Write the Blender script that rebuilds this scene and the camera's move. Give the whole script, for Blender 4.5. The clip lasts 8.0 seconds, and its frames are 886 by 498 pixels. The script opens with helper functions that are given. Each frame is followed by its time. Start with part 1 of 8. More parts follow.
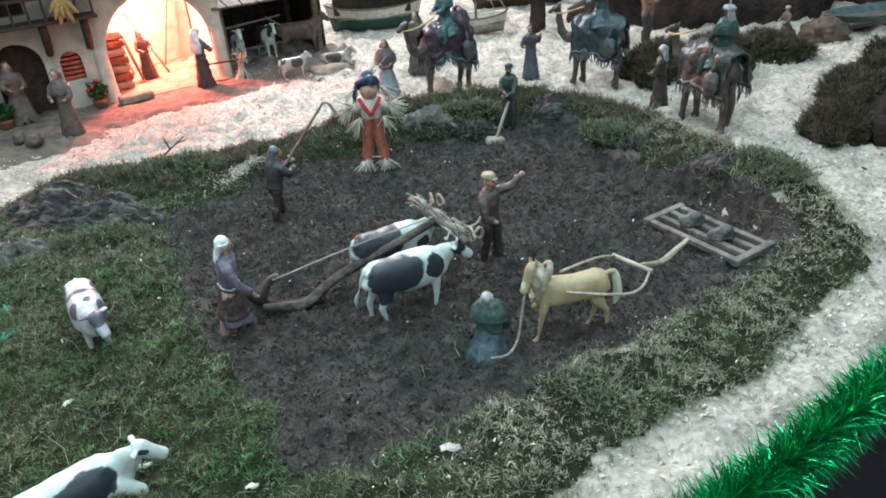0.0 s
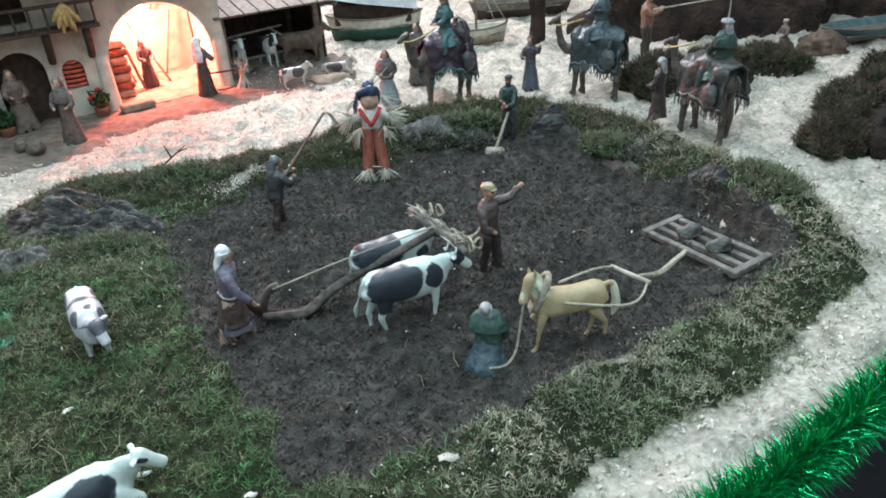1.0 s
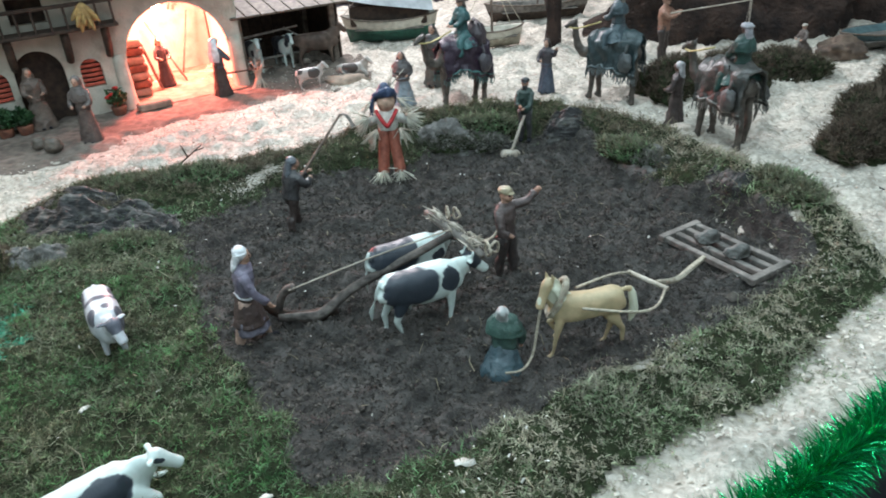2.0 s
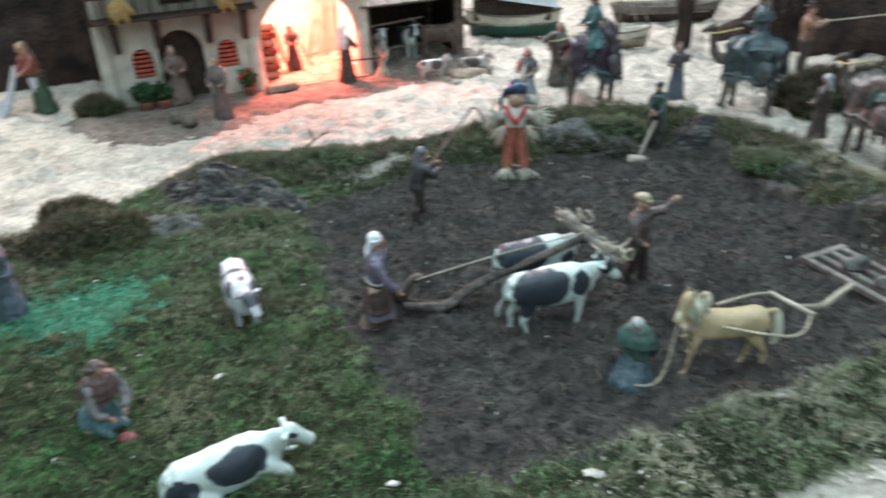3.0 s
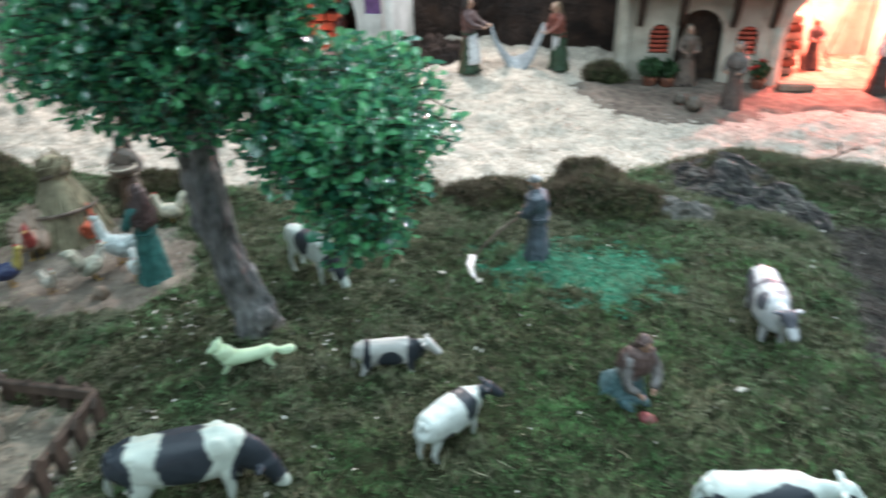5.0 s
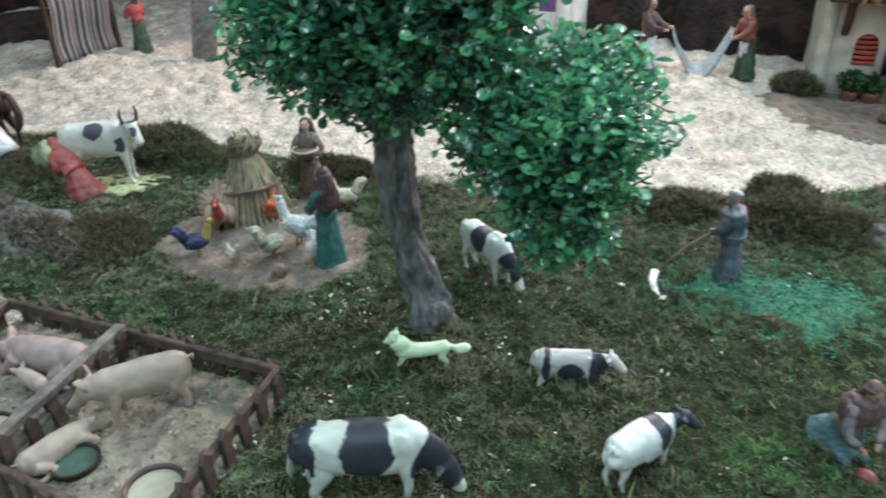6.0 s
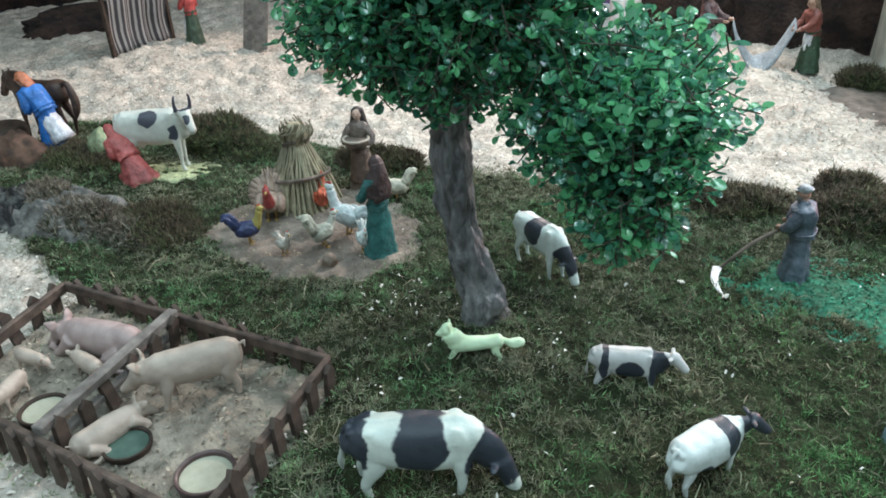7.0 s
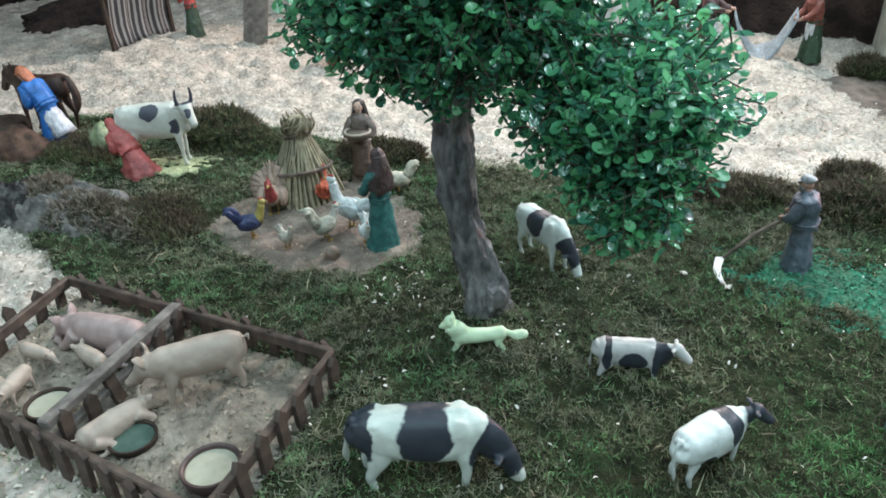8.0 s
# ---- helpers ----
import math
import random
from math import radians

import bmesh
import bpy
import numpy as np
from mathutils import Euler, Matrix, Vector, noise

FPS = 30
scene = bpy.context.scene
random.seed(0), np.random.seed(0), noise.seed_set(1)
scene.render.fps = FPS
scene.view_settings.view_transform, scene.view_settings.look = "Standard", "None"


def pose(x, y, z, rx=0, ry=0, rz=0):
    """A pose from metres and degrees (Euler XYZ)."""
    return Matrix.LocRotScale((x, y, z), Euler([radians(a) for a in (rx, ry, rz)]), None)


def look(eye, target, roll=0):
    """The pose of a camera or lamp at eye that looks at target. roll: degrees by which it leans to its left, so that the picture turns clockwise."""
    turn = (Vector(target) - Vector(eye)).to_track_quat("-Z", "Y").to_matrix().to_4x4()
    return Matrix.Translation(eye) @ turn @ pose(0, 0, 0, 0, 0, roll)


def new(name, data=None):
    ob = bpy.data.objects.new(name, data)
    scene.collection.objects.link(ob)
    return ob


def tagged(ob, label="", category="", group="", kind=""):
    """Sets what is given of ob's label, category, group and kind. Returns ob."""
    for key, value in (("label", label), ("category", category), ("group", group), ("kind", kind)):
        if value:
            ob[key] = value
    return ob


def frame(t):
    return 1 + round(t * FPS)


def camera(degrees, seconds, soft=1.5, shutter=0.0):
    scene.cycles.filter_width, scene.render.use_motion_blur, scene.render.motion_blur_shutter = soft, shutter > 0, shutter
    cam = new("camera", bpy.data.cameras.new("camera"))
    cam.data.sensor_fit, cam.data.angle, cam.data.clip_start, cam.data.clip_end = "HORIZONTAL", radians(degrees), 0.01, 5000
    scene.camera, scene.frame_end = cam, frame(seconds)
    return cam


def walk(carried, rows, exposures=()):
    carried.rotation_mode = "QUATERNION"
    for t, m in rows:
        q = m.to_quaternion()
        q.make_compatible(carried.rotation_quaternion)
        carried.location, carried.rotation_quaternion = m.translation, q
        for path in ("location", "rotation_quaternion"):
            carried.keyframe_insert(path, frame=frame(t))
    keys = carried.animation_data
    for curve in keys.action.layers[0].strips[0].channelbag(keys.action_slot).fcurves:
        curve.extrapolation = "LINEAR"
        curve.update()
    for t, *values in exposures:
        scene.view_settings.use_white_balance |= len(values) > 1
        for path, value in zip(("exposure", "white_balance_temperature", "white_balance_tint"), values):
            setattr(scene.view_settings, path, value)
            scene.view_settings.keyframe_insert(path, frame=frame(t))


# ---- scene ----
cam = camera(63.5, 8.0, soft=1.75, shutter=0.7)
PATH = [
    (0, (0.021, -0.065, 0.752), (-0.026, 1.673, -0.236), -4.6),
    (0.5, (0.019, -0.068, 0.757), (-0.024, 1.676, -0.221), -4.3),
    (1, (0.021, -0.07, 0.758), (-0.022, 1.68, -0.209), -4.2),
    (2.5, (-0.019, -0.061, 0.761), (-0.156, 1.688, -0.2), -3.3),
    (3, (-0.074, -0.058, 0.76), (-0.383, 1.669, -0.2), -2.8),
    (3.5, (-0.149, -0.055, 0.758), (-0.703, 1.608, -0.203), -1.9),
    (4, (-0.231, -0.07, 0.755), (-1.04, 1.484, -0.209), -1.7),
    (4.5, (-0.299, -0.09, 0.751), (-1.312, 1.339, -0.214), -1.7),
    (5, (-0.369, -0.125, 0.752), (-1.562, 1.157, -0.214), -1.5),
    (6.5, (-0.495, -0.172, 0.717), (-1.973, 0.778, -0.238), -1.9),
    (7, (-0.502, -0.174, 0.71), (-1.991, 0.754, -0.251), -2.2),
    (7.5, (-0.504, -0.176, 0.71), (-1.99, 0.748, -0.259), -2.4),
    (8, (-0.503, -0.176, 0.711), (-1.985, 0.742, -0.269), -2.6),
]
walk(cam, [(t, look(eye, target, roll)) for t, eye, target, roll in PATH])

# ---- light ----
world = bpy.data.worlds.new("world")
scene.world = world
world.use_nodes = True
world.node_tree.nodes["Background"].inputs[0].default_value = (0.52, 0.62, 0.66, 1)
world.node_tree.nodes["Background"].inputs[1].default_value = 0.28
scene.view_settings.exposure = 0.0


def lamp(name, kind, eye, target, energy, color, size=0.3, size_y=None):
    data = bpy.data.lights.new(name, kind)
    data.energy, data.color = energy, color
    if kind == "AREA":
        data.size = size
        if size_y:
            data.shape, data.size_y = "RECTANGLE", size_y
    else:
        data.shadow_soft_size = size
    if kind == "SPOT":
        data.spot_size, data.spot_blend = radians(70), 0.5
    ob = new(name, data)
    ob.matrix_world = look(eye, target)
    return ob


lamp("stage_lamp", "AREA", (-0.9, 4.4, 1.9), (-0.1, 1.8, 0), 108, (1.0, 0.95, 1.0), 0.3)
lamp("stage_spot", "SPOT", (-3.3, 2.9, 2.0), (-2.40, 0.65, 0), 400, (1.0, 0.83, 0.77), 0.12)
# unseen tubes, assumed in the ceiling as general fill for hall and tree
for y, power in ((-1.9, 66), (-0.4, 38), (1.1, 62), (2.5, 58)):
    lamp("assumed_tube", "AREA", (-0.45, y, 2.5), (-0.45, y, 0), power, (0.69, 0.90, 1.0), 5.0, 0.07)
lamp("hearth_bulb", "POINT", (-1.165, 2.82, 0.315), (0, 0, 0), 58.0, (1.0, 0.20, 0.16), 0.025)
lamp("oven_bulb", "POINT", (-2.939, 1.686, 0.030), (0, 0, 0), 3.6, (1.0, 0.15, 0.10), 0.025)


# ---- materials ----
def link(nt, a, b):
    nt.links.new(a, b)


def mat(name, col, col2=None, rough=0.6, scale=30.0, bump=0.25, bscale=150.0, metal=0.0, spec=0.4, coat=0.0, dist=0.002,
        island=0.0, coords="Object", sharp=(0.35, 0.65), stain=0.25, stretch=None):
    """A surface with two tones, fine grain, slow stains and relief."""
    m = bpy.data.materials.new(name)
    m.use_nodes = True
    nt = m.node_tree
    n, b = nt.nodes, nt.nodes["Principled BSDF"]
    col2 = col2 or tuple(c * 0.7 for c in col)
    tc = n.new("ShaderNodeTexCoord")
    src = tc.outputs[coords]
    if stretch:
        mapping = n.new("ShaderNodeMapping")
        mapping.inputs["Scale"].default_value = stretch
        link(nt, src, mapping.inputs["Vector"])
        src = mapping.outputs[0]
    grain = n.new("ShaderNodeTexNoise")
    grain.inputs["Scale"].default_value, grain.inputs["Detail"].default_value = scale, 6
    link(nt, src, grain.inputs["Vector"])
    ramp = n.new("ShaderNodeMapRange")
    ramp.inputs[1].default_value, ramp.inputs[2].default_value = sharp
    link(nt, grain.outputs[0], ramp.inputs[0])
    mix = n.new("ShaderNodeMix")
    mix.data_type = "RGBA"
    mix.inputs[6].default_value, mix.inputs[7].default_value = (*col, 1), (*col2, 1)
    link(nt, ramp.outputs[0], mix.inputs[0])
    slow = n.new("ShaderNodeTexNoise")
    slow.inputs["Scale"].default_value, slow.inputs["Detail"].default_value = scale * 0.17, 3
    link(nt, src, slow.inputs["Vector"])
    amount = n.new("ShaderNodeMapRange")
    amount.inputs[3].default_value, amount.inputs[4].default_value = 1 - stain, 1 + stain
    amount.inputs[1].default_value, amount.inputs[2].default_value = 0.3, 0.7
    link(nt, slow.outputs[0], amount.inputs[0])
    value = amount.outputs[0]
    if island:
        geo = n.new("ShaderNodeNewGeometry")
        one = n.new("ShaderNodeMapRange")
        one.inputs[3].default_value, one.inputs[4].default_value = 1 - island, 1 + island
        link(nt, geo.outputs["Random Per Island"], one.inputs[0])
        times = n.new("ShaderNodeMath")
        times.operation = "MULTIPLY"
        link(nt, one.outputs[0], times.inputs[0])
        link(nt, value, times.inputs[1])
        value = times.outputs[0]
    tone = n.new("ShaderNodeVectorMath")
    tone.operation = "SCALE"
    link(nt, mix.outputs[2], tone.inputs[0])
    link(nt, value, tone.inputs["Scale"])
    link(nt, tone.outputs[0], b.inputs["Base Color"])
    b.inputs["Roughness"].default_value, b.inputs["Metallic"].default_value = rough, metal
    b.inputs["Specular IOR Level"].default_value = spec
    b.inputs["Coat Weight"].default_value = coat
    if bump:
        fine = n.new("ShaderNodeTexNoise")
        fine.inputs["Scale"].default_value, fine.inputs["Detail"].default_value = bscale, 5
        link(nt, src, fine.inputs["Vector"])
        relief = n.new("ShaderNodeBump")
        relief.inputs["Strength"].default_value, relief.inputs["Distance"].default_value = bump, dist
        link(nt, fine.outputs[0], relief.inputs["Height"])
        link(nt, relief.outputs[0], b.inputs["Normal"])
    return m


def spotted(name, base, dark, spots, rough=0.45, wobble=0.012, base2=None):
    """Painted figurine: a base colour with ellipsoid patches of another, each (place, radii) in the figurine's own metres."""
    m = mat(name, base, base2 or tuple(c * 0.86 for c in base), rough, 60, 0.25, 260, stain=0.12)
    nt = m.node_tree
    n, b = nt.nodes, nt.nodes["Principled BSDF"]
    old = b.inputs["Base Color"].links[0].from_socket
    tc = n.new("ShaderNodeTexCoord")
    noi = n.new("ShaderNodeTexNoise")
    noi.inputs["Scale"].default_value, noi.inputs["Detail"].default_value = 26, 3
    link(nt, tc.outputs["Object"], noi.inputs["Vector"])
    off = n.new("ShaderNodeVectorMath")
    off.operation = "MULTIPLY_ADD"
    off.inputs[1].default_value = (wobble * 2,) * 3
    link(nt, noi.outputs["Color"], off.inputs[0])
    link(nt, tc.outputs["Object"], off.inputs[2])
    shift = n.new("ShaderNodeVectorMath")
    shift.inputs[1].default_value = (-wobble,) * 3
    link(nt, off.outputs[0], shift.inputs[0])
    last = None
    for c, r in spots:
        r = r if isinstance(r, tuple) else (r, r, r)
        sub = n.new("ShaderNodeVectorMath")
        sub.operation = "SUBTRACT"
        sub.inputs[1].default_value = c
        link(nt, shift.outputs[0], sub.inputs[0])
        div = n.new("ShaderNodeVectorMath")
        div.operation = "DIVIDE"
        div.inputs[1].default_value = r
        link(nt, sub.outputs[0], div.inputs[0])
        length = n.new("ShaderNodeVectorMath")
        length.operation = "LENGTH"
        link(nt, div.outputs[0], length.inputs[0])
        value = length.outputs["Value"]
        if last:
            low = n.new("ShaderNodeMath")
            low.operation = "MINIMUM"
            link(nt, last, low.inputs[0])
            link(nt, value, low.inputs[1])
            value = low.outputs[0]
        last = value
    edge = n.new("ShaderNodeMapRange")
    edge.inputs[1].default_value, edge.inputs[2].default_value = 0.96, 1.04
    link(nt, last, edge.inputs[0])
    mix = n.new("ShaderNodeMix")
    mix.data_type = "RGBA"
    mix.inputs[6].default_value = (*dark, 1)
    link(nt, edge.outputs[0], mix.inputs[0])
    link(nt, old, mix.inputs[7])
    link(nt, mix.outputs[2], b.inputs["Base Color"])
    return m


PAINTS = {}


def paint(r, g, b, rough=0.46):
    """Painted clay of a figurine."""
    key = (r, g, b, rough)
    if key not in PAINTS:
        PAINTS[key] = mat("painted_clay", tuple(min(0.8, 1.14 * c + 0.008) for c in (r, g, b)), (r * 0.70, g * 0.70, b * 0.72), rough, 70, 0.8, 130, dist=0.004, stain=0.25, spec=0.5)
    return PAINTS[key]


# slow tone changes here also carry the shading between sawdust heaps
SAWDUST = mat("sawdust", (0.595, 0.545, 0.480), (0.37, 0.33, 0.278), 0.9, 70, 0.9, 170, dist=0.006, stain=0.25, spec=0.2)
FLAKE = mat("sawdust_flakes", (0.635, 0.595, 0.53), (0.50, 0.455, 0.39), 0.85, 60, 0, island=0.30, stain=0.2, spec=0.2)
SOIL = mat("soil", (0.092, 0.085, 0.079), (0.036, 0.033, 0.031), 0.95, 38, 0.9, 210, dist=0.006, spec=0.15)
CLOD = mat("soil_crumbs", (0.098, 0.088, 0.077), (0.052, 0.046, 0.041), 0.95, 90, 0.5, 300, island=0.45, spec=0.15)
MOSSBED = mat("moss_bed", (0.036, 0.050, 0.024), (0.017, 0.018, 0.010), 0.95, 60, 0.9, 190, dist=0.008, spec=0.1)
STRAW = mat("straw", (0.42, 0.36, 0.25), (0.25, 0.205, 0.135), 0.7, 60, 0.3, 300, island=0.35)
# pale patches against near-black put highlights and dark folds into the colour
ROCK = mat("cork_rock", (0.135, 0.133, 0.122), (0.014, 0.014, 0.014), 0.6, 26, 1.0, 70, dist=0.010, stain=0.4, sharp=(0.33, 0.50), stretch=(0.4, 1.3, 1.3))
PALEROCK = mat("pale_rock", (0.19, 0.187, 0.175), (0.07, 0.068, 0.063), 0.7, 26, 1.0, 55, dist=0.012, stain=0.3)
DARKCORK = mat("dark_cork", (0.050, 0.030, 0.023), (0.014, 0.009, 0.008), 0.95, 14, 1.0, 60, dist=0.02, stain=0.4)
# one plaster, two tones: house darkened for its shaded front, tower kept lit
SHADED_PLASTER = mat("shaded_whitewash", (0.46, 0.435, 0.37), (0.27, 0.25, 0.205), 0.85, 18, 0.7, 110, dist=0.004, stain=0.25, sharp=(0.45, 0.8))
LIT_PLASTER = mat("lit_whitewash", (0.60, 0.60, 0.58), (0.42, 0.42, 0.40), 0.85, 18, 0.6, 110, dist=0.004, stain=0.2, sharp=(0.45, 0.8))
DARKWOOD = mat("dark_wood", (0.060, 0.038, 0.026), (0.025, 0.016, 0.012), 0.75, 50, 0.6, 160)
GREYWOOD = mat("grey_wood", (0.22, 0.20, 0.18), (0.11, 0.10, 0.09), 0.75, 50, 0.5, 170)
BROWNWOOD = mat("brown_wood", (0.185, 0.148, 0.12), (0.09, 0.07, 0.055), 0.7, 55, 0.5, 170)
PENWOOD = mat("fence_wood", (0.105, 0.076, 0.060), (0.046, 0.034, 0.028), 0.7, 45, 0.5, 150, stain=0.3)
PALEWOOD = mat("pale_wood", (0.50, 0.45, 0.38), (0.34, 0.29, 0.23), 0.7, 50, 0.4, 170)
ROPE = mat("rope", (0.50, 0.45, 0.36), (0.30, 0.26, 0.20), 0.85, 120, 0.6, 420)
BARK = mat("tree_bark", (0.245, 0.25, 0.255), (0.075, 0.077, 0.08), 0.30, 60, 1.0, 120, dist=0.006, stain=0.45, stretch=(1, 1, 0.55), spec=0.6)
BRICKRED = mat("red_slat", (0.50, 0.10, 0.06), (0.30, 0.06, 0.04), 0.7, 60, 0.4, 200)
TERRACOTTA = mat("terracotta", (0.25, 0.10, 0.06), (0.12, 0.05, 0.035), 0.75, 50, 0.4, 200)
CLAYFLOOR = mat("clay_floor", (0.34, 0.27, 0.21), (0.20, 0.155, 0.12), 0.9, 30, 0.7, 150, stain=0.25)
STEEL = mat("worn_steel", (0.55, 0.56, 0.57), (0.38, 0.38, 0.39), 0.4, 60, 0.2, 200, metal=0.6)
BLACK = mat("black_cloth", (0.010, 0.010, 0.016), (0.006, 0.006, 0.010), 0.9, 40, 0.3, 300)
SKIN = paint(0.42, 0.25, 0.18)
PALESKIN = paint(0.52, 0.36, 0.28)


def moss_material(name, green, brown, balance):
    m = mat(name, tuple(c * 1.15 for c in green), tuple(c * 0.42 for c in green), 0.8, 48, 0, island=0.55, stain=0.28, spec=0.15, sharp=(0.40, 0.62))
    nt = m.node_tree
    n, b = nt.nodes, nt.nodes["Principled BSDF"]
    old = b.inputs["Base Color"].links[0].from_node
    mix = n.new("ShaderNodeMix")
    mix.data_type = "RGBA"
    tc = n.new("ShaderNodeTexCoord")
    noi = n.new("ShaderNodeTexNoise")
    noi.inputs["Scale"].default_value, noi.inputs["Detail"].default_value = 5.5, 5
    link(nt, tc.outputs["Object"], noi.inputs["Vector"])
    geo = n.new("ShaderNodeNewGeometry")
    add = n.new("ShaderNodeMath")
    add.operation = "MULTIPLY_ADD"
    add.inputs[1].default_value = 0.30
    link(nt, geo.outputs["Random Per Island"], add.inputs[0])
    link(nt, noi.outputs[0], add.inputs[2])
    edge = n.new("ShaderNodeMapRange")
    edge.inputs[1].default_value, edge.inputs[2].default_value = balance - 0.08, balance + 0.10
    link(nt, add.outputs[0], edge.inputs[0])
    first = old.inputs[0].links[0].from_socket
    mix.inputs[6].default_value = (*brown, 1)
    link(nt, edge.outputs[0], mix.inputs[0])
    link(nt, first, mix.inputs[7])
    link(nt, mix.outputs[2], old.inputs[0])
    return m


MOSS = moss_material("moss", (0.126, 0.248, 0.114), (0.226, 0.226, 0.158), 0.71)
MOSSDRY = moss_material("dry_edge_moss", (0.225, 0.310, 0.170), (0.43, 0.395, 0.305), 0.73)
MOSSLUSH = moss_material("deep_green_moss", (0.098, 0.222, 0.084), (0.200, 0.200, 0.128), 0.68)
DRYMOSS = moss_material("dry_moss", (0.115, 0.130, 0.072), (0.175, 0.150, 0.112), 0.72)
MOSSDARK = moss_material("dark_moss", (0.085, 0.108, 0.050), (0.125, 0.100, 0.070), 0.68)
GREENDUST = mat("dyed_sawdust", (0.028, 0.19, 0.110), (0.040, 0.115, 0.065), 0.9, 60, 0.9, 170, dist=0.006, stain=0.25)
GREENFLAKE = mat("dyed_flakes", (0.030, 0.215, 0.130), (0.035, 0.125, 0.07), 0.85, 60, 0, island=0.4)


# ---- mesh building ----
def glide(path, radii, sub):
    """More points on a smooth curve through the given ones, with their radii."""
    pairs = [r if isinstance(r, tuple) else (r, r) for r in radii]
    pts, rads, steps = [], [], []
    n = len(path)
    for i in range(n - 1):
        p0, p1, p2, p3 = path[max(i - 1, 0)], path[i], path[i + 1], path[min(i + 2, n - 1)]
        for k in range(sub):
            t = k / sub
            a, b, c, d = -0.5 * t + t * t - 0.5 * t ** 3, 1 - 2.5 * t * t + 1.5 * t ** 3, 0.5 * t + 2 * t * t - 1.5 * t ** 3, -0.5 * t * t + 0.5 * t ** 3
            pts.append(p0 * a + p1 * b + p2 * c + p3 * d)
            e = t * t * (3 - 2 * t)
            rads.append((pairs[i][0] * (1 - e) + pairs[i + 1][0] * e, pairs[i][1] * (1 - e) + pairs[i + 1][1] * e))
            steps.append(i + t)
    return pts + [path[-1]], rads + [pairs[-1]], steps + [n - 1]


class Geo:
    """Collects faces of several materials for one mesh."""

    def __init__(self):
        self.v, self.f, self.m = [], [], []

    def add(self, verts, faces, m=0):
        k = len(self.v)
        self.v += [tuple(p) for p in verts]
        self.f += [tuple(i + k for i in f) for f in faces]
        self.m += [m] * len(faces)

    def tube(self, path, radii, m=0, seg=10, fold=None, ref=None, caps=True, sub=3):
        path = [Vector(p) for p in path]
        steps = list(range(len(path)))
        if len(path) > 2 and sub > 1:
            path, radii, steps = glide(path, radii, sub)
        verts, faces = [], []
        side = None
        for i, p in enumerate(path):
            t = (path[min(i + 1, len(path) - 1)] - path[max(i - 1, 0)]).normalized()
            want = Vector(ref) if ref else (side or (Vector((0, 0, 1)) if abs(t.z) < 0.8 else Vector((1, 0, 0))))
            a = want - t * want.dot(t)
            if a.length < 1e-4:
                a = t.orthogonal()
            a.normalize()
            b = t.cross(a)
            side = a
            r = radii[i]
            ra, rb = r if isinstance(r, tuple) else (r, r)
            for k in range(seg):
                w = 2 * math.pi * k / seg
                s = fold(steps[i], w) if fold else 1.0
                verts.append(p + a * (ra * s * math.cos(w)) + b * (rb * s * math.sin(w)))
        for i in range(len(path) - 1):
            for k in range(seg):
                faces.append((i * seg + k, i * seg + (k + 1) % seg, (i + 1) * seg + (k + 1) % seg, (i + 1) * seg + k))
        if caps:
            faces.append(tuple(range(seg))[::-1])
            faces.append(tuple(range((len(path) - 1) * seg, len(path) * seg)))
        self.add(verts, faces, m)

    def ball(self, c, r, m=0, seg=12, rings=8, rot=None):
        r = r if isinstance(r, tuple) else (r, r, r)
        turn = Euler([radians(a) for a in rot]).to_matrix() if rot else Matrix.Identity(3)
        verts, faces = [], []
        for i in range(rings + 1):
            w = math.pi * (i + 0.02 if i == 0 else i - 0.02 if i == rings else i) / rings
            for k in range(seg):
                q = 2 * math.pi * k / seg
                verts.append(Vector(c) + turn @ Vector((r[0] * math.sin(w) * math.cos(q), r[1] * math.sin(w) * math.sin(q), r[2] * math.cos(w))))
        for i in range(rings):
            for k in range(seg):
                faces.append((i * seg + k, (i + 1) * seg + k, (i + 1) * seg + (k + 1) % seg, i * seg + (k + 1) % seg))
        faces.append(tuple(range(seg)))
        faces.append(tuple(range(rings * seg, (rings + 1) * seg))[::-1])
        self.add(verts, faces, m)

    def box(self, c, size, m=0, rot=None, bevel=0.0, taper=1.0):
        bm = bmesh.new()
        bmesh.ops.create_cube(bm, size=1.0)
        for v in bm.verts:
            s = taper if v.co.z > 0 else 1.0
            v.co = Vector((v.co.x * size[0] * s, v.co.y * size[1] * s, v.co.z * size[2]))
        if bevel:
            bmesh.ops.bevel(bm, geom=bm.edges[:], offset=bevel, segments=1, affect="EDGES", profile=0.5)
        turn = Euler([radians(a) for a in rot]).to_matrix() if rot else Matrix.Identity(3)
        bm.verts.index_update()
        self.add([Vector(c) + turn @ v.co for v in bm.verts], [[v.index for v in f.verts] for f in bm.faces], m)
        bm.free()

    def bar(self, a, b, w, h, m=0, bevel=0.0):
        """A plank from a to b, w across and h high."""
        a, b = Vector(a), Vector(b)
        d = b - a
        yaw = math.degrees(math.atan2(d.y, d.x))
        tilt = -math.degrees(math.atan2(d.z, math.hypot(d.x, d.y)))
        self.box((a + b) / 2, (d.length, w, h), m, (0, tilt, yaw), bevel)

    def mesh(self, name, mats, smooth=True):
        me = bpy.data.meshes.new(name)
        me.from_pydata(self.v, [], self.f)
        for k in (mats if isinstance(mats, (list, tuple)) else [mats]):
            me.materials.append(k)
        me.polygons.foreach_set("material_index", self.m)
        me.polygons.foreach_set("use_smooth", [smooth] * len(self.f))
        me.update()
        return me


def flat_mesh(name, verts, faces, mats, smooth=False):
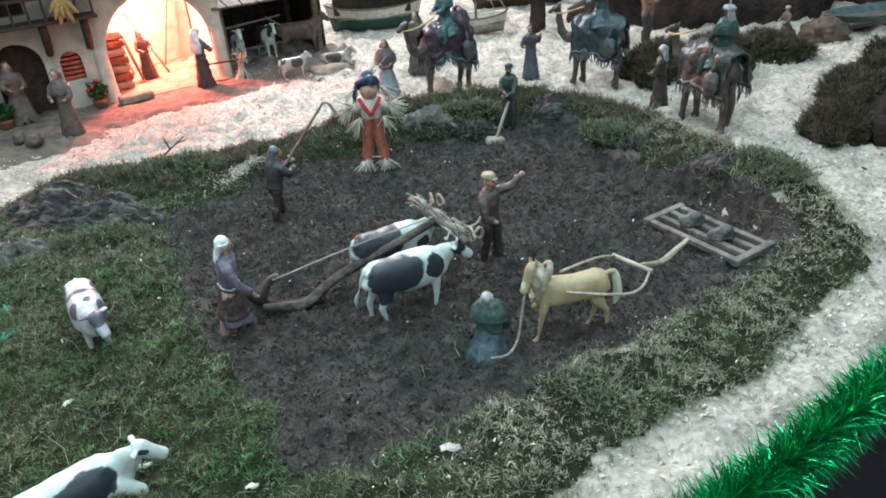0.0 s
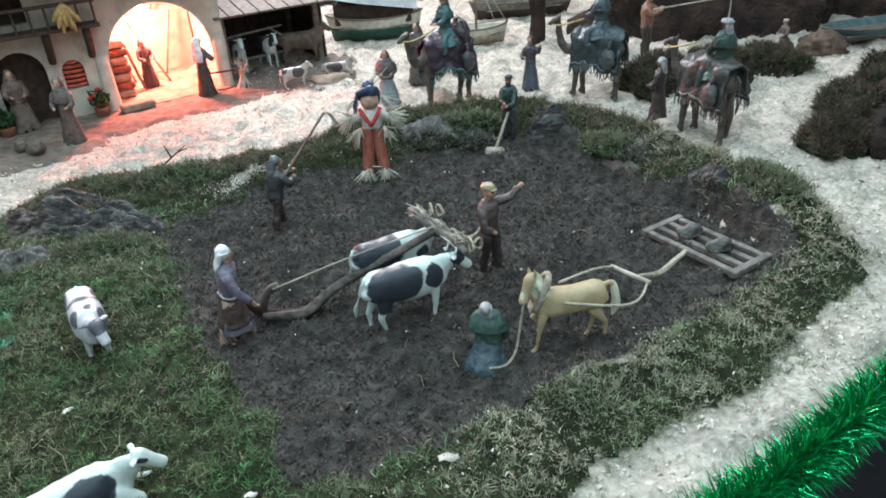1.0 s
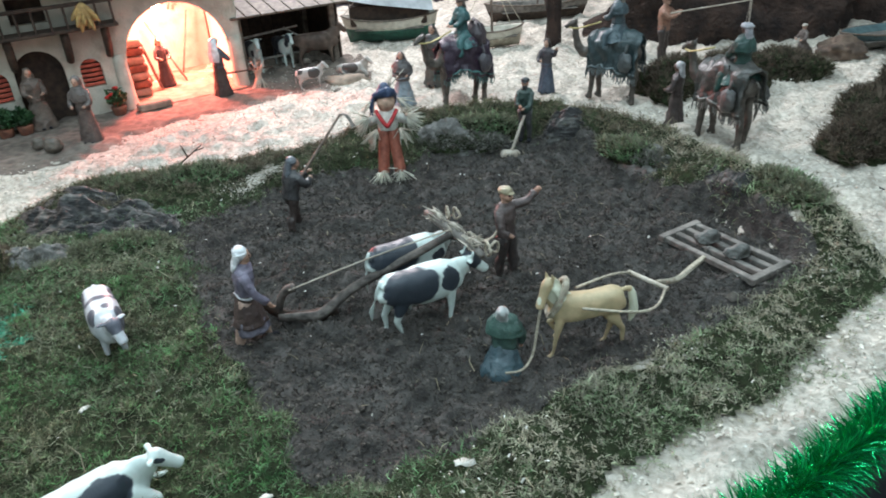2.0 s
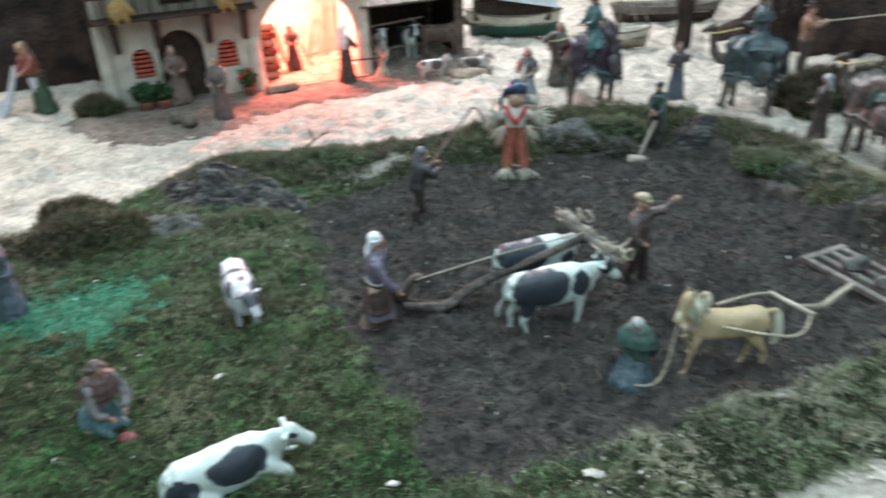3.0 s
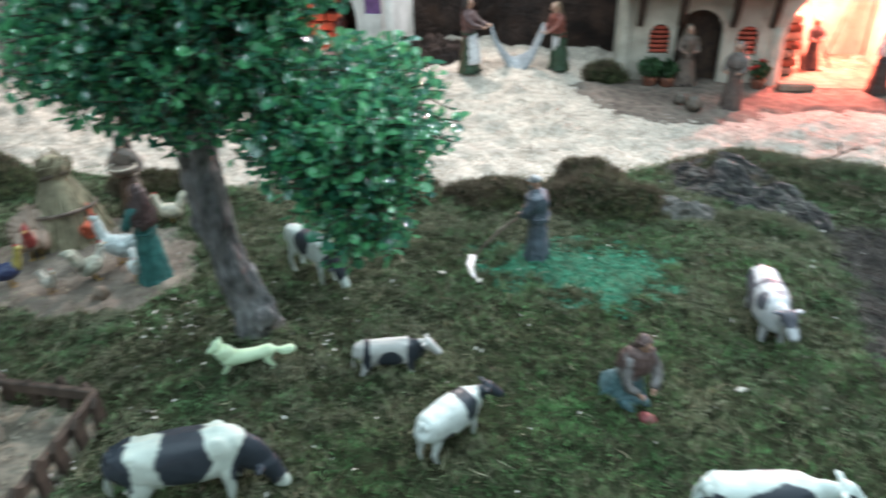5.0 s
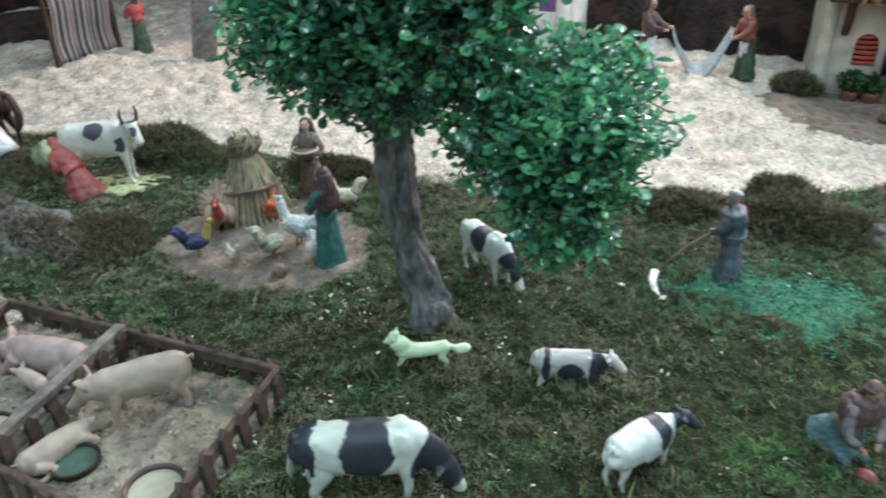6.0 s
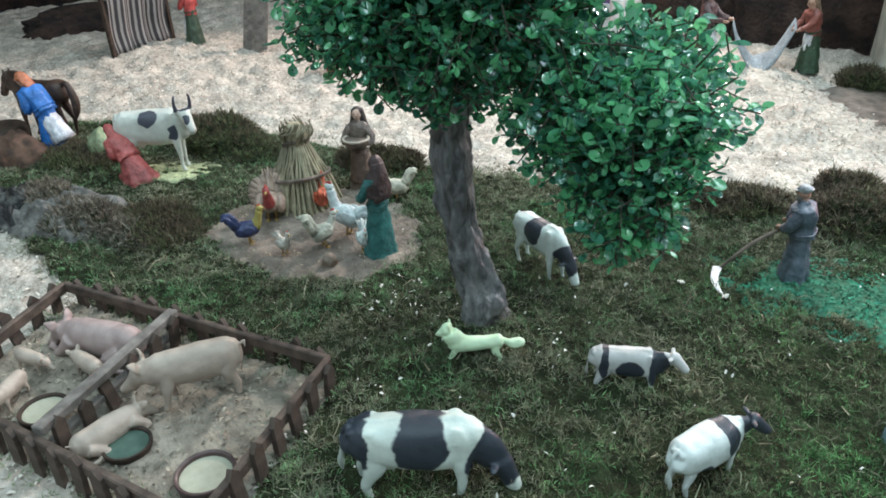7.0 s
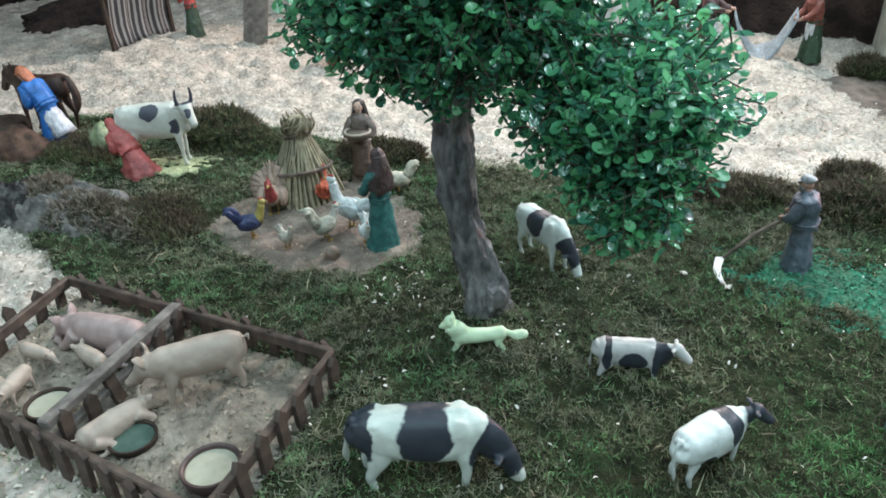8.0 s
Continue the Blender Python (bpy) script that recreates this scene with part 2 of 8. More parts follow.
    me = bpy.data.meshes.new(name)
    me.from_pydata(verts, [], faces)
    for k in (mats if isinstance(mats, (list, tuple)) else [mats]):
        me.materials.append(k)
    me.polygons.foreach_set("use_smooth", [smooth] * len(faces))
    me.update()
    return me


def part(name, geo, material, parent, label="", smooth=False):
    """One mesh object under a thing or a part."""
    ob = new(name, geo.mesh(name, material, smooth) if isinstance(geo, Geo) else geo)
    ob.parent = parent
    return tagged(ob, label)


def thing(name, at, turn=0.0, label="", category="", group="", kind="", geo=None, material=None, smooth=True):
    ob = new(name, geo.mesh(name, material, smooth) if geo else None)
    ob.matrix_world = pose(at[0], at[1], at[2], 0, 0, turn)
    return tagged(ob, label, category, group, kind)


# ---- the lie of the land ----
MOSS_EDGE = [(0.80, 1.10), (0.64, 0.95), (0.55, 0.87), (0.42, 0.77), (0.28, 0.72), (0.19, 0.65), (0.12, 0.57), (-0.12, 0.42), (-0.45, 0.25),
             (-0.8, 0.06), (-1.1, -0.12), (-1.5, -0.3), (-1.88, -0.14), (-2.1, -0.2), (-2.4, -0.25), (-2.75, -0.25), (-3.0, 0.0),
             (-2.8, 0.34), (-2.56, 0.45), (-2.29, 0.58), (-2.1, 0.66), (-1.9, 0.8), (-1.72, 0.92), (-1.58, 1.03), (-1.42, 1.2), (-1.27, 1.4),
             (-1.18, 1.54), (-1.08, 1.7), (-0.95, 1.8), (-0.76, 1.86), (-0.55, 1.91), (-0.33, 2.0), (-0.12, 2.17), (0.09, 2.22), (0.3, 2.2),
             (0.45, 2.02), (0.57, 1.82), (0.65, 1.64), (0.72, 1.45), (0.79, 1.29), (0.81, 1.20)]
SOIL_EDGE = [(-0.68, 1.46), (-0.50, 1.08), (-0.40, 0.92), (-0.29, 0.78), (-0.24, 0.67), (-0.15, 0.65), (0.03, 0.74), (0.18, 0.85), (0.32, 0.92),
             (0.47, 1.02), (0.62, 1.11), (0.69, 1.18), (0.67, 1.29), (0.60, 1.43), (0.50, 1.52), (0.42, 1.68), (0.34, 1.86), (0.19, 1.91),
             (-0.08, 1.87), (-0.14, 1.78), (-0.30, 1.76), (-0.42, 1.74), (-0.52, 1.61), (-0.62, 1.55)]
DYED_EDGE = [(-1.24, 0.90), (-1.17, 0.98), (-1.08, 1.10), (-0.92, 1.15), (-0.82, 1.02), (-0.86, 0.90), (-0.96, 0.87), (-1.08, 0.82)]
YARD_EDGE = [(-1.97, 0.13), (-1.84, 0.15), (-1.71, 0.18), (-1.60, 0.32), (-1.62, 0.45), (-1.74, 0.53), (-1.96, 0.50), (-2.08, 0.32)]
PEN_EDGE = [(-1.83, -0.165), (-1.341, 0.137), (-1.15, -0.12), (-1.624, -0.376)]
RIDGE = [(-1.0, 1.62), (-0.72, 1.70), (-0.5, 1.80), (-0.25, 1.93), (0.0, 2.04), (0.25, 2.03), (0.43, 1.86), (0.56, 1.64), (0.66, 1.43), (0.74, 1.27)]


STABLE_EDGE = [(-0.86, 2.60), (-0.74, 2.54), (-0.60, 2.58), (-0.44, 2.66), (-0.30, 2.80), (-0.40, 3.18), (-0.80, 3.10), (-1.0, 2.80)]
# roughly the shadow that the house throws on the ground
HOUSE_SHADE_EDGE = [(-1.76, 2.05), (-1.53, 1.91), (-1.34, 1.89), (-1.20, 2.00), (-1.09, 2.07), (-1.08, 2.20), (-1.0, 2.32), (-0.84, 2.40), (-0.66, 2.55), (-0.60, 2.68), (-0.80, 2.74), (-1.05, 2.70), (-1.80, 2.34)]


def depth_in(px, py, edge):
    """How far points lie inside an outline (minus: outside)."""
    px, py = np.asarray(px, float), np.asarray(py, float)
    near, inside = np.full(px.shape, 1e9), np.zeros(px.shape, bool)
    for (ax, ay), (bx, by) in zip(edge, edge[1:] + edge[:1]):
        dx, dy = bx - ax, by - ay
        k = np.clip(((px - ax) * dx + (py - ay) * dy) / (dx * dx + dy * dy), 0, 1)
        near = np.minimum(near, np.hypot(px - ax - k * dx, py - ay - k * dy))
        cross = ((ay > py) != (by > py)) & (px < (bx - ax) * (py - ay) / (by - ay + 1e-12) + ax)
        inside ^= cross
    return np.where(inside, near, -near)


def along(px, py, line):
    near = np.full(np.shape(px), 1e9)
    for (ax, ay), (bx, by) in zip(line, line[1:]):
        dx, dy = bx - ax, by - ay
        k = np.clip(((px - ax) * dx + (py - ay) * dy) / (dx * dx + dy * dy), 0, 1)
        near = np.minimum(near, np.hypot(px - ax - k * dx, py - ay - k * dy))
    return near


WAVES = [(random.uniform(0, 6.28), random.uniform(0, 6.28), random.uniform(0, 6.28)) for _ in range(60)]


def ripple(px, py, size, seed=0):
    """Smooth uneven relief, about -1 to 1, with lumps of about that size."""
    out = np.zeros(np.shape(px))
    for k in range(8):
        a, p, q = WAVES[(seed * 8 + k) % 60]
        f = 2 * math.pi / size * (0.6 + 0.1 * k)
        out = out + np.sin(f * (px * math.cos(a) + py * math.sin(a)) + p + 1.3 * np.sin(f * 0.6 * (py * math.cos(a) - px * math.sin(a)) + q))
    return out / 4.0


MOUNDS = [(-2.05, 2.12, 0.26, 0.05), (-3.75, 0.5, 0.3, 0.04), (1.0, 2.1, 0.3, 0.02)]


def land(px, py):
    px, py = np.asarray(px, float), np.asarray(py, float)
    z = 0.005 * ripple(px, py, 0.30, 1) + 0.002 * ripple(px, py, 0.08, 2)
    z = z + (0.040 + 0.038 * np.clip((px + 0.45) / 0.35, 0, 1)) * np.exp(-(along(px, py, RIDGE) / 0.105) ** 2) * np.clip(1 - depth_in(px, py, SOIL_EDGE) / 0.03, 0, 1) ** 0.5
    z = z - 0.014 * np.clip(depth_in(px, py, SOIL_EDGE) / 0.05, 0, 1)
    for x, y, r, h in MOUNDS:
        z = z + h * np.exp(-((px - x) ** 2 + (py - y) ** 2) / (r * r))
    return z


def level(x, y):
    return float(land(np.array([x]), np.array([y]))[0])


def sheet(x0, x1, y0, y1, step, height, keep):
    """A relief grid over a rectangle, only where keep says so."""
    nx, ny = int((x1 - x0) / step) + 1, int((y1 - y0) / step) + 1
    gx, gy = np.meshgrid(np.linspace(x0, x1, nx), np.linspace(y0, y1, ny))
    gz, ok = height(gx, gy), keep(gx, gy)
    quad = ok[:-1, :-1] & ok[1:, :-1] & ok[:-1, 1:] & ok[1:, 1:]
    ids = -np.ones(gx.shape, int)
    used = np.zeros(gx.shape, bool)
    used[:-1, :-1] |= quad
    used[1:, :-1] |= quad
    used[:-1, 1:] |= quad
    used[1:, 1:] |= quad
    ids[used] = np.arange(used.sum())
    verts = np.stack([gx[used], gy[used], gz[used]], 1).tolist()
    j, i = np.nonzero(quad)
    faces = np.stack([ids[j, i], ids[j, i + 1], ids[j + 1, i + 1], ids[j + 1, i]], 1).tolist()
    return verts, faces


EDGE_ANGLE = 32.2
EDGE = Vector((math.cos(radians(EDGE_ANGLE)), math.sin(radians(EDGE_ANGLE))))
EDGE_POINT = Vector((0.52, 0.66))


def dust(px, py):
    """Height of the loose sawdust with its heaps and hollows."""
    heap = 0.016 * np.clip(ripple(px, py, 0.13, 5), -0.7, 1.0) + 0.007 * ripple(px, py, 0.06, 8) + 0.002 * ripple(px, py, 0.035, 6)
    free = np.ones_like(px)
    near = (px > -3.2) & (px < 1.1) & (py > -0.55) & (py < 2.8)
    x, y = px[near], py[near]
    free[near] = np.minimum.reduce([np.clip(-f / 0.06, 0, 1) for f in (moss_depth(x, y) + 0.01, soil_depth(x, y) + 0.01, depth_in(x, y, YARD_EDGE) + 0.03, depth_in(x, y, PEN_EDGE) + 0.03, depth_in(x, y, HOUSE_SHADE_EDGE) + 0.06)])
    return land(px, py) - 0.004 + heap * free


def on_table(px, py, margin=0.0):
    return (py - EDGE_POINT.y) * EDGE.x - (px - EDGE_POINT.x) * EDGE.y > margin


def soil_depth(px, py):
    return depth_in(px, py, SOIL_EDGE) + 0.018 * ripple(px, py, 0.12, 3)


def moss_depth(px, py):
    d = depth_in(px, py, MOSS_EDGE)
    d = np.minimum(d, -depth_in(px, py, SOIL_EDGE))
    d = np.minimum(d, -depth_in(px, py, DYED_EDGE) + 0.055)
    d = np.minimum(d, -depth_in(px, py, YARD_EDGE))
    d = np.minimum(d, -depth_in(px, py, PEN_EDGE) - 0.004)
    return d + 0.02 * ripple(px, py, 0.14, 4)


def cushion(px, py):
    """0 in the creases between moss cushions, about 1 on their crowns."""
    return np.clip(0.55 * np.abs(ripple(px, py, 0.105, 5)) ** 0.75 + 0.45 * np.abs(ripple(px, py, 0.05, 2)) ** 0.8 + 0.30 * np.abs(ripple(px, py, 0.026, 6)), 0, 1.25)


def bed(px, py):
    bank = np.exp(-(along(px, py, RIDGE) / 0.12) ** 2)
    return land(px, py) + 0.0005 + 0.017 * (cushion(px, py) * (1 + 0.5 * bank) + 0.12 * ripple(px, py, 0.03, 2)) * np.clip(moss_depth(px, py) / 0.03, 0, 1)


# ---- the large structure ----
verts, faces = sheet(-5.6, 2.6, -2.2, 4.4, 0.018, dust, lambda x, y: on_table(x, y, 0.0))
ground = tagged(new("ground", flat_mesh("ground", verts, faces, SAWDUST, True)), "cream sawdust spread over the display table", "ground", kind="structure")


def tilth(px, py):
    """Height of the broken soil: soft clods with dark hollows between them."""
    big = np.clip(ripple(px, py, 0.10, 0) + 0.45 * ripple(px, py, 0.05, 6), -0.9, 1.1)
    rim = np.clip(soil_depth(px, py) / 0.05, 0, 1)
    return land(px, py) + 0.001 * (1 - rim) + 0.004 * rim + rim * 0.0085 * big + (0.35 + 0.65 * rim) * 0.0075 * np.abs(ripple(px, py, 0.055, 3)) ** 0.8 + 0.0045 * np.abs(ripple(px, py, 0.028, 4)) + 0.0024 * ripple(px, py, 0.016, 3)


verts, faces = sheet(-0.78, 0.8, 0.6, 2.0, 0.006, tilth,
                     lambda x, y: soil_depth(x, y) > -0.02)
soil = tagged(new("soil_field", flat_mesh("soil_field", verts, faces, SOIL, True)), "dark brown crumbly soil of the ploughed field", "soil", kind="structure")
verts, faces = sheet(-3.1, 1.0, -0.4, 2.3, 0.012, bed, lambda x, y: (moss_depth(x, y) > -0.004) & on_table(x, y, 0.03))
moss_bed = tagged(new("moss_bed", flat_mesh("moss_bed", verts, faces, MOSSBED, True)), "dense dark bed of dried moss", "moss", kind="structure")
verts, faces = sheet(-1.3, -0.75, 0.78, 1.2, 0.008, lambda x, y: land(x, y) + 0.007 + 0.003 * ripple(x, y, 0.03, 2),
                     lambda x, y: depth_in(x, y, DYED_EDGE) + 0.02 * ripple(x, y, 0.1, 1) > -0.01)
tagged(new("dyed_patch", flat_mesh("dyed_patch", verts, faces, GREENDUST, True)), "patch of sawdust dyed emerald green", "sawdust", kind="structure")
verts, faces = sheet(-2.12, -1.56, 0.08, 0.58, 0.008, lambda x, y: land(x, y) + 0.005 + 0.003 * ripple(x, y, 0.07, 4) + 0.0025 * ripple(x, y, 0.03, 2),
                     lambda x, y: depth_in(x, y, YARD_EDGE) + 0.02 * ripple(x, y, 0.12, 2) > -0.02)
YARD = mat("yard_clay", (0.235, 0.200, 0.165), (0.115, 0.095, 0.078), 0.9, 26, 0.9, 130, dist=0.006, stain=0.35)
tagged(new("hen_yard", flat_mesh("hen_yard", verts, faces, YARD, True)), "bare trodden clay of the hen yard", "ground", kind="structure")

# litter tone that also has the pen's weaker light in its colour
PENDUST = mat("pen_litter", (0.315, 0.280, 0.225), (0.155, 0.136, 0.108), 0.9, 30, 0.9, 150, dist=0.006, stain=0.3)
verts, faces = sheet(-1.86, -1.12, -0.4, 0.16, 0.008, lambda x, y: land(x, y) + 0.003 + 0.002 * ripple(x, y, 0.05, 2), lambda x, y: depth_in(x, y, PEN_EDGE) > -0.01)
tagged(new("pen_floor", flat_mesh("pen_floor", verts, faces, PENDUST, True)), "grey-beige litter on the pen floor, darkened for its shade", "ground", kind="structure")

OUTER_EDGE = [(-2.05, -0.36), (-1.84, -0.30), (-1.60, -0.40), (-1.14, -0.15), (-1.06, -0.20), (-1.25, -0.50), (-1.75, -0.80), (-2.05, -0.70)]
verts, faces = sheet(-2.1, -1.0, -0.85, -0.1, 0.008, lambda x, y: dust(x, y) - 0.010 + 0.013 * np.clip((depth_in(x, y, OUTER_EDGE) + 0.03 * ripple(x, y, 0.09, 4)) / 0.06, 0, 1) + 0.003 * ripple(x, y, 0.05, 2),
                     lambda x, y: (depth_in(x, y, OUTER_EDGE) + 0.03 * ripple(x, y, 0.09, 4) > 0.0) & (depth_in(x, y, PEN_EDGE) < 0) & on_table(x, y, 0.01))
tagged(new("pen_verge", flat_mesh("pen_verge", verts, faces, PENDUST, True)), "darker grey-beige patch beside the pig pen", "ground", kind="structure")

# brown earth, also darkened for the house's shadow and outlined like it
SHADE_EARTH = mat("shaded_earth", (0.19, 0.155, 0.13), (0.10, 0.08, 0.067), 0.9, 34, 0.8, 150, stain=0.3)
verts, faces = sheet(-1.9, -0.6, 1.85, 2.75, 0.012, lambda x, y: land(x, y) - 0.008 + 0.012 * np.clip((depth_in(x, y, HOUSE_SHADE_EDGE) + 0.03 * ripple(x, y, 0.09, 4)) / 0.06, 0, 1) + 0.003 * ripple(x, y, 0.05, 2),
                     lambda x, y: depth_in(x, y, HOUSE_SHADE_EDGE) + 0.03 * ripple(x, y, 0.09, 4) > 0.0)
tagged(new("house_yard", flat_mesh("house_yard", verts, faces, SHADE_EARTH, True)), "brown earth before the house, darkened in the shape of its shadow", "ground", kind="structure")
# stable earth, its colour darkened to carry the shadow lying there
verts, faces = sheet(-1.1, -0.2, 2.45, 3.25, 0.012, lambda x, y: dust(x, y) - 0.008 + 0.014 * np.clip((depth_in(x, y, STABLE_EDGE) + 0.03 * ripple(x, y, 0.09, 4)) / 0.06, 0, 1) + 0.003 * ripple(x, y, 0.05, 2),
                     lambda x, y: depth_in(x, y, STABLE_EDGE) + 0.03 * ripple(x, y, 0.09, 4) > 0.0)
tagged(new("stable_floor", flat_mesh("stable_floor", verts, faces, SHADE_EARTH, True)), "brown stable earth, darkened for the shade there", "ground", kind="structure")

# table board, its cloth, and the room around it
board = Geo()
d = Vector((EDGE.x, EDGE.y, 0))
a = Vector((EDGE_POINT.x, EDGE_POINT.y, 0)) - d * 5.0
b = Vector((EDGE_POINT.x, EDGE_POINT.y, 0)) + d * 3.0
ring = [a, b, Vector((3.1, 4.6, 0)), Vector((-5.8, 4.6, 0)), Vector((-5.8, a.y, 0))]
low, high = [p + Vector((0, 0, -0.05)) for p in ring], [p + Vector((0, 0, -0.022)) for p in ring]
board.add(low + high, [tuple(range(5))[::-1], tuple(range(5, 10))] + [(i, (i + 1) % 5, 5 + (i + 1) % 5, 5 + i) for i in range(5)])
table = thing("display_table", (0, 0, 0), 0, "long display table draped in black cloth", "table", kind="structure", geo=board, material=BLACK, smooth=False)
skirt = Geo()
skirt.add([a + Vector((0, 0.004, -0.05)), b + Vector((0, 0.004, -0.05)), b + Vector((0, 0.004, -0.8)), a + Vector((0, 0.004, -0.8))], [(0, 1, 2, 3)])
part("skirt", skirt, BLACK, table, "black cloth hanging to the floor")
FLOORMAT = mat("room_floor", (0.24, 0.235, 0.225), (0.18, 0.175, 0.165), 0.5, 6, 0.1, 40)
# unseen hall shell; its walls and ceiling are made pale to bounce fill
WALLMAT = mat("room_wall", (0.66, 0.67, 0.66), (0.58, 0.59, 0.58), 0.9, 4, 0.2, 60)
for name, c, size, m in (("floor", (-1.3, 0.3, -0.85), (10.4, 9.4, 0.1), FLOORMAT), ("ceiling", (-1.3, 0.3, 2.65), (10.4, 9.4, 0.1), WALLMAT),
                         ("wall_north", (-1.3, 4.95, 0.9), (10.4, 0.1, 3.4), DARKCORK), ("wall_south", (-1.3, -4.35, 0.9), (10.4, 0.1, 3.4), WALLMAT),
                         ("wall_east", (3.85, 0.3, 0.9), (0.1, 9.2, 3.4), WALLMAT), ("wall_west", (-6.45, 0.3, 0.9), (0.1, 9.2, 3.4), DARKCORK)):
    g = Geo()
    g.box((0, 0, 0), size)
    thing(name, c, 0, "plain " + name.split("_")[0] + " of the unseen hall", name.split("_")[0], kind="structure", geo=g, material=m, smooth=False)


# ---- moss, flakes, crumbs ----
def blades(places, lengths, spread, width, per, rng, up=None):
    """Tufts of thin bent blades at the given places."""
    n = len(places)
    base = np.repeat(places, per, 0) + rng.normal(0, 0.0025, (n * per, 3)) * (1, 1, 0.3)
    a = rng.uniform(0, 2 * np.pi, n * per)
    lean = rng.uniform(0.15, 1.0, n * per) * spread
    lead = np.stack([np.cos(a) * np.sin(lean), np.sin(a) * np.sin(lean), np.cos(lean)], 1)
    if up is not None:
        lead = lead + np.repeat(up, per, 0)
        lead /= np.linalg.norm(lead, axis=1)[:, None]
    ln = np.repeat(lengths, per) * rng.uniform(0.5, 1.3, n * per)
    side = np.cross(lead, rng.normal(0, 1, (n * per, 3)))
    side /= np.linalg.norm(side, axis=1)[:, None] + 1e-9
    bend = rng.normal(0, 0.25, (n * per, 3)) * ln[:, None] - np.array([0, 0, 0.18]) * ln[:, None]
    w = (width * rng.uniform(0.6, 1.4, n * per))[:, None]
    mid, tip = base + lead * ln[:, None] * 0.55, base + lead * ln[:, None] + bend
    v = np.stack([base - side * w * 0.5, base + side * w * 0.5, mid + side * w * 0.55, mid - side * w * 0.55, tip], 1).reshape(-1, 3)
    k = np.arange(n * per)[:, None] * 5
    return v, k


def blade_mesh(name, v, k, m):
    n = len(k)
    me = bpy.data.meshes.new(name)
    quads, tris = k + np.array([[0, 1, 2, 3]]), k + np.array([[3, 2, 4]])
    loops = np.concatenate([quads.ravel(), tris.ravel()])
    starts = np.concatenate([np.arange(n) * 4, 4 * n + np.arange(n) * 3])
    me.vertices.add(len(v))
    me.vertices.foreach_set("co", v.astype(np.float32).ravel())
    me.loops.add(len(loops))
    me.loops.foreach_set("vertex_index", loops.astype(np.int32))
    me.polygons.add(2 * n)
    me.polygons.foreach_set("loop_start", starts.astype(np.int32))
    me.update(calc_edges=True)
    me.validate()
    me.materials.append(m)
    return me


rng = np.random.default_rng(5)
px, py = rng.uniform(-3.1, 0.98, 330000), rng.uniform(-0.4, 2.3, 330000)
px, py = px[on_table(px, py, 0.03)], py[on_table(px, py, 0.03)]
dm = moss_depth(px, py)
ok = dm > -0.055 * rng.uniform(0, 1, len(px)) ** 2.5
near = (px > -1.9) & (px < 0.6) & (py < 1.5)
crown_at = cushion(px, py)
ok &= rng.uniform(0, 1, len(px)) < np.clip(1.25 * crown_at - 0.05, 0.10, 1) * np.where(near, 1.0, 0.6)
px, py, dm, crown_at = px[ok], py[ok], dm[ok], crown_at[ok]
pz = bed(px, py) - 0.002
bushy = np.exp(-(along(px, py, RIDGE) / 0.11) ** 2)
height = 0.0065 + 0.0075 * crown_at + 0.005 * np.clip(ripple(px, py, 0.18, 3) + 0.2, 0, 1.3) + 0.010 * bushy
blur = rng.normal(0, 0.05, len(px))
dry = (px + blur > 0.02) & (py + blur < 1.22) | (px + blur > 0.55)
lush = ~dry & (px + blur < -0.28) & (px + blur > -1.05) & (py + 2 * blur < 0.98 + 0.25 * ripple(px, py, 0.25, 7))
ridge = (bushy + 2 * blur > 0.35) & ~dry
lush &= ~ridge
rest = ~dry & ~lush & ~ridge
for cut, shade, label in ((ridge, DRYMOSS, "olive brown bushy moss along the bank"), (dry, MOSSDRY, "paler straw-coloured dry moss along the sawdust edge"), (lush, MOSSLUSH, "darker green moss with tangled stems"), (rest, MOSS, "dried green and brown moss with tangled fine stems")):
    v, k = blades(np.stack([px, py, pz], 1)[cut], height[cut], 1.35, 0.00105, 5, rng)
    tagged(new("moss", blade_mesh("moss", v, k, shade)), label, "moss", kind="stuff")

# sawdust flakes lying loose
px, py = rng.uniform(-4.2, 1.7, 150000), rng.uniform(-0.7, 3.5, 150000)
ok = (moss_depth(px, py) < 0.006) & (depth_in(px, py, SOIL_EDGE) < 0) & (depth_in(px, py, DYED_EDGE) < 0) & (depth_in(px, py, YARD_EDGE) < 0) & on_table(px, py, 0.01)
penned = depth_in(px, py, PEN_EDGE) > 0.01
inner = ok & penned
ok &= ~penned & (depth_in(px, py, HOUSE_SHADE_EDGE) + 0.03 * ripple(px, py, 0.09, 4) < 0.10 * rng.uniform(0, 1, len(px)) ** 2)
penx, peny = px[inner], py[inner]
px, py = px[ok], py[ok]


def flakes(name, px, py, size, material, label, lift=0.0015):
    n = len(px)
    a, t = rng.uniform(0, 6.28, n), rng.normal(0, 0.45, n)
    ln, w = size * rng.uniform(0.5, 1.5, n), size * rng.uniform(0.2, 0.6, n)
    c = np.stack([px, py, (dust(px, py) if lift < 0.002 else land(px, py)) + lift + rng.uniform(0, 0.002, n)], 1)
    u = np.stack([np.cos(a) * np.cos(t), np.sin(a) * np.cos(t), np.sin(t)], 1) * ln[:, None] / 2
    s = np.stack([-np.sin(a), np.cos(a), rng.normal(0, 0.5, n)], 1) * w[:, None] / 2
    curl = np.stack([np.zeros(n), np.zeros(n), ln * rng.uniform(0.0, 0.35, n)], 1)
    v = np.stack([c - u - s, c - u + s, c + s + curl, c - s + curl, c + u], 1).reshape(-1, 3)
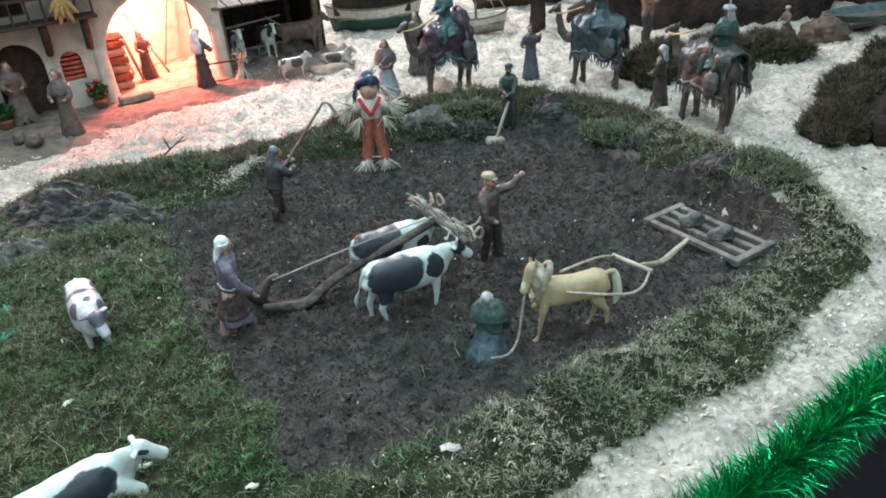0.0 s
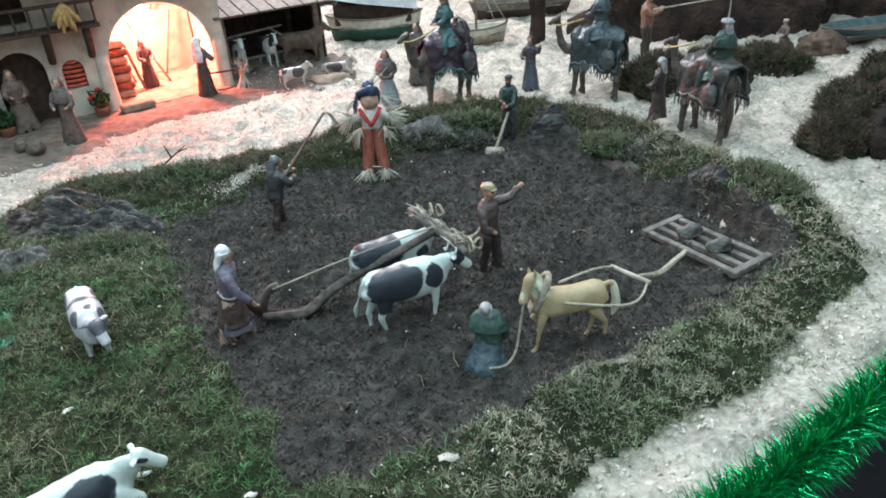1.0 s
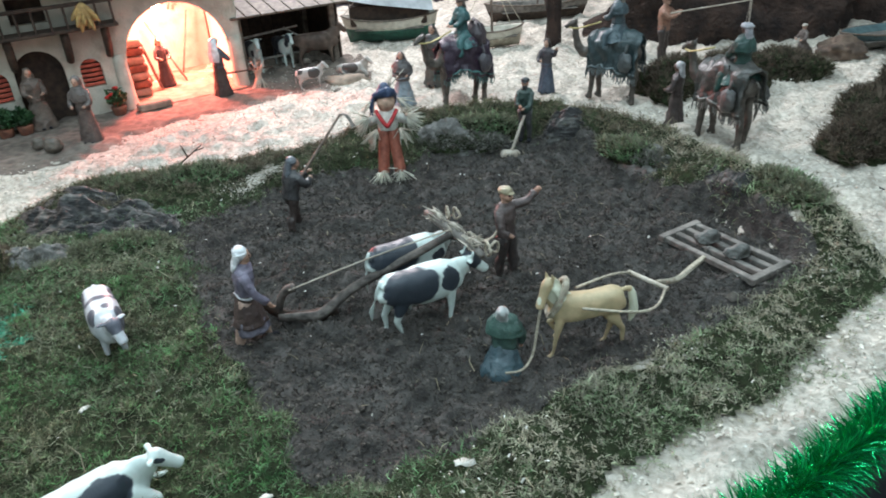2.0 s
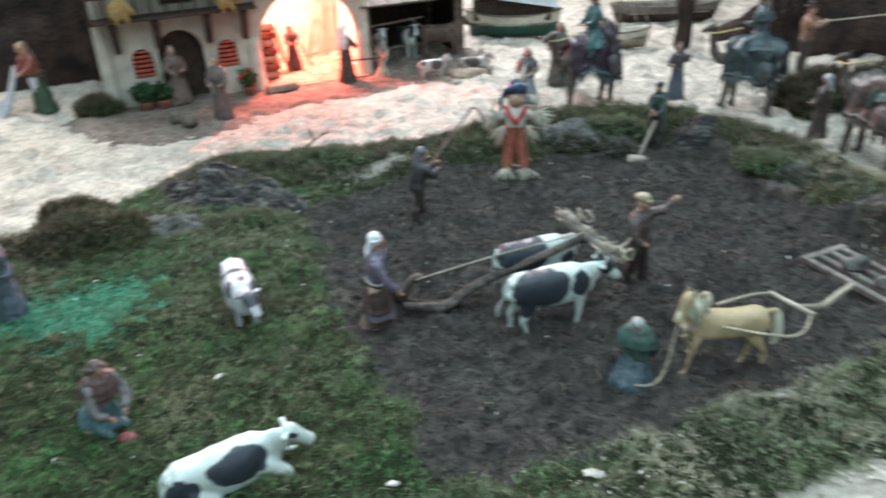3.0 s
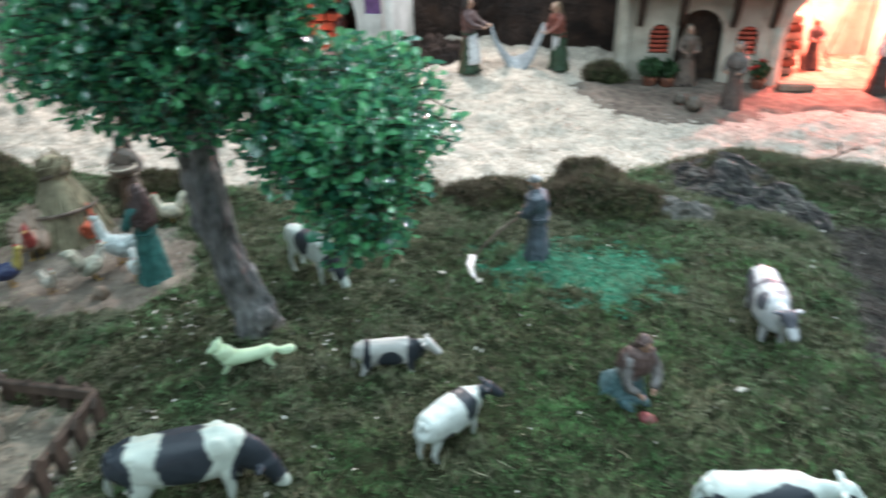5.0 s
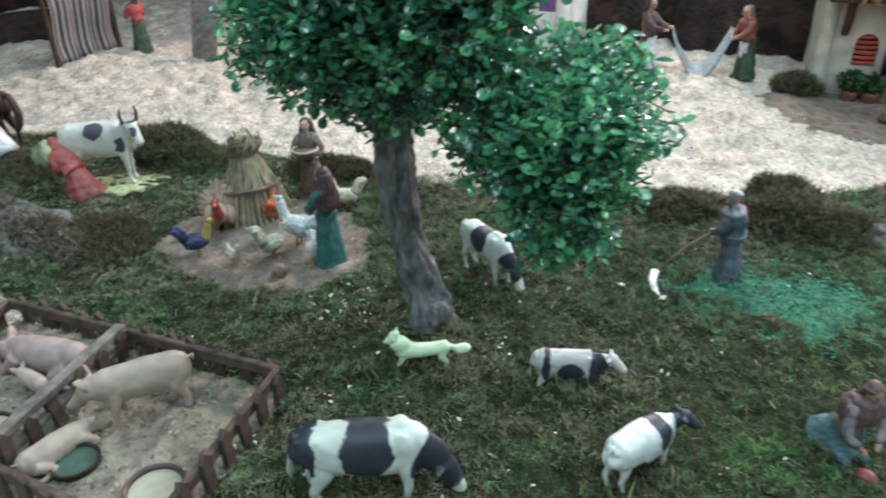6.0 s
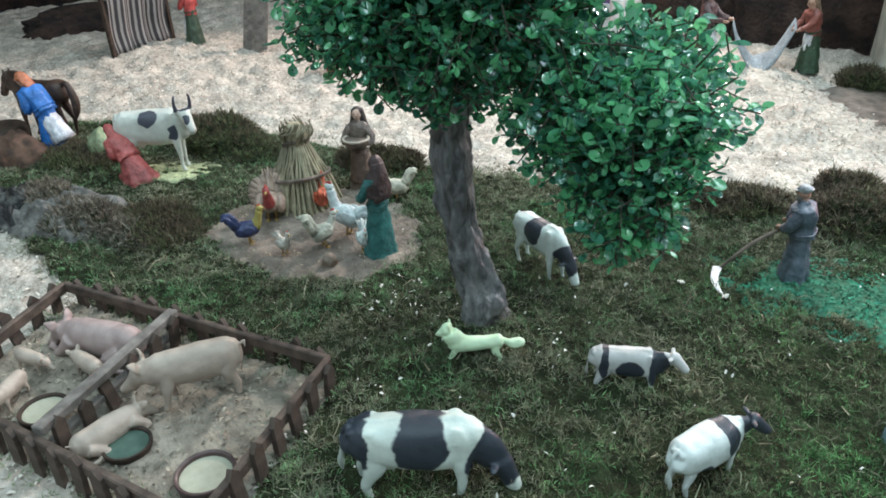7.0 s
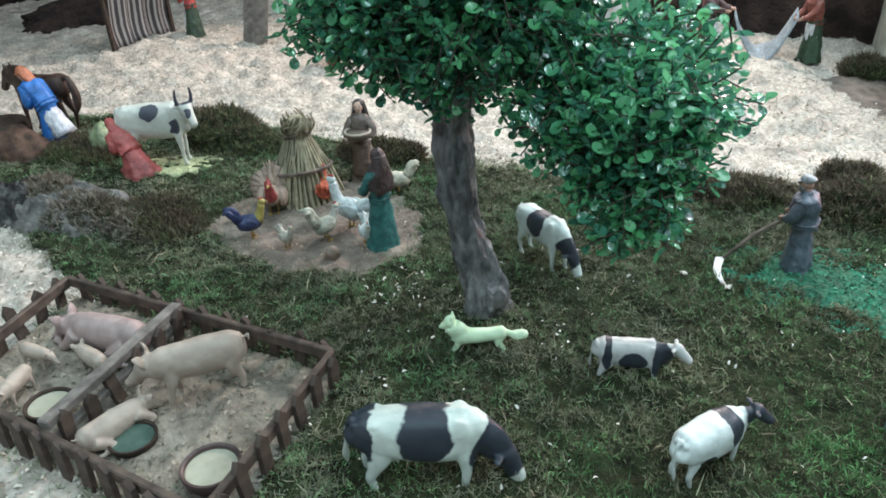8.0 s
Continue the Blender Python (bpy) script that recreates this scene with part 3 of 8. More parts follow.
    return tagged(new(name, blade_mesh(name, v, np.arange(n)[:, None] * 5, material)), label, "sawdust", kind="stuff")


flakes("sawdust_flakes", px, py, 0.0085, FLAKE, "loose curled cream sawdust flakes")
# shavings in the pen are darkened like its floor, for the shade
flakes("pen_litter_flakes", penx, peny, 0.0085, mat("litter_flakes", (0.34, 0.307, 0.248), (0.18, 0.158, 0.122), 0.85, 60, 0, island=0.45, stain=0.2, spec=0.2), "tan wood shavings, darkened for the shade in the pen", 0.004)
px, py = rng.uniform(-1.3, -0.76, 6500), rng.uniform(0.78, 1.2, 6500)
ok = depth_in(px, py, DYED_EDGE) + 0.02 * ripple(px, py, 0.1, 1) > -0.015
flakes("dyed_flakes", px[ok], py[ok], 0.008, GREENFLAKE, "emerald dyed sawdust flakes", 0.009)

px, py = rng.uniform(-2.12, -1.56, 320), rng.uniform(0.08, 0.58, 320)
ok = depth_in(px, py, YARD_EDGE) > 0.0
flakes("yard_litter", px[ok], py[ok], 0.0060, STRAW, "pale shavings and crumbs trodden into the clay", 0.0085)

# soil crumbs and stray straws
px, py = rng.uniform(-0.72, 0.76, 22000), rng.uniform(0.62, 1.95, 22000)
ok = soil_depth(px, py) > -0.015
px, py = px[ok], py[ok]
n = len(px)
r = 0.0019 * rng.lognormal(0, 0.55, n)
oct_v = np.array([(1, 0, 0), (-1, 0, 0), (0, 1, 0), (0, -1, 0), (0, 0, 1), (0, 0, -1)], float)
oct_f = np.array([(0, 2, 4), (2, 1, 4), (1, 3, 4), (3, 0, 4), (2, 0, 5), (1, 2, 5), (3, 1, 5), (0, 3, 5)])
turn = np.linalg.qr(rng.normal(0, 1, (n, 3, 3)))[0]
v = np.einsum("nij,kj->nki", turn, oct_v) * (r[:, None, None] * rng.uniform(0.6, 1.4, (n, 6, 1)))
v = v + np.stack([px, py, tilth(px, py) + 0.001 + 0.001 * rng.uniform(-1, 1, n)], 1)[:, None, :]
me = flat_mesh("soil_crumbs", v.reshape(-1, 3).tolist(), (oct_f[None] + np.arange(n)[:, None, None] * 6).reshape(-1, 3).tolist(), CLOD)
tagged(new("soil_crumbs", me), "loose dark crumbs of soil", "soil", kind="stuff")
px, py = rng.uniform(-0.74, 0.78, 70000), rng.uniform(0.6, 1.97, 70000)
ok = soil_depth(px, py) > -0.02
px, py = px[ok], py[ok]
v, k = blades(np.stack([px, py, tilth(px, py)], 1), rng.uniform(0.006, 0.018, len(px)), 1.5, 0.0013, 1, rng)
tagged(new("peat_fibres", blade_mesh("peat_fibres", v, k, CLOD)), "short dark peat fibres in the soil", "soil", kind="stuff")
px, py = rng.uniform(-2.2, 0.9, 1100), rng.uniform(-0.1, 2.1, 1100)
ok = on_table(px, py, 0.06) & ((soil_depth(px, py) > 0.01) | (moss_depth(px, py) > 0.02)) & (depth_in(px, py, PEN_EDGE) < 0)
px, py = px[ok], py[ok]
v, k = blades(np.stack([px, py, np.where(soil_depth(px, py) > 0, tilth(px, py) + 0.001, bed(px, py) + 0.006)], 1), rng.uniform(0.014, 0.042, len(px)), 1.5, 0.0011, 1, rng)
tagged(new("straw_bits", blade_mesh("straw_bits", v, k, STRAW)), "stray pale straws and stems on the soil", "straw", kind="stuff")
px, py = rng.uniform(-2.2, 0.9, 15000), rng.uniform(-0.2, 2.1, 15000)
ok = on_table(px, py, 0.05) & (moss_depth(px, py) > 0.0) & (ripple(px, py, 0.16, 9) > -0.15)
px, py = px[ok], py[ok]
v, k = blades(np.stack([px, py, bed(px, py) + 0.004], 1), rng.uniform(0.014, 0.038, len(px)), 1.45, 0.0012, 1, rng)
tagged(new("moss_stems", blade_mesh("moss_stems", v, k, mat("dry_stems", (0.25, 0.255, 0.175), (0.14, 0.145, 0.095), 0.8, 60, 0, island=0.5, spec=0.2))), "tangled pale dry stems lying over the moss", "moss", kind="stuff")
px, py = rng.uniform(-1.7, 0.9, 400), rng.uniform(-0.05, 2.0, 400)
ok = on_table(px, py, 0.06) & (depth_in(px, py, PEN_EDGE) < 0) & ((soil_depth(px, py) < 0) | (rng.uniform(0, 1, len(px)) < 0.25))
for cx, cy, spread, n in ((-1.48, 0.35, 0.045, 34), (-1.42, 0.32, 0.05, 22), (-1.29, 0.18, 0.02, 7), (-1.27, 0.05, 0.02, 6), (-1.22, 0.47, 0.06, 14)):
    px, py, ok = np.append(px, rng.normal(cx, spread, n)), np.append(py, rng.normal(cy, spread, n)), np.append(ok, np.full(n, True))
flakes("white_specks", px[ok], py[ok], 0.0065, mat("white_chip", (0.75, 0.74, 0.70), (0.6, 0.58, 0.52), 0.7, 60, 0), "small white chips scattered on the moss", 0.016)


def moss_mound(at, rx, ry, h, turn, count, material, label, length=0.018, z=0.0):
    """A mound of bushy moss."""
    bm = bmesh.new()
    bmesh.ops.create_icosphere(bm, subdivisions=4, radius=1)
    seed = Vector((at[0] * 7, at[1] * 7, 3))
    for vert in bm.verts:
        c = vert.co.copy()
        s = 0.86 + 0.30 * noise.fractal(c * 1.7 + seed, 0.8, 2.0, 4)
        vert.co = Vector((c.x * rx * s, c.y * ry * s, max(c.z, -0.15) * h * s))
    bm.normal_update()
    me = bpy.data.meshes.new("moss_mound")
    cand = [(f.calc_center_median(), f.normal.copy(), f.calc_area()) for f in bm.faces if f.calc_center_median().z > 0]
    bm.to_mesh(me)
    bm.free()
    me.materials.append(MOSSBED)
    ob = new("moss_mound", me)
    ob.matrix_world = pose(at[0], at[1], level(*at) + z, 0, 0, turn)
    tagged(ob, label, "moss mound", "moss mounds")
    area = np.array([q[2] for q in cand])
    pick = rng.choice(len(cand), count, p=area / area.sum())
    places = np.array([cand[i][0] for i in pick]) + rng.normal(0, 0.004, (count, 3))
    ups = np.array([cand[i][1] for i in pick])
    v, k = blades(places, np.full(count, length * 0.85), 1.0, 0.0015, 4, rng, ups)
    sprigs = new("sprig_cover", blade_mesh("sprig_cover", v, k, material))
    sprigs.parent = ob
    tagged(sprigs, kind="stuff")
    return ob


BRUSH = moss_material("brown_brush", (0.066, 0.072, 0.040), (0.105, 0.082, 0.062), 0.78)
for x, y, rx, ry, h in ((1.07, 1.76, 0.13, 0.10, 0.075), (1.16, 1.88, 0.17, 0.10, 0.125), (1.32, 2.02, 0.20, 0.10, 0.15)):
    moss_mound((x, y), rx, ry, h, 52, 1900, BRUSH, "tall bank of dark brown brushy moss beside the sawdust path", 0.028)
for x, y, rx, ry, h in ((0.74, 2.36, 0.14, 0.09, 0.09), (0.95, 2.40, 0.15, 0.09, 0.10), (1.17, 2.50, 0.15, 0.10, 0.075)):
    moss_mound((x, y), rx, ry * 1.5, h * 1.25, 10, 1500, BRUSH, "low dark moss mound at the foot of the brown rock", 0.024)
for x, y, rx, ry, h, t in ((-1.13, 1.26, 0.16, 0.10, 0.085, 25), (-1.36, 1.13, 0.12, 0.07, 0.06, 40), (-1.56, 0.99, 0.13, 0.07, 0.05, 40), (-1.24, 1.36, 0.09, 0.06, 0.06, 50)):
    moss_mound((x, y), rx, ry, h, t, 1700, moss_material("brown_moss", (0.115, 0.140, 0.066), (0.160, 0.130, 0.095), 0.74), "bushy brown heather moss along the sawdust", 0.022)
for x, y, rx, ry, h, t in ((-2.5, 0.33, 0.26, 0.13, 0.09, 20), (-2.05, 0.62, 0.14, 0.08, 0.06, 30), (-2.62, -0.02, 0.16, 0.10, 0.04, 20), (-2.05, 0.05, 0.14, 0.10, 0.035, 0)):
    moss_mound((x, y), rx, ry, h, t, 2000, MOSSDARK, "bushy green moss mound beside the hen yard", 0.022)
moss_mound((-1.70, 2.20), 0.09, 0.06, 0.07, 30, 700, MOSSDARK, "dark dry bush against the house corner", 0.03)


def rock(name, at, radii, turn, material, label, rough=0.5, z=0.0, sub=4, category="rock"):
    bm = bmesh.new()
    bmesh.ops.create_icosphere(bm, subdivisions=sub, radius=1)
    seed = Vector((at[0] * 5, at[1] * 3, 1))
    for vert in bm.verts:
        c = vert.co.copy()
        s = 0.85 + rough * 0.48 * noise.fractal(c * 1.4 + seed, 0.9, 2.1, 5) + rough * 0.07 * noise.ridged_multi_fractal(c * 3 + seed, 0.9, 2.0, 3, 1.0, 2.0) - rough * 0.05
        if c.z < 0:
            flat = max(math.hypot(c.x, c.y), 1e-3)
            wide = min(1.0, flat * 3)
            vert.co = Vector((c.x / flat * wide * radii[0] * s, c.y / flat * wide * radii[1] * s, max(c.z, -0.4) * radii[2]))
        else:
            vert.co = Vector((c.x * radii[0] * s, c.y * radii[1] * s, c.z * radii[2] * s))
    me = bpy.data.meshes.new(name)
    bm.to_mesh(me)
    bm.free()
    me.materials.append(material)
    me.polygons.foreach_set("use_smooth", [True] * len(me.polygons))
    ob = new(name, me)
    ob.matrix_world = pose(at[0], at[1], level(*at) + z, 0, 0, turn)
    return tagged(ob, label, category)


def crag(at, rx, ry, h, turn, material, label, seed=0, sharp=1.0):
    """A low crumpled rock, all of it one heaved sheet that dips into the ground."""
    nx, ny = 110, 64
    c, q = math.cos(radians(turn)), math.sin(radians(turn))
    verts, faces = [], []
    for j in range(ny + 1):
        for i in range(nx + 1):
            u, w = 2 * i / nx - 1, 2 * j / ny - 1
            p = Vector((u * rx * 15, w * ry * 30, seed * 3.1))
            warp = noise.noise_vector(p * 0.35) * 0.35
            d = math.hypot(u + 0.5 * warp.x, w + 0.5 * warp.y)
            dome = max(0.0, 1 - d * d) ** 0.8 * (1 - max(abs(u), abs(w)) ** 8)
            crease = 0.55 * abs(noise.noise(p * 0.55 + warp)) + 0.42 * abs(noise.noise(p * 1.2 + warp * 2)) + 0.24 * abs(noise.noise(p * 2.6)) - 0.06
            z = h * (dome * (1.1 + 0.40 * noise.fractal(p * 0.3, 0.9, 2.0, 3) - 1.7 * sharp * crease) + 0.05 * noise.fractal(p * 4.0, 0.8, 2.0, 3))
            z -= 0.02 * (1 - dome) ** 3
            x, y = u * rx + warp.x * 0.02, w * ry + warp.y * 0.02
            verts.append((x, y, z))
    lay = np.array(verts)
    lay[:, 2] += land(at[0] + lay[:, 0] * c - lay[:, 1] * q, at[1] + lay[:, 0] * q + lay[:, 1] * c)
    verts = lay.tolist()
    for j in range(ny):
        for i in range(nx):
            a = j * (nx + 1) + i
            faces.append((a, a + 1, a + nx + 2, a + nx + 1))
    ob = new("cork_rock", flat_mesh("cork_rock", verts, faces, material, True))
    ob.matrix_world = pose(at[0], at[1], 0, 0, 0, turn)
    return tagged(ob, label, "rock")


crag((-0.91, 1.525), 0.27, 0.105, 0.055, -5, ROCK, "dark grey crumpled paper rock beside the field", 1)
crag((-0.99, 1.335), 0.13, 0.055, 0.045, 24, PALEROCK, "pale grey crumpled rock in the moss", 2)
crag((-0.76, 1.49), 0.10, 0.06, 0.045, -20, ROCK, "dark crumpled rock at the field corner", 3)
crag((-1.09, 1.27), 0.09, 0.06, 0.04, 60, PALEROCK, "small pale stone half sunk in moss", 4)
crag((-0.02, 1.905), 0.12, 0.06, 0.06, 2, PALEROCK, "pale grey rock set in the mossy bank", 5)
crag((0.30, 1.90), 0.08, 0.05, 0.045, 0, ROCK, "grey stone at the foot of the bank", 6)
crag((0.47, 1.64), 0.10, 0.05, 0.035, -50, PALEROCK, "flat pale grey rock on the field edge", 7)
crag((0.62, 1.44), 0.05, 0.09, 0.035, 35, ROCK, "dark rock at the corner of the field", 8)
PALELICHEN = moss_material("pale_lichen", (0.24, 0.24, 0.215), (0.16, 0.155, 0.135), 0.70)
for x, y, rx, ry, h, t in ((-0.03, 1.895, 0.12, 0.04, 0.045, 0), (0.07, 1.90, 0.07, 0.035, 0.035, 10), (0.47, 1.65, 0.09, 0.035, 0.03, -50), (-1.0, 1.33, 0.09, 0.035, 0.032, 24)):
    moss_mound((x, y), rx, ry, h, t, 900, PALELICHEN, "pale grey lichen clump on the rock", 0.013)
for x, y, rx, ry, h, t in ((-0.92, 1.69, 0.14, 0.04, 0.030, 14), (-0.72, 1.70, 0.15, 0.05, 0.034, 4), (-0.80, 1.39, 0.12, 0.04, 0.030, 10), (0.44, 1.69, 0.11, 0.04, 0.05, -45), (0.06, 1.95, 0.11, 0.04, 0.06, 0)):
    moss_mound((x, y), rx, ry, h, t, 900, MOSS, "moss growing over the edge of the rock", 0.018)
moss_mound((0.71, 1.36), 0.11, 0.045, 0.035, 115, 1200, MOSS, "dark moss mound over the field corner", 0.020)
crag((-2.22, -0.10), 0.20, 0.13, 0.060, 30, PALEROCK, "grey rough rock among the moss", 9)
LICHEN = moss_material("lichen", (0.210, 0.205, 0.165), (0.190, 0.155, 0.120), 0.66)
for x, y, rx, ry, h in ((-2.17, -0.09, 0.13, 0.08, 0.06), (-2.33, -0.13, 0.12, 0.07, 0.06), (-2.05, -0.02, 0.10, 0.06, 0.04)):
    moss_mound((x, y), rx, ry, h, 25, 1400, LICHEN, "twiggy grey lichen tufts over the rock", 0.020)
crag((-2.36, -0.20), 0.13, 0.09, 0.06, 10, ROCK, "dark crumpled stone beside the moss", 10)
rock("cork_rock", (0.67, 1.96), (0.07, 0.05, 0.03), 20, SAWDUST, "small stone covered in sawdust", 0.4)
rock("brown_cliff", (1.29, 1.83), (0.27, 0.12, 0.19), 50, DARKCORK, "dark brown rock face under the mossy bank", 0.5, 0.0, 5, "cliff")
rock("brown_cliff", (1.20, 3.20), (0.62, 0.24, 0.42), -8, DARKCORK, "dark reddish brown cork cliff", 0.5, 0.05, 5, "cliff")
rock("brown_cliff", (2.05, 3.35), (0.50, 0.20, 0.34), -6, DARKCORK, "dark brown cork cliff behind the rowing boat", 0.5, 0.05, 5, "cliff")
rock("brown_cliff", (-2.15, 2.75), (0.60, 0.26, 0.55), 20, DARKCORK, "dark brown cork cliff behind the cloth", 0.5, 0.05, 5, "cliff")
crag((-2.42, 2.04), 0.19, 0.11, 0.10, 40, DARKCORK, "low dark cork rubble between tower and cloth", 11)
rock("brown_cliff", (-2.95, 2.35), (0.45, 0.25, 0.45), 30, DARKCORK, "dark brown cork cliff behind the village", 0.5, 0.05, 5, "cliff")
rock("brown_cliff", (-4.75, 0.35), (0.22, 0.4, 0.10), 10, DARKCORK, "low dark cork ridge on the sawdust", 0.6, 0.0, 4, "cliff")

# ---- the whitewashed house ----
HOUSE = (-1.66, 2.25, 0.0)
TURN = 32.0
house = thing("house", HOUSE, TURN, "whitewashed village house with lit arched hearth and wooden balcony", "house")


def arch(s0, s1, top, base, steps=10):
    """An opening's outline, from its left foot over the arch to its right foot."""
    r = (s1 - s0) / 2
    rise = min(r, top - base)
    pts = [(s0, base)]
    for i in range(steps + 1):
        w = math.pi * (1 - i / steps)
        pts.append((s0 + r + r * math.cos(w), top - rise + rise * math.sin(w)))
    return pts + [(s1, base)]


def wall_with_holes(outline, holes, thick):
    bm = bmesh.new()
    edges = []
    for loop in [outline] + holes:
        vs = [bm.verts.new((s, 0, z)) for s, z in loop]
        edges += [bm.edges.new((vs[i], vs[(i + 1) % len(vs)])) for i in range(len(vs))]
    bmesh.ops.triangle_fill(bm, use_beauty=True, edges=edges)
    made = bmesh.ops.extrude_face_region(bm, geom=bm.faces[:])
    for e in made["geom"]:
        if isinstance(e, bmesh.types.BMVert):
            e.co.y += thick
    bmesh.ops.recalc_face_normals(bm, faces=bm.faces[:])
    bm.verts.index_update()
    g = Geo()
    g.add([v.co for v in bm.verts], [[v.index for v in f.verts] for f in bm.faces])
    bm.free()
    return g


outline = [(0.0, -0.02), (0.18, -0.02)] + arch(0.18, 0.337, 0.258, 0.0) + [(0.337, -0.02), (0.546, -0.02)] + arch(0.546, 0.92, 0.352, 0.0, 16) + [
    (0.92, -0.02), (0.97, -0.02), (0.97, 0.47), (0.0, 0.47)]
holes = [arch(0.088, 0.158, 0.207, 0.103, 8), arch(0.385, 0.457, 0.204, 0.103, 8), [(0.22, 0.345), (0.22, 0.43), (0.33, 0.43), (0.33, 0.345)]]
part("wall", wall_with_holes(outline, holes, 0.035), SHADED_PLASTER, house, "uneven whitewashed front wall with its shade in the colour")
for s0, y0, s1, y1, h in ((0.0, 0.035, 0.0, 0.5, 0.47), (0.97, 0.035, 0.97, 0.5, 0.47), (0.0, 0.5, 0.97, 0.5, 0.47), (0.515, 0.035, 0.515, 0.47, 0.40)):
    g = Geo()
    g.bar((s0, y0, h / 2 - 0.01), (s1, y1, h / 2 - 0.01), 0.028, h, 0, 0.002)
    part("wall", g, SHADED_PLASTER, house)
g = Geo()
g.box((0.745, 0.26, 0.405), (0.44, 0.45, 0.014))
part("hearth_ceiling", g, SHADED_PLASTER, house)
g = Geo()
g.box((0.735, 0.20, 0.0), (0.44, 0.50, 0.016), 0, None, 0.003)
part("hearth_floor", g, CLAYFLOOR, house, "earthen floor in front of the hearth")
for s in (0.52, 0.945):
    g = Geo()
    g.tube([(s, -0.004, -0.01), (s, -0.002, 0.05), (s, 0.004, 0.2)], [(0.035, 0.032), (0.022, 0.027), (0.014, 0.022)], 0, 10, ref=(0, 1, 0))
    part("pier", g, SHADED_PLASTER, house, "flared whitewashed pier beside the hearth arch", True)
g = Geo()
g.tube([(-0.012, 0.0, -0.01), (0.0, 0.004, 0.10), (0.006, 0.01, 0.46)], [(0.05, 0.045), (0.026, 0.024), (0.02, 0.02)], 0, 10)
part("buttress", g, SHADED_PLASTER, house, "", True)
for s in (0.05, 0.19, 0.365, 0.495):
    g = Geo()
    g.tube([(s, -0.002, 0.205), (s, -0.02, 0.225), (s, -0.038, 0.26), (s, -0.05, 0.312)], [(0.010, 0.012), (0.016, 0.013), (0.020, 0.014), (0.022, 0.014)], 0, 8, ref=(0, 1, 0))
    part("corbel", g, DARKWOOD, house, "dark carved wooden bracket", True)
g = Geo()
g.bar((-0.02, -0.04, 0.318), (0.54, -0.04, 0.318), 0.085, 0.012, 0, 0.002)
part("balcony_floor", g, DARKWOOD, house)
g = Geo()
g.bar((-0.02, -0.08, 0.40), (0.54, -0.08, 0.40), 0.012, 0.012, 0, 0.002)
part("balcony_rail", g, DARKWOOD, house)
for i in range(12):
    g = Geo()
    g.tube([(-0.01 + i * 0.049, -0.08, 0.322), (-0.01 + i * 0.049, -0.08, 0.398)], [0.004, 0.004], 0, 6)
    part("baluster", g, DARKWOOD, house)
g = Geo()
g.box((0.26, 0.06, 0.12), (0.175, 0.012, 0.28), 0, None, 0.002)
part("door", g, DARKWOOD, house, "dark plank door inside the arched doorway")
g = Geo()
g.box((0.275, 0.06, 0.39), (0.13, 0.01, 0.11))
part("window_panel", g, DARKWOOD, house)
for c in (0.123, 0.421):
    g = Geo()
    g.box((c, 0.032, 0.155), (0.085, 0.008, 0.12))
    window = part("window", g, DARKWOOD, house, "small arched window with red slats")
    for i in range(6):
        g = Geo()
        w = 0.068 if i < 5 else 0.05
        g.tube([(c - w / 2, 0.014, 0.112 + i * 0.0165), (c, 0.006, 0.112 + i * 0.0165), (c + w / 2, 0.014, 0.112 + i * 0.0165)], [(0.006, 0.004)] * 3, 0, 6)
        part("slat", g, BRICKRED, window)
for i in range(9):
    g = Geo()
    g.bar((-0.06, -0.10 + i * 0.075, 0.478 + 0.02 * min(i, 8 - i)), (1.02, -0.10 + i * 0.075, 0.478 + 0.02 * min(i, 8 - i)), 0.085, 0.012, 0, 0.002)
    part("roof_plank", g, GREYWOOD, house)


def at_house(s, y, z=0.0):
    c, q = math.cos(radians(TURN)), math.sin(radians(TURN))
    return (HOUSE[0] + s * c - y * q, HOUSE[1] + s * q + y * c, z)


glow = bpy.data.materials.new("hot_bulb")
glow.use_nodes = True
glow.node_tree.nodes["Principled BSDF"].inputs["Emission Color"].default_value = (1.0, 0.62, 0.32, 1)
glow.node_tree.nodes["Principled BSDF"].inputs["Emission Strength"].default_value = 60
bulb = thing("hearth_lamp", at_house(0.735, 0.28, 0.32), TURN, "small glowing red bulb hung in the hearth", "lamp")
g = Geo()
g.ball((0, 0, 0), (0.022, 0.022, 0.027), 0, 14, 10)
ob = part("bulb", g, glow, bulb, "glowing orange bulb", True)
ob.visible_shadow = False
g = Geo()
g.tube([(0, 0, 0.025), (0, 0, 0.05)], [0.012, 0.011], 0, 10)
part("socket", g, DARKWOOD, bulb)
g = Geo()
g.tube([(0, 0, 0.05), (0, 0, 0.08)], [0.002, 0.002], 0, 6)
part("cord", g, DARKWOOD, bulb)

stack = thing("stone_stack", at_house(0.585, 0.13, 0.008), TURN, "stack of rough clay blocks inside the hearth", "blocks")
for i in range(7):
    g = Geo()
    g.box((0.006 * (i % 2), 0, 0.016 + i * 0.031), (0.075 - 0.004 * (i % 3), 0.07, 0.028), 0, (0, 0, 5 * (i % 3) - 4), 0.006)
    part("block", g, TERRACOTTA if i % 2 else CLAYFLOOR, stack, "", True)
ladder = thing("ladder", at_house(0.63, 0.16, 0.008), TURN, "small wooden ladder leaning on the clay blocks", "ladder")
for y in (0.0, 0.035):
    g = Geo()
    g.tube([(0.04, y, 0), (0.0, y, 0.19)], [0.004, 0.004], 0, 6)
    part("stile", g, BROWNWOOD, ladder)
for i in range(4):
    g = Geo()
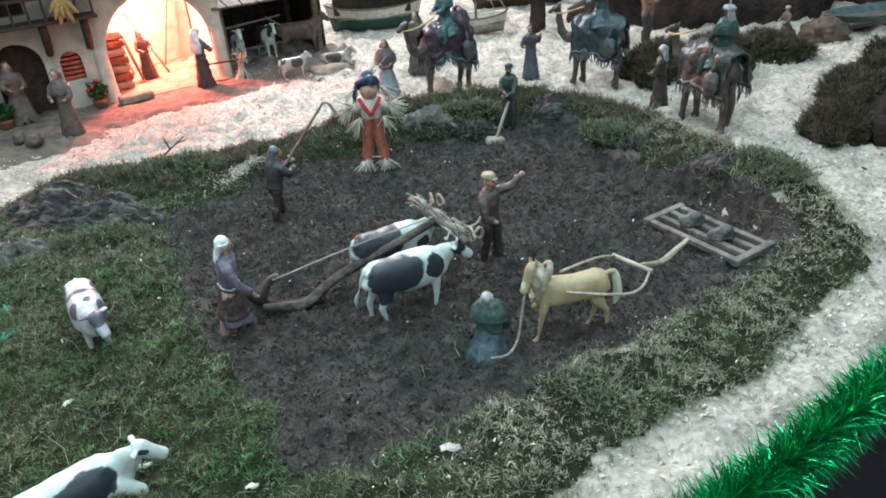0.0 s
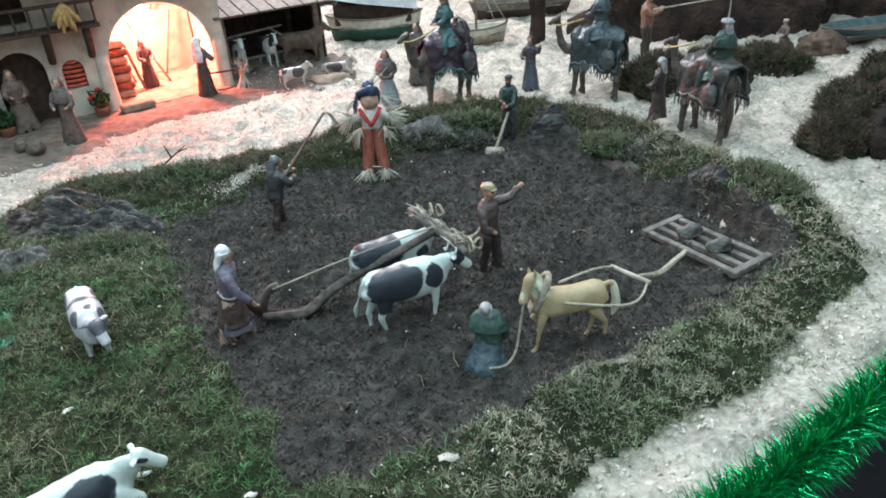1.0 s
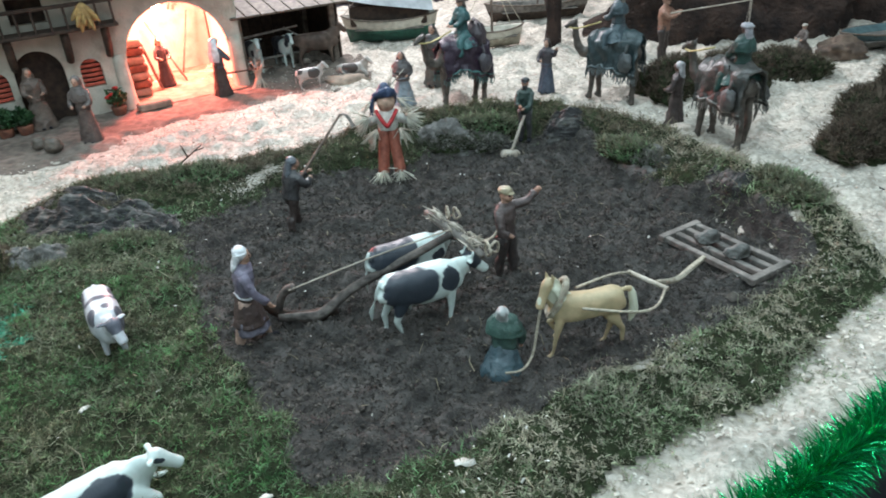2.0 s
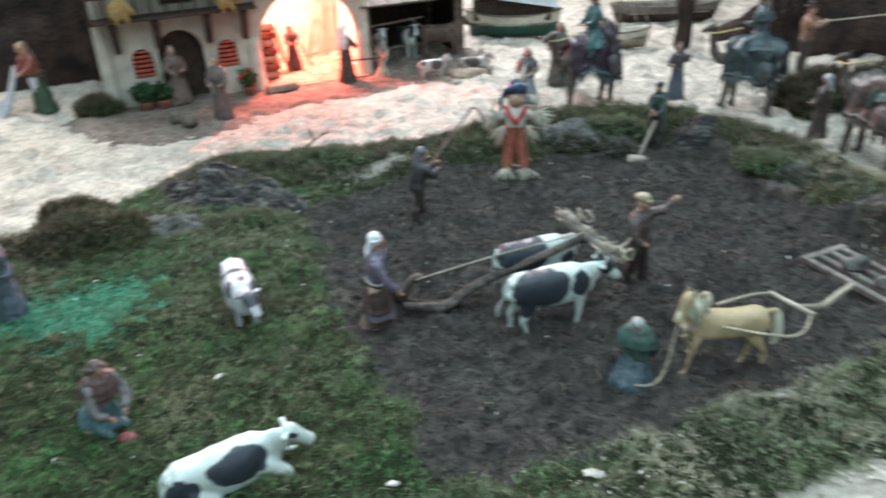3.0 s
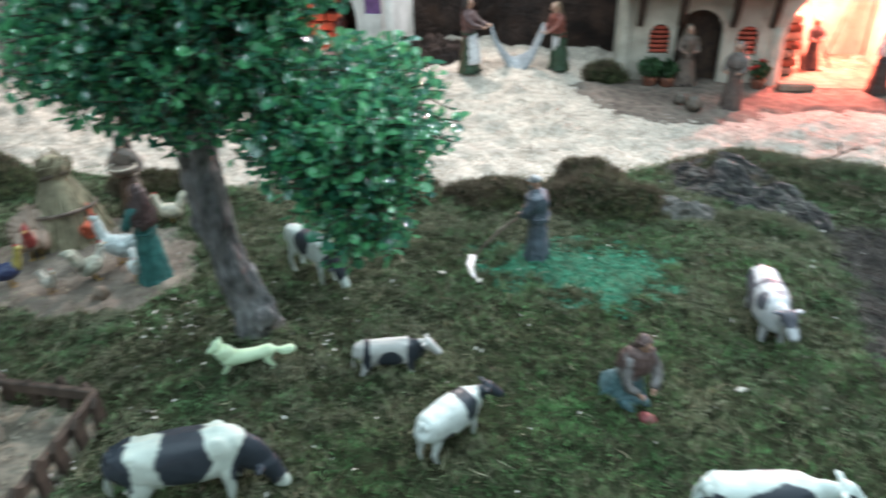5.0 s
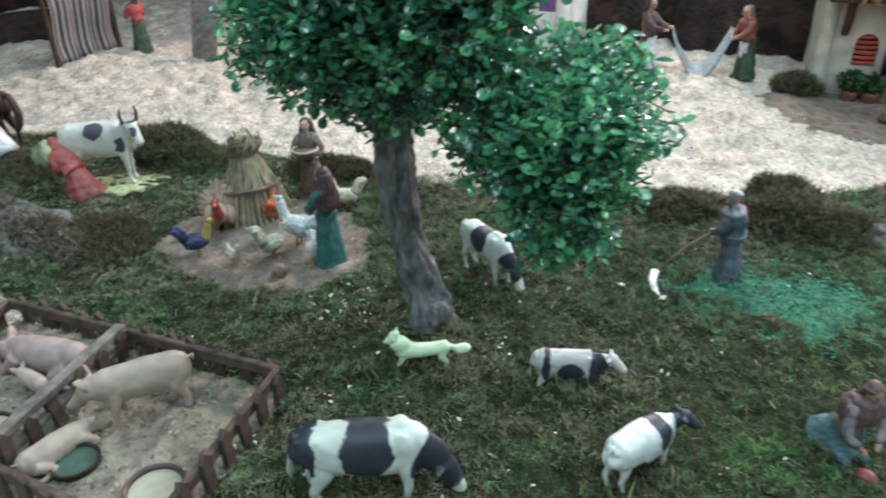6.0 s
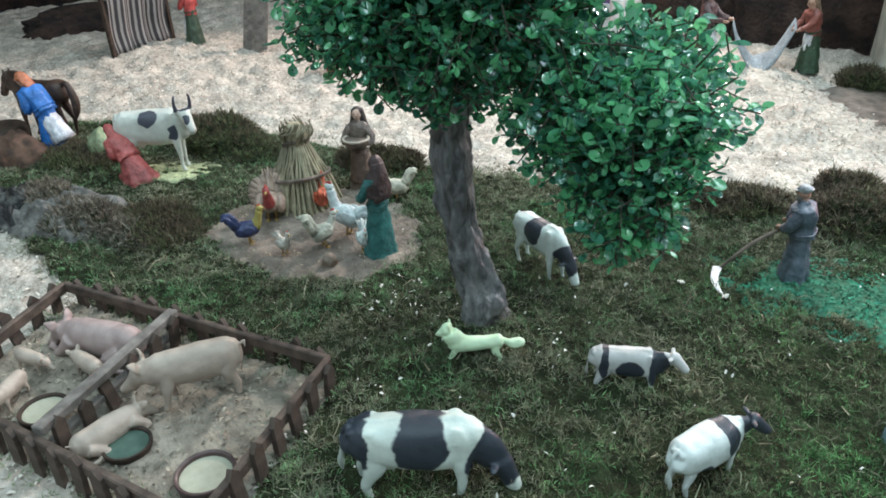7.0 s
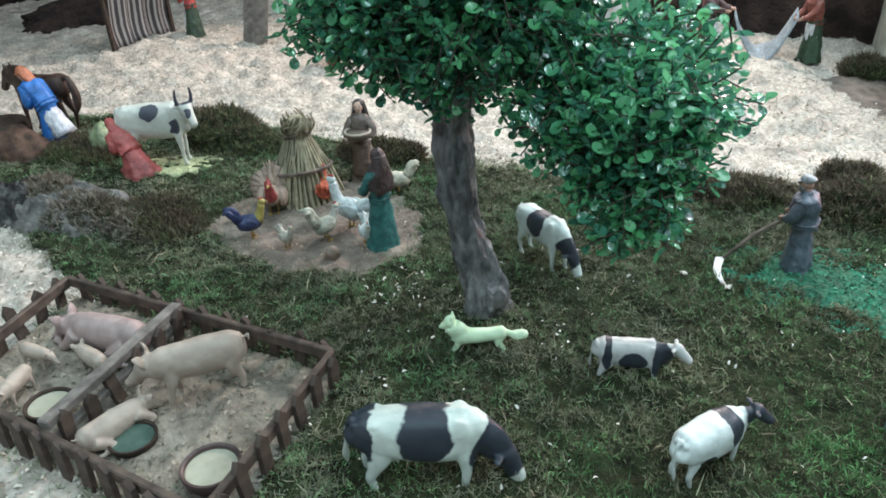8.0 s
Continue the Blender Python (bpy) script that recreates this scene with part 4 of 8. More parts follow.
    g.tube([(0.032 - i * 0.008, 0, 0.04 + i * 0.04), (0.032 - i * 0.008, 0.035, 0.04 + i * 0.04)], [0.003, 0.003], 0, 6)
    part("rung", g, BROWNWOOD, ladder)
g = Geo()
g.box((0, 0, 0.013), (0.12, 0.05, 0.028), 0, (0, 0, 4), 0.006)
thing("stone_step", at_house(0.59, -0.07, 0.004), TURN, "low stone step before the hearth", "step", geo=g, material=CLAYFLOOR, smooth=False)


def corn_bunch(s, z):
    ob = thing("corn_bunch", at_house(s, -0.095, z), TURN, "bunch of dry yellow corn cobs hung on the balcony rail", "corn", "corn bunches")
    husk = mat("corn", (0.42, 0.28, 0.10), (0.24, 0.15, 0.06), 0.6, 90, 0.6, 300)
    for i in range(8):
        a = (i - 3.5) * 0.22
        tip = (0.06 * math.sin(a), -0.012 * (i % 2), -0.075 * math.cos(a) - 0.012 * (i % 3))
        g = Geo()
        g.tube([(0, 0, 0), tuple(0.3 * q for q in tip), tuple(0.75 * q for q in tip), tip], [0.003, 0.0085, 0.0085, 0.003], 0, 8)
        part("cob", g, husk, ob, "", True)


corn_bunch(0.09, 0.405)
corn_bunch(0.44, 0.405)


def pot_plant(at, r, h, flower, label):
    ob = thing("pot_plant", at, 0, label, "plant", "pot plants")
    g = Geo()
    g.tube([(0, 0, 0), (0, 0, 0.03), (0, 0, 0.032)], [0.02, 0.027, 0.024], 0, 12)
    part("pot", g, TERRACOTTA, ob, "", True)
    k = 240
    places = rng.normal(0, 1, (k, 3))
    places = places / np.linalg.norm(places, axis=1)[:, None] * (r, r, h / 2) * rng.uniform(0.4, 1, (k, 1)) + (0, 0, 0.03 + h / 2)
    v, kk = blades(places, np.full(k, 0.016), 1.4, 0.007, 2, rng)
    ob2 = new("foliage", blade_mesh("foliage", v, kk, mat("pot_leaf", (0.035, 0.10, 0.035), (0.02, 0.05, 0.02), 0.5, 80, 0, island=0.4)))
    ob2.parent = ob
    tagged(ob2, kind="stuff")
    if flower:
        fm = mat("red_petal", (0.62, 0.03, 0.02), (0.4, 0.02, 0.02), 0.5, 80, 0)
        for i in range(9):
            q = places[i * 7]
            g = Geo()
            g.ball((q[0] * 1.1, q[1] * 1.1, q[2] + 0.008), (0.011, 0.011, 0.007), 0, 8, 5)
            part("flower", g, fm, ob, "", True)
    return ob


pot_plant(at_house(0.10, -0.05), 0.045, 0.07, False, "leafy green pot plant under the window")
pot_plant(at_house(0.16, -0.055), 0.035, 0.06, False, "leafy green pot plant by the door")
pot_plant(at_house(0.47, -0.05), 0.035, 0.06, True, "pot plant with red flowers under the window")

for s0, y0, s1, y1, z1 in ((0.66, 0.30, 0.60, 0.44, 0.26), (0.80, 0.36, 0.88, 0.42, 0.24), (0.78, 0.22, 0.70, 0.40, 0.22)):
    x0, y0, _ = at_house(s0, y0)
    x1, y1, _ = at_house(s1, y1)
    g = Geo()
    g.tube([(0, 0, 0), (x1 - x0, y1 - y0, z1)], [0.004, 0.0035], 0, 8)
    thing("oven_pole", (x0, y0, 0.012), 0, "dark wooden pole leaning in the lit hearth", "pole", "hearth poles", geo=g, material=BROWNWOOD)
shelf = thing("hearth_shelf", at_house(0.76, 0.40, 0.30), TURN, "small wooden shelf on the hearth's back wall", "shelf")
g = Geo()
g.box((0, 0, 0), (0.15, 0.06, 0.010), 0, None, 0.002)
part("board", g, BROWNWOOD, shelf)
for x in (-0.05, 0.05):
    g = Geo()
    g.bar((x, 0.03, -0.035), (x, -0.015, -0.004), 0.008, 0.008, 0, 0.001)
    part("bracket", g, BROWNWOOD, shelf)

# ---- stable beside the house ----
stable = thing("stable", at_house(0.985, 0.06), TURN, "open wooden stable with plank roof and rough posts", "stable")
for s, y, h in ((0.0, 0.0, 0.25), (0.40, 0.0, 0.25), (0.0, 0.33, 0.33), (0.40, 0.33, 0.33)):
    g = Geo()
    g.box((s, y, h / 2 - 0.005), (0.024, 0.022, h), 0, (0, 0, 6), 0.004)
    part("post", g, BROWNWOOD, stable, "rough brown post")
g = Geo()
g.bar((-0.01, -0.005, 0.255), (0.44, -0.005, 0.255), 0.02, 0.022, 0, 0.003)
part("beam", g, DARKWOOD, stable)
for i in range(8):
    g = Geo()
    g.bar((-0.012 + i * 0.062, -0.07, 0.258), (-0.012 + i * 0.062, 0.40, 0.345), 0.058, 0.008, 0, 0.0015)
    part("roof_plank", g, BROWNWOOD, stable)
for i in range(8):
    g = Geo()
    g.box((0.01 + i * 0.054, 0.345, 0.16), (0.05, 0.008, 0.33), 0, None, 0.0015)
    part("back_plank", g, DARKWOOD, stable)
g = Geo()
g.box((0.2, 0.356, 0.16), (0.47, 0.008, 0.34))
part("backing", g, DARKWOOD, stable)
for s in (-0.012, 0.435):
    g = Geo()
    g.box((s, 0.19, 0.15), (0.008, 0.33, 0.31))
    part("side_wall", g, DARKWOOD, stable)
for a, b in (((0.02, 0.02, 0.165), (0.26, 0.04, 0.175)), ((0.20, 0.05, 0.175), (0.33, 0.03, 0.08)), ((0.02, 0.06, 0.06), (0.38, 0.06, 0.065))):
    g = Geo()
    g.tube([a, b], [0.005, 0.004], 0, 6)
    part("rail", g, GREYWOOD, stable, "thin grey rail")


# ---- boats ----
def boat(at, turn, length, beam, depth, upper, lower, label, mast=True, cover=False):
    ob = thing("boat", at, turn, label, "boat", "boats")
    for name, z0, z1, m in (("hull_bottom", 0.0, 0.55, lower), ("hull_side", 0.55, 1.0, upper)):
        verts, faces = [], []
        nx, nz = 18, 5
        for j in range(nz):
            w = z0 + (z1 - z0) * j / (nz - 1)
            for side in (1, -1):
                for i in range(nx):
                    u = -1 + 2 * i / (nx - 1)
                    half = beam / 2 * (1 - abs(u) ** 2.6) ** 0.8 * (0.25 + 0.75 * w ** 0.6)
                    verts.append((u * length / 2 * (0.86 + 0.14 * w), side * half, depth * (w * (1 + 0.18 * u * u))))
        for j in range(nz - 1):
            for s in range(2):
                for i in range(nx - 1):
                    q = (j * 2 + s) * nx + i
                    f = (q, q + 1, q + 1 + 2 * nx, q + 2 * nx)
                    faces.append(f if s else f[::-1])
        hull = part(name, flat_mesh(name, verts, faces, m, True), None, ob)
        hull.modifiers.new("thick", "SOLIDIFY").thickness = 0.004
    for side in (1, -1):
        g = Geo()
        pts = []
        for i in range(15):
            u = -1 + 2 * i / 14
            pts.append((u * length / 2, side * beam / 2 * (1 - abs(u) ** 2.6) ** 0.8, depth * (1 + 0.18 * u * u)))
        g.tube(pts, [0.004] * 15, 0, 6)
        part("gunwale", g, BROWNWOOD, ob, "", True)
    g = Geo()
    g.box((0, 0, depth * 0.6), (length * 0.7, beam * 0.75, 0.006), 0, None, 0.002)
    part("deck", g, GREYWOOD, ob)
    if mast:
        g = Geo()
        g.tube([(0, 0, depth * 0.5), (0, 0, depth + 0.26)], [0.006, 0.004], 0, 8)
        part("mast", g, BROWNWOOD, ob)
        for u in (-0.48, 0.48, 0.3):
            g = Geo()
            g.tube([(0, 0, depth + 0.24), (u * length, 0, depth * 1.15)], [0.0018, 0.0018], 0, 5)
            part("stay", g, ROPE, ob)
    if cover:
        g = Geo()
        g.add([(-length * 0.42, -beam * 0.55, depth * 2.0), (-length * 0.1, -beam * 0.57, depth * 1.72), (length * 0.46, -beam * 0.55, depth * 1.36), (length * 0.42, 0, depth * 2.6), (-length * 0.05, 0, depth * 2.75), (-length * 0.40, 0, depth * 2.9),
               (length * 0.42, beam * 0.5, depth * 1.45), (-length * 0.42, beam * 0.5, depth * 1.8)], [(0, 1, 4, 5), (1, 2, 3, 4), (5, 4, 3, 6, 7)])
        c = part("canvas_cover", g, mat("canvas", (0.50, 0.53, 0.55), (0.38, 0.40, 0.42), 0.8, 40, 0.3, 200), ob, "pale blue-grey canvas awning")
        c.modifiers.new("thick", "SOLIDIFY").thickness = 0.002
        # added dark box, stands in for the shadow below the canvas
        g = Geo()
        g.box((0, 0.0, depth * 1.2), (length * 0.78, beam * 0.62, depth * 0.9), 0, None, 0.006)
        part("awning_shade", g, DARKWOOD, ob, "dark box standing for the shade under the awning")
        for u in (-0.4, 0.4):
            g = Geo()
            g.tube([(u * length, 0, depth * 0.6), (u * length, 0, depth * 2.6)], [0.004, 0.004], 0, 6)
            part("awning_pole", g, BROWNWOOD, ob)
    return ob


WHITE = mat("boat_white", (0.62, 0.60, 0.52), (0.45, 0.43, 0.36), 0.5, 40, 0.2, 200)
boat((-0.31, 3.42, 0.0), 0, 0.46, 0.17, 0.105, WHITE, mat("boat_green", (0.02, 0.09, 0.06), (0.012, 0.05, 0.035), 0.5, 40, 0.2, 200), "wooden boat with white side and green bottom", True, True)
boat((0.16, 3.17, 0.0), 12, 0.29, 0.12, 0.075, WHITE, mat("boat_cream", (0.40, 0.36, 0.28), (0.24, 0.2, 0.15), 0.6, 40, 0.2, 200), "small white sailing boat with mast and stays")
boat((0.42, 3.72, 0.0), 8, 0.55, 0.16, 0.08, GREYWOOD, DARKWOOD, "grey wooden boat drawn up on the sawdust")
boat((1.72, 2.82, 0.0), 14, 0.5, 0.18, 0.06, mat("boat_blue", (0.10, 0.17, 0.18), (0.06, 0.10, 0.11), 0.6, 40, 0.2, 200), GREYWOOD, "faded blue-green rowing boat", False)

# ---- tinsel garland along the table edge ----
tin = bpy.data.materials.new("green_foil")
tin.use_nodes = True
nt = tin.node_tree
b = nt.nodes["Principled BSDF"]
b.inputs["Metallic"].default_value, b.inputs["Roughness"].default_value = 0.85, 0.22
geo = nt.nodes.new("ShaderNodeNewGeometry")
ramp = nt.nodes.new("ShaderNodeMix")
ramp.data_type = "RGBA"
ramp.inputs[6].default_value, ramp.inputs[7].default_value = (0.0, 0.22, 0.08, 1), (0.02, 0.62, 0.22, 1)
link(nt, geo.outputs["Random Per Island"], ramp.inputs[0])
link(nt, ramp.outputs[2], b.inputs["Base Color"])
garland = thing("tinsel_garland", (0, 0, 0), 0, "thick shiny green tinsel garland along the table edge", "garland")
n = 15000
t = rng.uniform(-0.75, 1.5, n)
a = rng.uniform(0, 2 * np.pi, n)
d = np.array([EDGE.x, EDGE.y, 0.0])
q = np.array([-EDGE.y, EDGE.x, 0.0])
sag = 0.006 * np.sin(t * 9)
c = np.array([EDGE_POINT.x, EDGE_POINT.y, 0.03]) + t[:, None] * d + sag[:, None] * q
out = np.cos(a)[:, None] * q + np.sin(a)[:, None] * np.array([0, 0, 1.0]) + rng.normal(0, 0.3, n)[:, None] * d
out /= np.linalg.norm(out, axis=1)[:, None]
ln = rng.uniform(0.040, 0.060, n)[:, None]
side = np.cross(out, rng.normal(0, 1, (n, 3)))
side = side / np.linalg.norm(side, axis=1)[:, None] * 0.0011
mid, tip = c + out * ln * 0.6, c + out * ln + rng.normal(0, 0.004, (n, 3))
v = np.stack([c - side, c + side, mid + side, mid - side, tip], 1)
low = v[:, :, 2] < 0.002
edge_side = (v[:, :, 1] - EDGE_POINT.y) * EDGE.x - (v[:, :, 0] - EDGE_POINT.x) * EDGE.y > 0
v[:, :, 2] = np.where(low & edge_side, 0.002 + 0.004 * rng.uniform(0, 1, v.shape[:2]), v[:, :, 2])
strips = part("foil_fringe", blade_mesh("foil_fringe", v.reshape(-1, 3), np.arange(n)[:, None] * 5, tin), None, garland, "shiny green foil strips")
tagged(strips, kind="stuff")
g = Geo()
g.tube([tuple(np.array([EDGE_POINT.x, EDGE_POINT.y, 0.03]) + s * d + 0.006 * math.sin(s * 9) * q) for s in np.linspace(-0.75, 1.5, 40)], [0.004] * 40, 0, 6)
part("core", g, tin, garland)

# ---- the tree with plastic leaves ----
tree = thing("tree", (-1.335, 0.435, 0.0), 0, "small model tree with glossy green plastic leaves", "tree")
BRANCHES = [([(-0.004, -0.002, -0.01), (-0.018, -0.008, 0.07), (-0.046, -0.021, 0.17), (-0.058, -0.031, 0.28), (-0.050, -0.034, 0.38), (-0.04, -0.03, 0.52)], [0.038, 0.031, 0.0275, 0.031, 0.025, 0.014]),
         ([(-0.065, -0.05, 0.33), (0.02, -0.01, 0.42), (0.13, 0.05, 0.46), (0.24, 0.10, 0.44)], [0.017, 0.013, 0.009, 0.004]),
         ([(-0.06, -0.05, 0.36), (-0.14, -0.10, 0.44), (-0.25, -0.16, 0.50)], [0.015, 0.010, 0.004]),
         ([(-0.05, -0.04, 0.42), (0.03, 0.06, 0.55), (0.08, 0.10, 0.65)], [0.013, 0.009, 0.004])]
bumpy = lambda i, w: 1 + 0.10 * math.sin(3 * w + i) + 0.07 * math.sin(7 * w - 1.7 * i) + 0.03 * math.sin(13 * w + 2.3 * i)
g = Geo()
g.tube(BRANCHES[0][0], BRANCHES[0][1], 0, 72, bumpy, None, True, 10)
moved = []
for p in g.v:
    p = Vector(p)
    axis = Vector((-0.235 * p.z * (1 - 0.5 * p.z), -0.165 * p.z, p.z))
    out = (p - axis).normalized()
    push = 0.0070 * noise.fractal(Vector((p.x * 46, p.y * 46, p.z * 24)), 0.8, 2.0, 5) - 0.0115 * abs(noise.noise(Vector((p.x * 62 + 9 * p.z, p.y * 62, p.z * 18 + 4)))) ** 0.8 + 0.003
    for at, r, amp in (((-0.012, -0.050, 0.128), 0.020, 0.012), ((0.034, -0.024, 0.052), 0.034, 0.022), ((-0.050, -0.075, 0.215), 0.022, 0.009), ((0.018, 0.018, 0.10), 0.024, 0.010), ((-0.024, -0.052, 0.185), 0.015, 0.010), ((0.012, -0.046, 0.02), 0.022, 0.010)):
        d = (p - Vector(at)).length / r
        push += amp * math.exp(-d * d) * (1 + 0.25 * math.cos(9 * d)) - 0.45 * amp * math.exp(-(d * 3.2) ** 2)
    moved.append(tuple(p + out * push))
g.v = moved
part("trunk", g, BARK, tree, "grey gnarled trunk with creased bark and knots", True)
for path, radii in BRANCHES[1:]:
    g = Geo()
    g.tube(path, radii, 0, 10, bumpy)
    part("limb", g, BARK, tree, "", True)
CROWN = [((0.18, 0.08, 0.418), (0.16, 0.155, 0.105)), ((0.26, 0.03, 0.365), (0.095, 0.09, 0.125)), ((-0.03, -0.03, 0.53), (0.20, 0.16, 0.15)), ((-0.14, -0.09, 0.52), (0.17, 0.15, 0.13)),
         ((-0.01, -0.05, 0.665), (0.18, 0.15, 0.145)), ((0.08, 0.05, 0.62), (0.12, 0.12, 0.09))]
leafmat = bpy.data.materials.new("plastic_leaf")
leafmat.use_nodes = True
nt = leafmat.node_tree
b = nt.nodes["Principled BSDF"]
b.inputs["Roughness"].default_value, b.inputs["Specular IOR Level"].default_value = 0.12, 0.9
b.inputs["Transmission Weight"].default_value = 0.0
b.inputs["Subsurface Weight"].default_value = 0.15
b.inputs["Subsurface Radius"].default_value = (0.002, 0.006, 0.002)
geo, info = nt.nodes.new("ShaderNodeNewGeometry"), nt.nodes.new("ShaderNodeObjectInfo")
both = nt.nodes.new("ShaderNodeMath")
both.operation = "PINGPONG"
both.inputs[1].default_value = 1.0
plus = nt.nodes.new("ShaderNodeMath")
link(nt, geo.outputs["Random Per Island"], plus.inputs[0])
link(nt, info.outputs["Random"], plus.inputs[1])
link(nt, plus.outputs[0], both.inputs[0])
ramp = nt.nodes.new("ShaderNodeValToRGB")
ramp.color_ramp.elements[0].color, ramp.color_ramp.elements[1].color = (0.042, 0.135, 0.102, 1), (0.17, 0.58, 0.26, 1)
mid = ramp.color_ramp.elements.new(0.6)
mid.color = (0.066, 0.268, 0.170, 1)
link(nt, both.outputs[0], ramp.inputs[0])
link(nt, ramp.outputs[0], b.inputs["Base Color"])
clear, blend = nt.nodes.new("ShaderNodeBsdfTranslucent"), nt.nodes.new("ShaderNodeMixShader")
blend.inputs[0].default_value = 0.44
link(nt, ramp.outputs[0], clear.inputs["Color"])
link(nt, b.outputs[0], blend.inputs[1])
link(nt, clear.outputs[0], blend.inputs[2])
link(nt, blend.outputs[0], nt.nodes["Material Output"].inputs["Surface"])
dimple, wavy = nt.nodes.new("ShaderNodeTexNoise"), nt.nodes.new("ShaderNodeBump")
dimple.inputs["Scale"].default_value = 130
spot_at = nt.nodes.new("ShaderNodeNewGeometry")
link(nt, spot_at.outputs["Position"], dimple.inputs["Vector"])
wavy.inputs["Strength"].default_value, wavy.inputs["Distance"].default_value = 0.5, 0.003
link(nt, dimple.outputs[0], wavy.inputs["Height"])
link(nt, wavy.outputs[0], b.inputs["Normal"])
b.inputs["Coat Weight"].default_value, b.inputs["Coat Roughness"].default_value, b.inputs["Coat IOR"].default_value = 1.0, 0.05, 1.75
# a spoon-shaped leaf: narrow at its stalk, round and domed at its tip
LEAF_V = [(0.0, 0.0, 0.0), (0.34, 0.0, 0.02), (0.62, 0.0, 0.05)]
for k in range(11):
    w = math.pi * (k / 10 * 2 - 1) * 0.86
    LEAF_V.append((0.64 + 0.36 * math.cos(w), 0.335 * math.sin(w) * (1.0 if abs(w) < 1.6 else 0.96), 0.19 - 0.03 * math.cos(2 * w)))
LEAF_F = [(2, 3 + k, 4 + k) for k in range(10)] + [(0, 1, 3), (1, 2, 3), (0, 13, 1), (1, 13, 2)]
leaf_rng = random.Random(3)
spots, sizes = [], [r[0] * r[1] + r[1] * r[2] + r[0] * r[2] for c, r in CROWN]
while len(spots) < 3600:
    c, r = leaf_rng.choices(CROWN, sizes)[0]
    u = Vector([leaf_rng.gauss(0, 1) for _ in range(3)]).normalized()
    p = Vector(c) + Vector((u.x * r[0], u.y * r[1], u.z * r[2])) * leaf_rng.uniform(0.45, 1.06)
    if any((Vector(((p.x - c2[0]) / r2[0], (p.y - c2[1]) / r2[1], (p.z - c2[2]) / r2[2]))).length < 0.42 for c2, r2 in CROWN):
        continue
    spots.append((p, (u + Vector((leaf_rng.gauss(0, 0.4), leaf_rng.gauss(0, 0.4), leaf_rng.gauss(0, 0.4) - 0.1))).normalized()))
poses = []
twig = Geo()
for p, u in spots:
    twig.tube([p - u * 0.045, p + u * 0.012], [0.0014, 0.0010], 0, 4)
    spin = leaf_rng.uniform(0, 6.28)
    for i in range(6):
        side = u.orthogonal().normalized()
        side.rotate(Matrix.Rotation(spin + i * 2.4, 3, u))
        lead = (u * leaf_rng.uniform(0.25, 1.0) + side).normalized()
        turn = lead.to_track_quat("X", "Z").to_matrix() @ Matrix.Rotation(leaf_rng.gauss(0, 0.5), 3, "X")
        size = leaf_rng.choice((0.012, 0.014, 0.016, 0.018, 0.020, 0.026)) * leaf_rng.uniform(0.92, 1.08)
        poses.append((p + u * (0.012 - 0.008 * i), turn, size))
big = Geo()
single = []
for i, (p, turn, size) in enumerate(poses):
    if i % 48 == 0:
        single.append((p, turn, size))
        continue
    big.add([p + turn @ (Vector(q) * size) for q in LEAF_V], LEAF_F)
crown = part("crown", big, leafmat, tree, "glossy round green plastic leaves", True)
tagged(crown, kind="stuff")
tagged(part("twig_tangle", twig, mat("twig_plastic", (0.05, 0.045, 0.03), (0.03, 0.03, 0.02), 0.6, 60, 0), tree), kind="stuff")
one = flat_mesh("leaf", LEAF_V, LEAF_F, leafmat, True)
for p, turn, size in single:
    leaf = new("leaf", one)
    leaf.parent = tree
    leaf.matrix_local = Matrix.LocRotScale(p, turn.to_quaternion(), (size, size, size))


# ---- figurines of animals, one mesh each ----
def spin(points, angle, pivot):
    c, q = math.cos(radians(angle)), math.sin(radians(angle))
    return [(pivot[0] + (x - pivot[0]) * c - (y - pivot[1]) * q, pivot[1] + (x - pivot[0]) * q + (y - pivot[1]) * c, z) for x, y, z in points]


BODY = {
    "cow": [(-0.545, 0.66, 0.05, 0.05), (-0.515, 0.64, 0.115, 0.125), (-0.42, 0.625, 0.158, 0.168), (-0.26, 0.60, 0.165, 0.192), (-0.05, 0.582, 0.182, 0.218), (0.14, 0.578, 0.178, 0.220), (0.30, 0.585, 0.148, 0.212),
            (0.42, 0.60, 0.108, 0.172), (0.50, 0.62, 0.06, 0.10)],
    "horse": [(-0.53, 0.79, 0.05, 0.06), (-0.49, 0.78, 0.12, 0.14), (-0.38, 0.765, 0.155, 0.17), (-0.18, 0.735, 0.145, 0.165), (0.05, 0.715, 0.152, 0.178), (0.22, 0.72, 0.148, 0.185), (0.36, 0.745, 0.118, 0.175), (0.46, 0.77, 0.07, 0.12)],
    "pig": [(-0.54, 0.44, 0.05, 0.06), (-0.49, 0.435, 0.125, 0.15), (-0.36, 0.43, 0.17, 0.20), (-0.08, 0.41, 0.185, 0.215), (0.18, 0.41, 0.175, 0.20), (0.34, 0.42, 0.15, 0.18), (0.46, 0.425, 0.11, 0.135)],
    "camel": [(-0.50, 0.92, 0.05, 0.06), (-0.45, 0.91, 0.10, 0.13), (-0.28, 0.90, 0.14, 0.17), (-0.02, 0.93, 0.155, 0.22), (0.2, 0.89, 0.15, 0.20), (0.36, 0.89, 0.12, 0.18), (0.46, 0.90, 0.06, 0.10)],
    "fox": [(-0.50, 0.43, 0.05, 0.05), (-0.42, 0.42, 0.10, 0.125), (-0.22, 0.40, 0.10, 0.115), (0.08, 0.385, 0.115, 0.13), (0.32, 0.41, 0.125, 0.165), (0.46, 0.46, 0.09, 0.12)],
}
# neck path, its (height, width) radii, skull path from poll to muzzle, its radii
NECK = {
